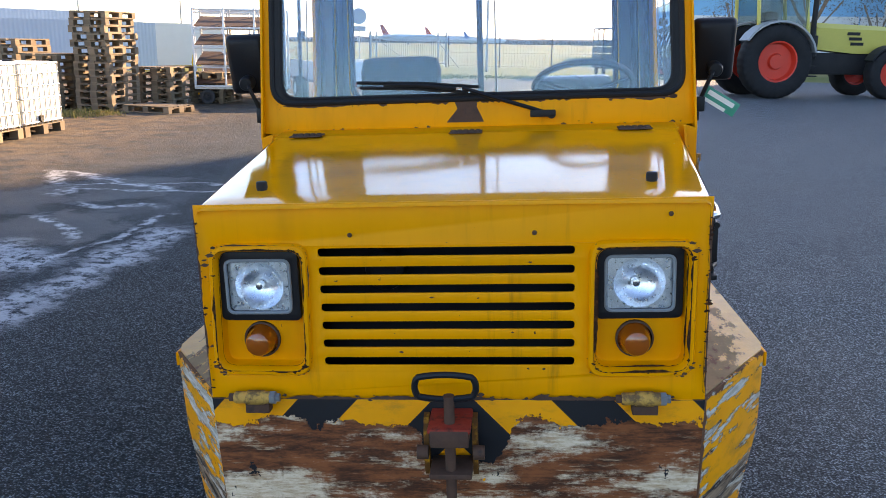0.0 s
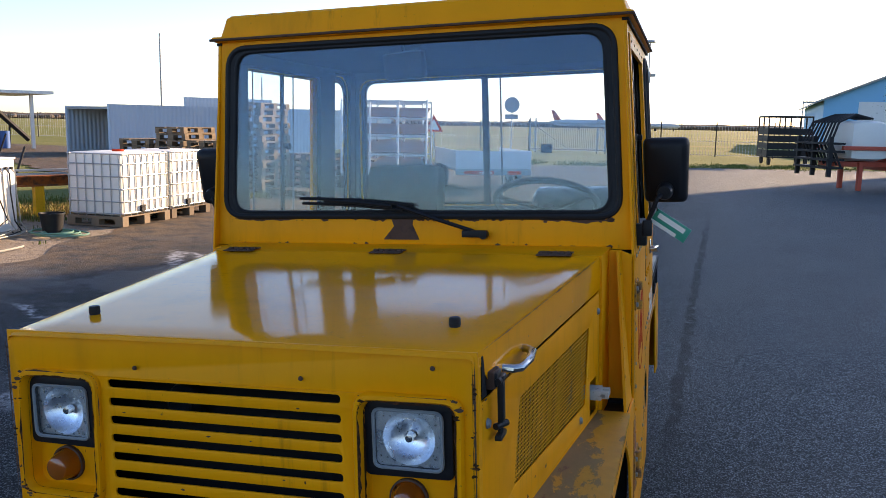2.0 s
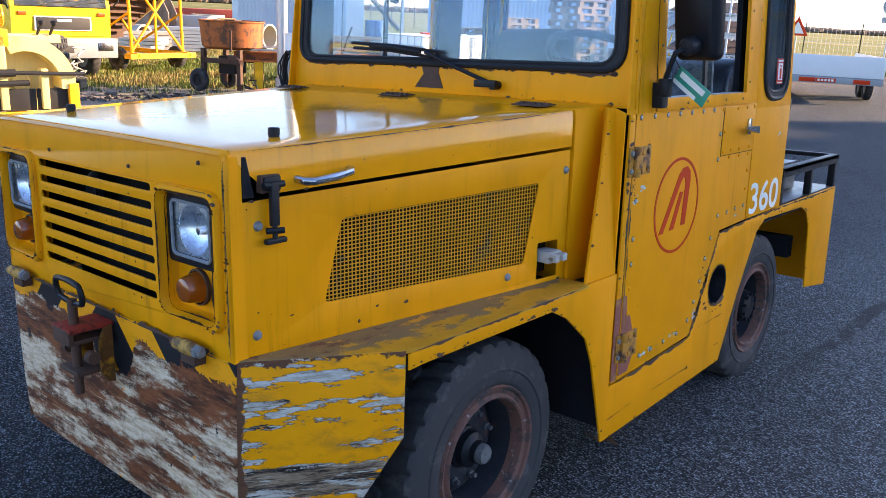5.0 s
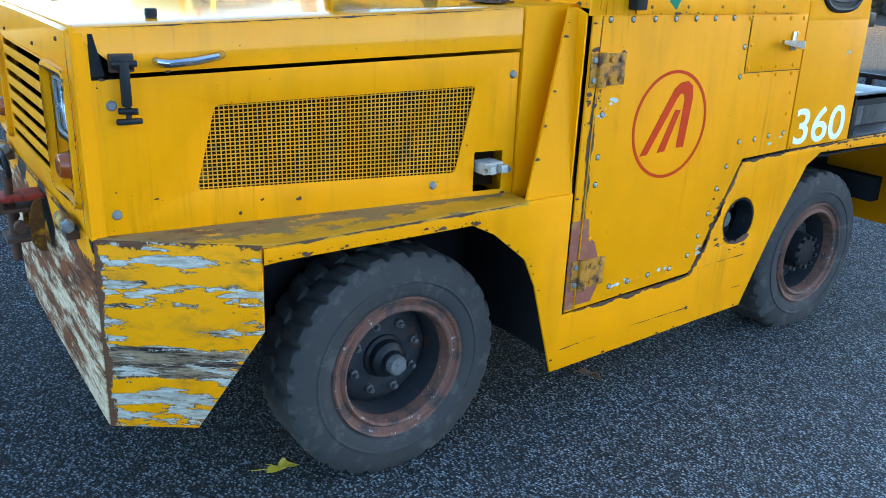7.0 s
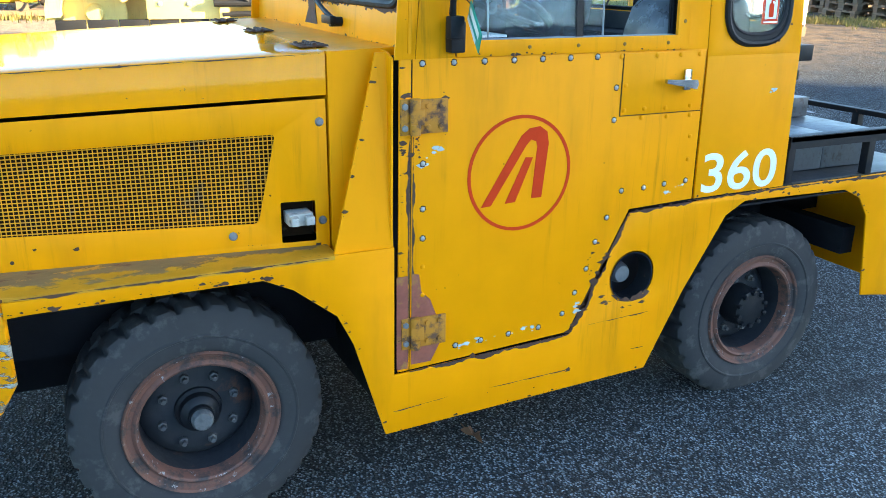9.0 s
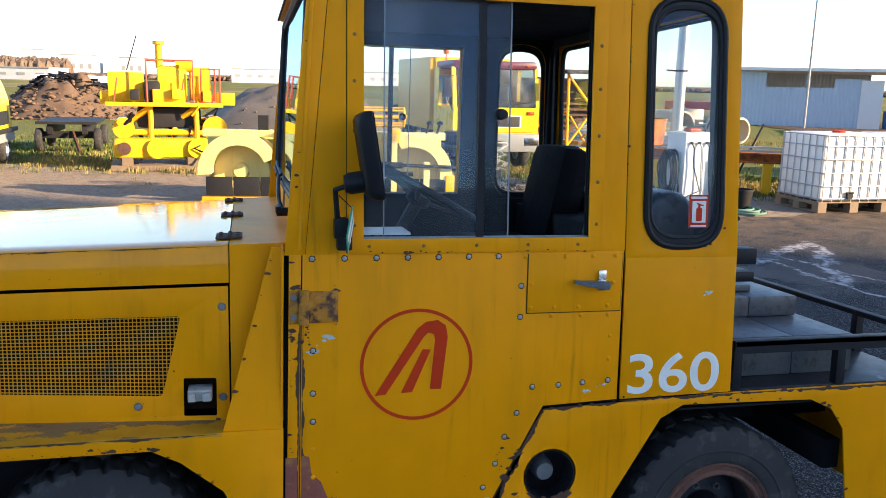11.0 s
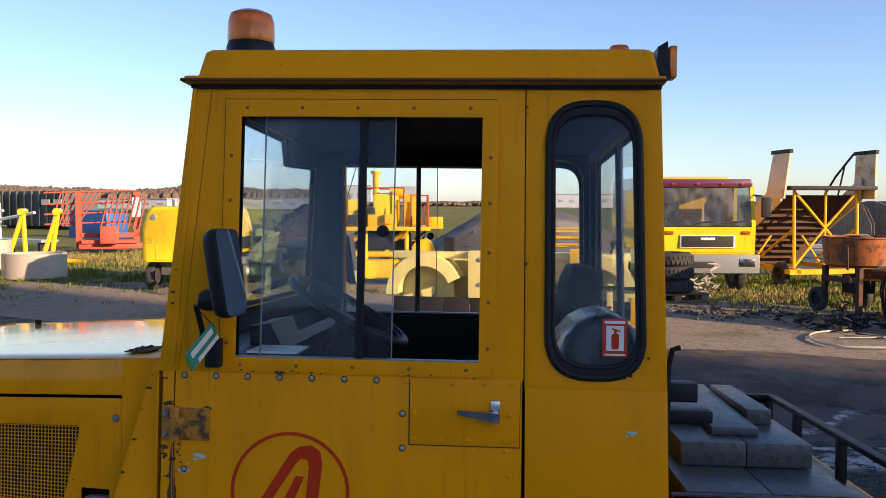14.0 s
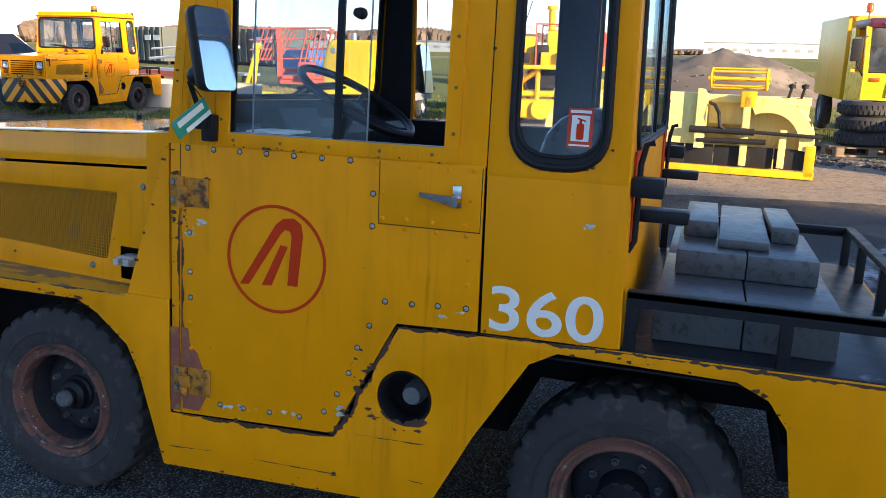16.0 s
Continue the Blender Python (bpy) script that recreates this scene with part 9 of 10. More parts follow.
# ---- heaps ----
def heap(name, x, y, rx, ry, h, material, label, seed, rough=0.25, dome=True, clods=0, clod=0.2):
    """A mound with an uneven surface and loose clods on it."""
    bm = bmesh.new()
    rnd = random.Random(int(seed * 10))
    for _ in range(clods):
        a, t = rnd.uniform(0, 6.28), rnd.random() ** 0.6
        p = Vector((rx * t * math.cos(a), ry * t * math.sin(a), h * (1 - t * t) ** 1.15 * rnd.uniform(0.85, 1.08)))
        r = clod * (0.3 + rnd.random() ** 2)
        t = bmesh.new()
        bmesh.ops.create_icosphere(t, subdivisions=1, radius=r)
        for v in t.verts:
            v.co *= rnd.uniform(0.6, 1.35)
            v.co.z *= 0.6
        join(bm, t, Matrix.Translation(p))
    n, k = 64, 20
    rings = []
    for j in range(k + 1):
        t = j / k
        ring = []
        for i in range(n):
            a = 2 * math.pi * i / n
            q = Vector((math.cos(a) * t * 2.5, math.sin(a) * t * 2.5, seed))
            z = h * ((1 - t * t) ** 1.15 if dome else 1 - t ** 1.35) * (1 + rough * noise.noise(q * 1.3) + rough * 0.5 * noise.noise(q * 4)) + 0.08 * rough * noise.noise(q * 11) - 0.05 * t
            e = 1 + 0.12 * noise.noise(Vector((math.cos(a), math.sin(a), seed * 3)))
            ring.append(bm.verts.new((rx * t * e * math.cos(a), ry * t * e * math.sin(a), z)))
            if j == 0:
                break
        rings.append(ring)
    for a, b in zip(rings, rings[1:]):
        for i in range(n):
            q = [a[i % len(a)], b[i], b[(i + 1) % n], a[(i + 1) % len(a)]]
            q = [w for c, w in enumerate(q) if w not in q[:c]]
            bm.faces.new(q)
    return solo(name, bm, material, at(x, y), label, "heap", sharp=80)


heap("soil_mound", -35.0, -6.0, 3.4, 3.1, 1.55, dirt_mat, "mound of brown soil and roots", 3.1, 0.35, True, 900, 0.11)
bm = bmesh.new()
for i in range(150):
    a, r = random.uniform(0, 6.28), 2.0 * random.random() ** 0.6
    p = Vector((r * math.cos(a), r * 0.9 * math.sin(a), 1.58 * (1 - (r / 3.4) ** 2) ** 1.15 + random.uniform(0.05, 0.2)))
    k = random.uniform(0.4, 1.0)
    hull(bm, [p + k * Vector((random.uniform(-0.22, 0.22), random.uniform(-0.25, 0.25), random.uniform(-0.1, 0.1))) for _ in range(7)])
solo("sheeting", bm, tarp, at(-35.0, -6.0), "crumpled black sheeting over the soil heap", "sheeting")
heap("grit_mound", -28.5, 3.1, 4.4, 4.1, 1.55, grit_mat, "large dark gravel heap with a pale face", 7.7, 0.16, True, 320, 0.045)
heap("grit_mound", -31.0, 8.6, 3.2, 2.8, 1.15, surf("coal_black_grit", (0.03, 0.03, 0.032), 0.95, 0.0, 0.25, 0.8, 20.0, 0.8), "small black gravel heap", 1.3, 0.14, True, 120, 0.09)
# white tank and light aircraft-like body behind the soil heap
bm = bmesh.new()
cyl(bm, (0, -2.2, 0.85), (0, 1.2, 0.85), 0.85, n=20)
solo("storage_tank", bm, white_sheet, at(-42, -6.5), "long white tank lying behind the soil heap", "tank")

# ---- concrete rings and pipes ----
def ring_pipe(x, y, r, h, rz=0.0, lying=False, z=0.0):
    bm = bmesh.new()
    lathe(bm, [(r, 0), (r, h), (r * 0.86, h), (r * 0.86, 0)], None, 30, True)
    m = pose(x, y, (r if lying else 0) + z, 90 if lying else 0, 0, rz)
    return solo("concrete_ring", bm, old_concrete, m, "pale cast concrete ring standing on the grass", "concrete ring", "concrete rings")


ring_pipe(-14.75, -9.95, 0.72, 0.55)
ring_pipe(-15.9, -11.2, 0.72, 0.55)
ring_pipe(-15.35, -8.5, 0.68, 0.55)
ring_pipe(-17.5, -11.0, 0.55, 0.75)
ring_pipe(-24.2, 15.2, 0.5, 1.6, 100, True)
ring_pipe(-22.6, 16.6, 0.42, 1.2, 105, True)
ring_pipe(-23.2, 17.6, 0.42, 0.8)
ring_pipe(-25.5, 17.2, 0.6, 1.0)
ring_pipe(-21.5, 11.4, 0.38, 1.1, 110, True)
plank = surf("weathered_drum_wood", (0.20, 0.16, 0.12), 0.9, 0.0, 0.3, 4.0, 40.0, 0.3)
for x, y, rz, r in ((-23.0, 12.3, 60, 0.95), (-23.9, 13.8, 40, 0.9)):
    cd = thing("cable_drum", at(x, y, rz), "large weathered wooden cable drum on its edge", "cable drum", "cable drums")
    for w in (-0.4, 0.36):
        for i in range(9):
            x0 = -r + 2 * r * i / 9
            x1 = x0 + 2 * r / 9 - 0.012
            za, zb = math.sqrt(max(0.002, r * r - x0 * x0)), math.sqrt(max(0.002, r * r - x1 * x1))
            part("plank", hull(bmesh.new(), [(p, w + d, r + q) for p, zz in ((x0, za), (x1, zb)) for q in (zz, -zz) for d in (0, 0.05)]), plank, cd)
    bm = bmesh.new()
    cyl(bm, (0, -0.36, r), (0, 0.36, r), r * 0.5, n=20)
    part("core", bm, plank, cd)
rt = thing("red_flat_wagon", at(-48.7, 32.3, 60), "low red tipper wagon far across the field", "wagon")
part("tub", boxes((-3.2, 3.2, -1.2, 1.2, 0.4, 0.95), bev=0.05), red_machine, rt)
for x in (-2.2, 2.2):
    simple_wheel(rt, x, -1.1, 0.4, 0.3, "y", None, dark_frame)
    simple_wheel(rt, x, 1.1, 0.4, 0.3, "y", None, dark_frame)
for k in range(7):
    st_ = thing("slab_stack", at(-19.5 - 0.9 * k, 10.5 + 1.15 * k + random.uniform(-0.6, 0.6), random.uniform(30, 80)), "low stack of grey slabs and bars", "stack", "slab stacks")
    for i in range(5 + k % 3):
        part("slab", boxes((random.uniform(-1.1, -0.8), random.uniform(0.8, 1.1), -0.5 + 0.02 * i, 0.5 - 0.03 * (i % 3), 0.1 * i, 0.1 * i + 0.085)), old_concrete if k % 2 else galvanised, st_)

# ---- red harrow, yellow stand, bins ----
rh = thing("harrow", at(-25.6, -11.7, 25), "folded red field harrow with spring tines", "harrow")
bm = bmesh.new()
for y in (-1.0, 0.9):
    box(bm, -0.1, 0.1, y - 0.1, y + 0.1, 0.1, 2.1)
box(bm, -0.1, 0.1, -1.0, 1.0, 0.5, 0.65)
box(bm, -0.6, 0.6, -0.9, 0.9, 0.3, 0.42)
part("mast", bm, red_machine, rh)
bm = bmesh.new()
for i in range(8):
    y = -1.9 + 0.18 * i
    cyl(bm, (-0.2, y - 0.5 * (i / 8), 0.9), (-0.2, y + 0.35, 2.1), 0.03, n=5)
    cyl(bm, (0.2, y + 1.6, 0.8), (0.2, y + 1.9, 2.0), 0.03, n=5)
for z in (0.95, 1.3, 1.65, 2.05):
    cyl(bm, (-0.2, -2.1, z), (-0.2, 0.9, z + 0.1), 0.035, n=5)
part("tine_frame", bm, red_machine, rh)
part("tool_bar", boxes((0.3, 0.5, -1.0, 1.1, 0.1, 0.3), (0.4, 0.9, -0.3, 0.3, 0.3, 0.9), bev=0.03), red_machine, rh)
part("panel", boxes((0.12, 0.16, 0.75, 1.05, 1.2, 1.9)), white_paint, rh)
ys = thing("yellow_stand", at(-19.6, -10.95, 20), "bright yellow tubular stand", "stand")
for p, q in (((0, -0.75, 0), (0, -0.3, 1.4)), ((0, -0.25, 0), (0, -0.3, 1.45)), ((0, 0.4, 0), (0, 0.6, 1.45)), ((0, 0.2, 0.2), (0, 0.55, 1.3)), ((0, 0.35, 0.06), (0.5, 1.35, 0.06))):
    part("leg", cyl(bmesh.new(), p, q, 0.065, n=8), lemon, ys)
for y, r in ((-0.3, 0.09), (0.6, 0.1)):
    part("cross_tube", cyl(bmesh.new(), (-0.3, y, 1.45), (0.3, y, 1.45), r, n=10), lemon, ys)
for k in range(2):
    x, y = -51.5 + 2.0 * k, -28.5 - 7.5 * k
    sb2 = thing("skip_container", at(x, y, 62), "dark grey-green ribbed steel skip container", "container", "skip containers")
    part("tub", boxes((-3.6, 3.6, -1.2, 1.2, 0.2, 2.5)), bin_green, sb2)
    for i in range(9):
        part("rib", boxes((-3.5 + 0.85 * i, -3.35 + 0.85 * i, -1.32, -1.2, 0.2, 2.5)), bin_green, sb2)
    for i in range(2):
        part("notice", boxes((1.2 + 1.3 * i, 2.1 + 1.3 * i, -1.34, -1.32, 1.6, 1.95)), white_paint, sb2)
    part("skid", boxes((-3.6, 3.6, -0.9, -0.7, -0.03, 0.2), (-3.6, 3.6, 0.7, 0.9, -0.03, 0.2)), dark_frame, sb2)
bb = thing("blue_bin", at(-37.3, -18.0, 60), "big blue plastic bin", "bin")
part("tub", boxes((-1.6, 1.6, -0.6, 0.6, -0.03, 1.35), bev=0.05), blue_plastic, bb)
lb = thing("loader_boom", at(-22.5, -13.9, 65), "long pale bar on red and grey steel trestles", "boom")
bm = bmesh.new()
tube(bm, [(-4, 0, 0.9), (0, 0, 1.15), (1.9, 0, 1.4)], 0.05, 6)
tube(bm, [(-4, 0.1, 1.25), (0.2, 0.1, 1.45)], 0.04, 6)
part("bar", bm, white_sheet, lb)
part("table", boxes((-4.5, 2.6, -0.3, 0.3, 0.5, 0.58)), galvanised, lb)
part("red_rail", boxes((-4.5, 1.0, -0.36, -0.3, 0.3, 0.5)), red_machine, lb)
part("leg", boxes((-3.5, -3.4, -0.2, 0.2, -0.03, 0.5), (0.5, 0.6, -0.2, 0.2, -0.03, 0.5), (2.3, 2.4, -0.2, 0.2, -0.03, 0.5)), dark_frame, lb)
part("post", boxes((-0.1, 0.05, 0.0, 0.12, 0.5, 1.7)), white_sheet, lb)

# ---- twin tow tractor and a van ----
twin = copy_thing(tractor, at(-10.75, -10.45, 90))
twin["label"] = "second yellow tow tractor of the same make, parked in the sun"
for o in twin.children_recursive:
    if o.name.split(".")[0] in ("hanging_tag", "tag_field", "tag_tie"):
        bpy.data.objects.remove(o)
stripe_paint = Nodes("black_yellow_stripes")
sx_, sy_, sz_ = stripe_paint.axes()
band_ = stripe_paint.math("FRACT", stripe_paint.math("DIVIDE", stripe_paint.math("ADD", stripe_paint.math("ABSOLUTE", sx_), stripe_paint.math("ADD", stripe_paint.math("MULTIPLY", sz_, 0.9), sy_)), 0.3))
stripe_paint = stripe_paint.set(color=stripe_paint.mix(stripe_paint.step(band_, 0.49, 0.51), stripe_paint.shade(YELLOW, 0.15, 8.0), (0.015, 0.015, 0.017)), rough=0.45)
for o in twin.children_recursive:
    if o.name.split(".")[0] in ("bumper", "bumper_corner"):
        o.material_slots[0].link = "OBJECT"
        o.material_slots[0].material = stripe_paint
        tagged(o, "bumper painted in black and yellow stripes")
vn = thing("pickup_van", at(-13.0, -14.0, 100), "white pickup with dark windows", "car")
bm = bmesh.new()
hull(bm, [(x, y, z) for y in (-0.85, 0.85) for x, z in ((2.2, 0.45), (2.2, 0.95), (1.2, 1.1), (-2.2, 1.05), (-2.2, 0.45))])
part("body", bm, white_sheet, vn)
bm = bmesh.new()
hull(bm, [(x, y * k, z) for y in (-0.8, 0.8) for x, z, k in ((1.2, 1.08, 1), (0.5, 1.68, 0.88), (-0.9, 1.7, 0.88), (-1.3, 1.08, 1))])
part("cabin", bm, white_sheet, vn)
for y in (-1, 1):
    bm = bmesh.new()
    hull(bm, [(x, y * (k + d), z) for d in (0.0, 0.012) for x, z, k in ((0.95, 1.15, 0.79), (0.42, 1.58, 0.725), (-0.8, 1.6, 0.722), (-1.05, 1.15, 0.79))])
    part("side_glass", bm, plastic, vn)
bm = bmesh.new()
hull(bm, [(x + d, y * k, z) for d in (0.0, 0.012) for y in (-0.75, 0.75) for x, z, k in ((1.14, 1.14, 1), (0.56, 1.62, 0.88))])
part("windscreen", bm, plastic, vn)
for x in (-1.4, 1.4):
    for y in (-0.78, 0.78):
        simple_wheel(vn, x, y, 0.35, 0.22, "y", None, galvanised)

# ---- far distance ----
far_sheet = surf("far_white_building", (0.46, 0.48, 0.49), 0.7, 0.0, 0.08, 0.05, 1.0, 0.0)
for x, y, rz, l, d, h in ((-300, -86, 76, 60, 14, 3.6), (-290, -128, 76, 30, 12, 3.2), (-470, 60, 90, 130, 20, 7), (-260, 95, 60, 26, 12, 4), (-700, -120, 85, 26, 20, 17), (-700, -80, 85, 22, 20, 16), (-690, -150, 85, 14, 14, 20)):
    fb = thing("far_building", at(x, y, rz), "low pale building on the horizon", "building", "far buildings")
    part("block", boxes((-l / 2, l / 2, -d / 2, d / 2, -0.03, h)), far_sheet, fb)
    part("roof", boxes((-l / 2 - 0.3, l / 2 + 0.3, -d / 2 - 0.3, d / 2 + 0.3, h, h + 0.4)), grey_metal, fb)
    for i in range(int(l / 6)):
        part("window", boxes((-l / 2 + 2 + 6 * i, -l / 2 + 4.5 + 6 * i, -d / 2 - 0.1, -d / 2 + 0.0, h * 0.4, h * 0.62)), grey_metal, fb)


def aircraft(x, y, rz, l, tail, label):
    t = thing("airliner", at(x, y, rz), label, "aircraft", "parked airliners")
    bm = bmesh.new()
    r = l * 0.055
    lathe(bm, [(0, -l / 2), (r * 0.35, -l / 2 + 0.3), (r * 0.8, -l * 0.36), (r, -l * 0.2), (r, l * 0.38), (r * 0.75, l * 0.45), (r * 0.3, l * 0.49), (0, l / 2)], pose(0, 0, r * 1.9, 0, 90, 0), 20)
    part("fuselage", bm, far_sheet, t)
    bm = bmesh.new()
    hull(bm, [(xx, yy, z) for yy in (-0.15, 0.15) for xx, z in ((-l * 0.42, r * 2.6), (-l * 0.30, r * 2.6), (-l * 0.47, r * 2.6 + l * 0.16), (-l * 0.42, r * 2.6 + l * 0.16))])
    part("tail_fin", bm, tail, t)
    bm = bmesh.new()
    for s in (1, -1):
        hull(bm, [(-l * 0.02, s * r, r * 1.4), (l * 0.12, s * r, r * 1.4), (-l * 0.14, s * l * 0.42, r * 1.9), (-l * 0.08, s * l * 0.42, r * 1.9), (l * 0.05, s * r, r * 1.6)])
        hull(bm, [(-l * 0.46, 0, r * 2.6 + l * 0.155), (-l * 0.41, 0, r * 2.6 + l * 0.155), (-l * 0.5, s * l * 0.14, r * 2.6 + l * 0.16), (-l * 0.47, s * l * 0.14, r * 2.6 + l * 0.165)])
        cyl(bm, (-l * 0.36, s * r * 1.6, r * 2.1), (-l * 0.24, s * r * 1.6, r * 2.1), r * 0.4, n=10)
    part("wing", bm, far_sheet, t)
    part("gear", boxes((-1, 0, -1.5, -1, -0.03, r), (-1, 0, 1, 1.5, -0.03, r), (l * 0.35, l * 0.35 + 0.5, -0.3, 0.3, -0.03, r)), dark_frame, t)


aircraft(-47, 376, 4, 28, red_machine, "white parked airliner with a red tail")
aircraft(-30, 394, 4, 26, red_machine, "white parked airliner with a red tail")
aircraft(-14, 380, 0, 20, blue_plastic, "white parked airliner with a blue tail")

# browns paled and greyed, with distance haze put into the colour
leaf_brown = Nodes("autumn_wood")
gi = leaf_brown.n.new("ShaderNodeNewGeometry").outputs["Random Per Island"]
leaf_brown = leaf_brown.set(color=leaf_brown.shade(leaf_brown.mix(gi, (0.115, 0.085, 0.066), (0.17, 0.125, 0.09)), 0.4, 0.5), rough=0.95, spec=0.1)


def far_wood():
    """Distant bare autumn woods: a deep band of many small ragged crowns."""
    rnd = random.Random(77)
    ico = bmesh.new()
    bmesh.ops.create_icosphere(ico, subdivisions=1, radius=1.0)
    base = [v.co.copy() for v in ico.verts]
    faces = [tuple(v.index for v in f.verts) for f in ico.faces]
    ico.free()
    co, fs = [], []
    a = -70.0
    while a < 165.0:
        near = 100.5 < a < 134
        tall = 13.0 if near else 5.2
        dist = 430 if near else 640
        tall *= 0.95 + 0.35 * noise.noise(Vector((a * 0.16, 2.0, 0))) + 0.12 * noise.noise(Vector((a * 0.9, 5.0, 0)))
        for k in range(6):
            d = dist + 14 * k + rnd.uniform(-8, 8)
            x, y = d * math.sin(radians(-a)), d * math.cos(radians(-a))
            h = 0.88 * tall * rnd.uniform(0.88, 1.0) * (0.8 + 0.05 * k)
            w = rnd.uniform(1.7, 3.2) if near else rnd.uniform(1.6, 3.6)
            n = len(co)
            z0 = h * rnd.uniform(0.35, 0.55)
            for c in base:
                j = 1 + 0.2 * rnd.uniform(-1, 1)
                co.append((x + c.x * w * j, y + c.y * w * j, z0 + ((h - z0) * c.z ** 0.6 * (0.75 + 0.25 * j) if c.z > 0 else c.z * (z0 + 0.2) * j)))
            fs += [tuple(i + n for i in f) for f in faces]
        a += 0.055 if near else 0.14
    me = bpy.data.meshes.new("far_wood")
    me.from_pydata(co, [], fs)
    me.materials.append(leaf_brown)
    tagged(new("far_wood", me), "brown leafless autumn wood along the horizon", "wood", kind="stuff")


far_wood()


def tree(x, y, h, seed):
    rnd = random.Random(seed)
    t = thing("tree", at(x, y), "autumn tree with thin brown foliage", "tree", "autumn trees")
    bm = bmesh.new()
    cyl(bm, (0, 0, -0.05), (0, 0, h * 0.5), h * 0.03, h * 0.018, 8)
    tips = []
    for i in range(11):
        a, z = rnd.uniform(0, 6.28), h * rnd.uniform(0.22, 0.5)
        q = Vector((math.cos(a) * h * rnd.uniform(0.15, 0.34), math.sin(a) * h * rnd.uniform(0.15, 0.34), h * rnd.uniform(0.55, 0.97)))
        tube(bm, [(0, 0, z), q * 0.5 + Vector((0, 0, z * 0.4)), q], h * 0.008, 5)
        tips.append(q)
    part("trunk", bm, plank, t)
    co, fs = [], []
    for q in tips:
        for k in range(220):
            p = q + Vector((rnd.gauss(0, h * 0.085), rnd.gauss(0, h * 0.085), rnd.gauss(0, h * 0.08)))
            s = rnd.uniform(0.035, 0.085) * h / 6
            n = len(co)
            co += [p + Vector((rnd.uniform(-s, s), rnd.uniform(-s, s), rnd.uniform(-s, s))) for _ in range(3)]
            fs.append((n, n + 1, n + 2))
    me = bpy.data.meshes.new("crown")
    me.from_pydata(co, [], fs)
    me.materials.append(leaf_brown)
    part("crown", me, leaf_brown, t)


for i, (x, y, h) in enumerate(((17, 50, 6), (20, 47, 5), (24, 52, 7), (29, 50, 6.5), (13.5, 52, 4.5))):
    tree(x, y, h, i)


# ---- grass and weeds ----
def tufts(name, spots, n, hgt, material, label, seed):
    rnd = random.Random(seed)
    co, fs = [], []
    for k in range(n):
        x0, y0, x1, y1, spread = rnd.choice(spots)
        t = rnd.random()
        x, y = x0 + (x1 - x0) * t + rnd.gauss(0, spread), y0 + (y1 - y0) * t + rnd.gauss(0, spread)
        if noise.noise(Vector((x * 0.9, y * 0.9, seed))) + 0.5 * noise.noise(Vector((x * 2.7, y * 2.7, seed))) < rnd.uniform(-0.3, 0.15):
            continue
        big = 0.7 + 1.2 * rnd.random() ** 4
        for b in range(6):
            a, h = rnd.uniform(0, 6.28), hgt * big * rnd.uniform(0.4, 1.2)
            dx, dy, l = math.cos(a), math.sin(a), rnd.uniform(0.1, 0.5) * h
            w = 0.004 + 0.007 * rnd.random()
            ox, oy = x + rnd.gauss(0, 0.05), y + rnd.gauss(0, 0.05)
            m = len(co)
            co += [(ox - dy * w, oy + dx * w, -0.03), (ox + dy * w, oy - dx * w, -0.03), (ox + dx * l * 0.5 + dy * w * 0.6, oy + dy * l * 0.5 - dx * w * 0.6, h * 0.65), (ox + dx * l * 0.5 - dy * w * 0.6, oy + dy * l * 0.5 + dx * w * 0.6, h * 0.65), (ox + dx * l, oy + dy * l, h)]
            fs += [(m, m + 1, m + 2, m + 3), (m + 3, m + 2, m + 4)]
    me = bpy.data.meshes.new(name)
    me.from_pydata(co, [], fs)
    me.materials.append(material)
    tagged(new(name, me), label, "grass", kind="stuff")


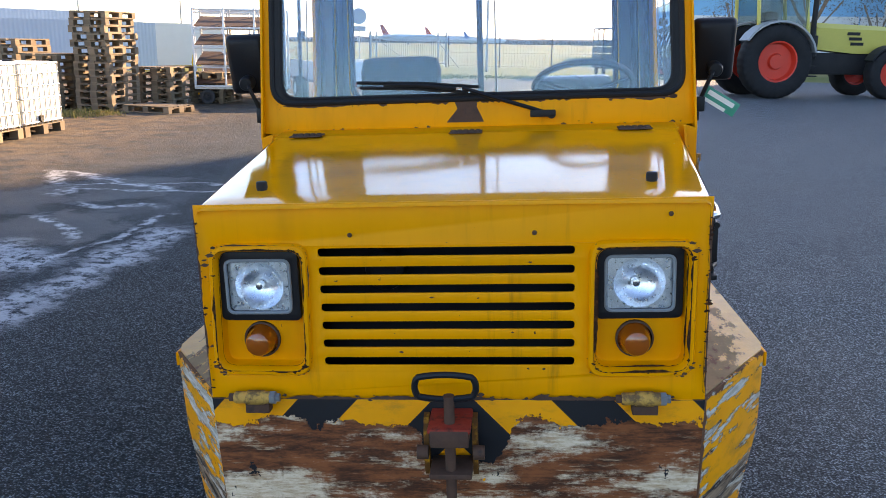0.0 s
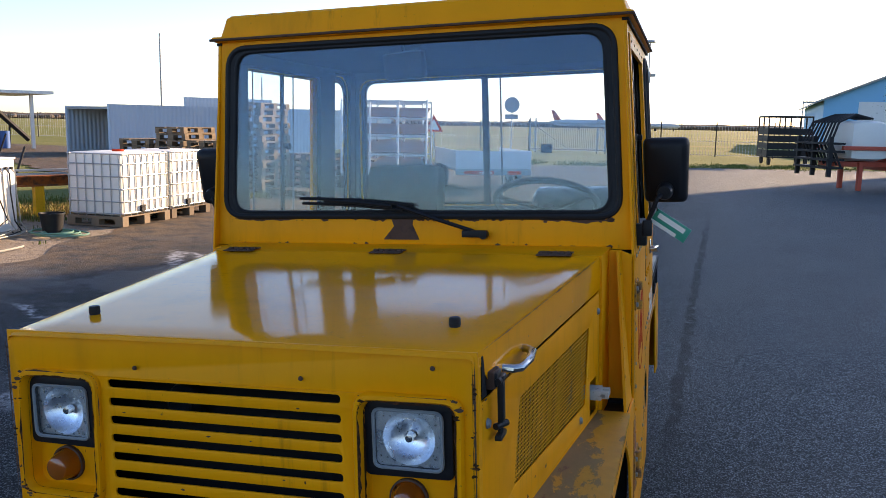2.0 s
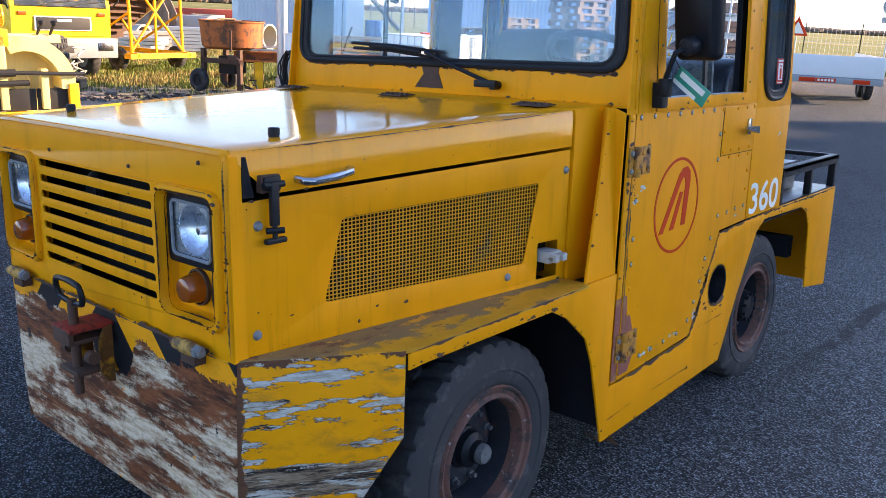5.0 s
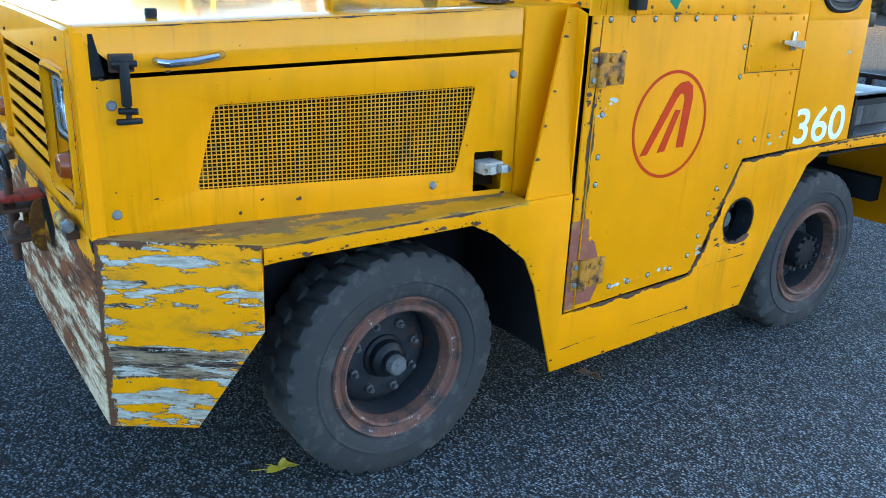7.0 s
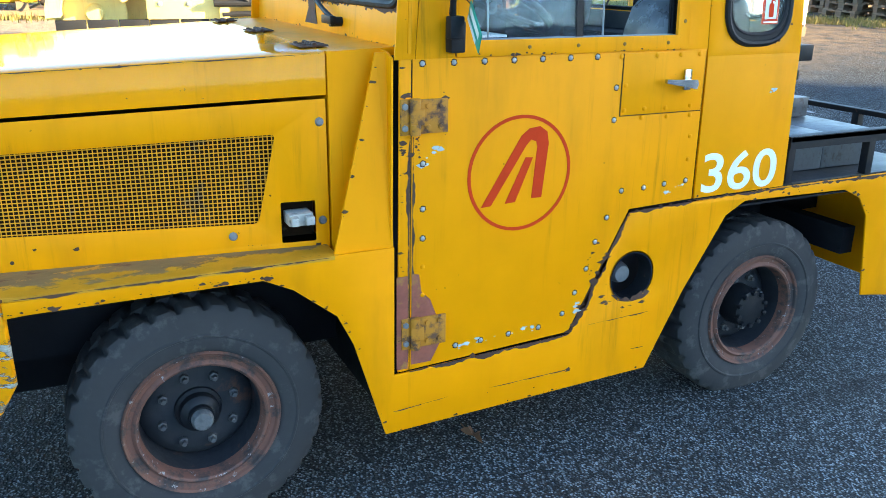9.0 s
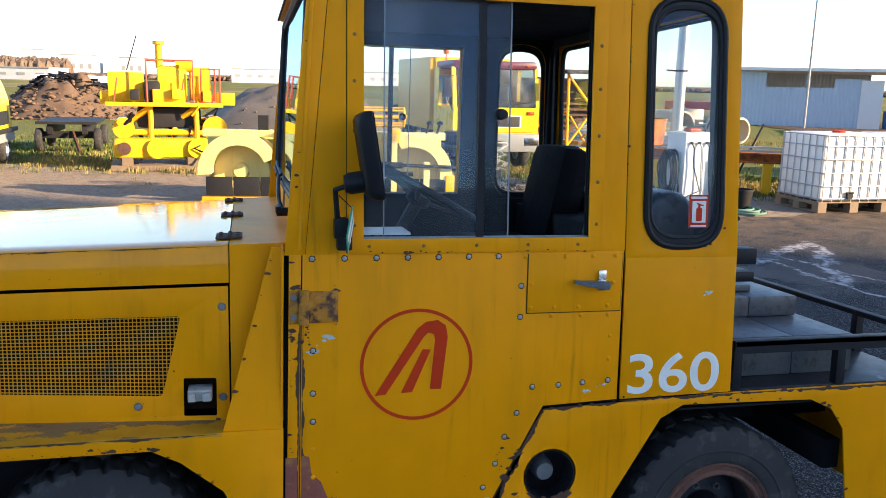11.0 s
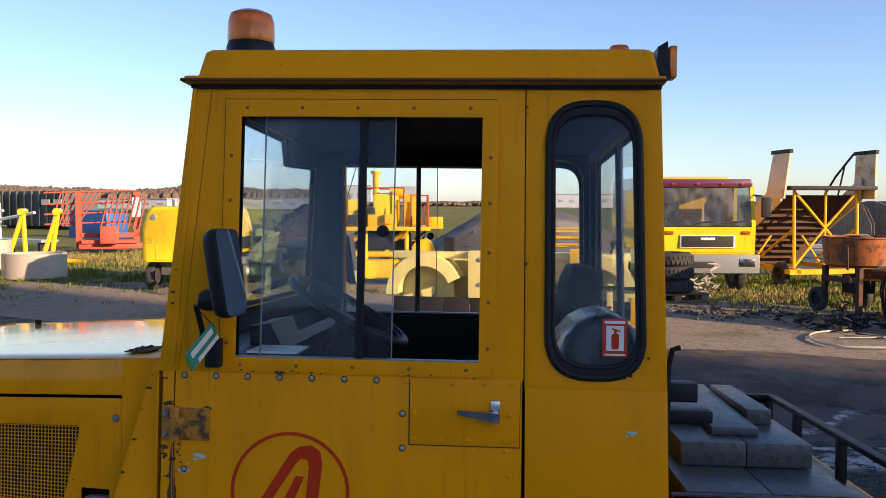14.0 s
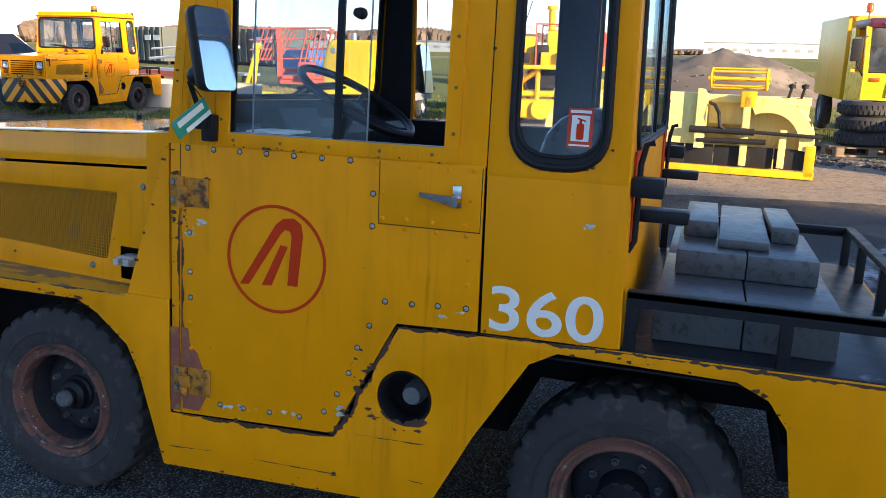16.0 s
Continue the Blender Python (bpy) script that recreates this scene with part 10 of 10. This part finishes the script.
dry = Nodes("dry_grass_blades")
gi = dry.n.new("ShaderNodeNewGeometry").outputs["Random Per Island"]
dry = dry.set(color=dry.mix(gi, (0.15, 0.15, 0.035), (0.36, 0.26, 0.11)), rough=0.9, spec=0.1)
green = Nodes("green_grass_blades")
gi = green.n.new("ShaderNodeNewGeometry").outputs["Random Per Island"]
green = green.set(color=green.mix(gi, (0.06, 0.10, 0.02), (0.17, 0.19, 0.05)), rough=0.9, spec=0.1)
tufts("dry_grass", [(-12.6, 6.2, -13.0, 9.5, 0.5), (-10.5, 8.0, -9.6, 11.5, 0.5), (-14.5, 1.2, -13.0, 3.5, 0.6), (-13.2, -0.6, -13.4, 1.2, 0.3), (-16.0, -2.6, -14.0, -1.0, 0.6), (-19, -8, -24, -12, 1.5), (-10.5, 12.5, -8.2, 14.6, 0.3), (-17, 10, -24, 16, 2.0)], 15000, 0.075, dry, "tufts of dry yellow grass along the yard's edge", 4)
tufts("green_grass", [(-13.5, 6.0, -16.5, 11.0, 1.2), (-15.5, -3.0, -17.5, -9.0, 1.6), (-11.5, 7.0, -10.5, 12.0, 1.0), (-18, -3, -22, 2, 2.5), (-12.5, -8.5, -14, -13, 1.2), (-8, 34.5, 8, 38, 1.2)], 16000, 0.06, green, "short green grass beside the yard", 5)


def fallen_leaf(x, y, rz, size, color, label):
    """A curled lobed leaf lying on the asphalt."""
    bm = bmesh.new()
    mid = bm.verts.new((0, 0, 0.004))
    ring = []
    for i in range(20):
        a = 2 * math.pi * i / 20
        r = size * (0.62 + 0.30 * math.cos(5 * a) * (1 if i % 2 else 0.7)) * (1.25 if abs(math.cos(a)) > 0.8 else 0.9)
        ring.append(bm.verts.new((r * math.cos(a), 0.7 * r * math.sin(a), 0.003 + 0.35 * size * abs(math.sin(a * 1.5)) ** 2)))
    for i in range(20):
        bm.faces.new((mid, ring[i], ring[(i + 1) % 20]))
    tube(bm, [(-size * 0.6, 0, 0.006), (-size * 1.6, size * 0.15, 0.004)], 0.0015, 5)
    solo("fallen_leaf", bm, surf("dry_leaf_" + color[0], color[1], 0.6, 0.0, 0.25, 40.0, 150.0, 0.3), pose(x, y, 0, 0, 0, rz), label, "leaf")


fallen_leaf(0.538, 0.432, 75, 0.05, ("yellow", (0.50, 0.36, 0.02)), "small yellow fallen leaf on the asphalt")
fallen_leaf(0.60, 1.56, 10, 0.05, ("brown", (0.13, 0.06, 0.025)), "curled brown fallen leaf on the asphalt")
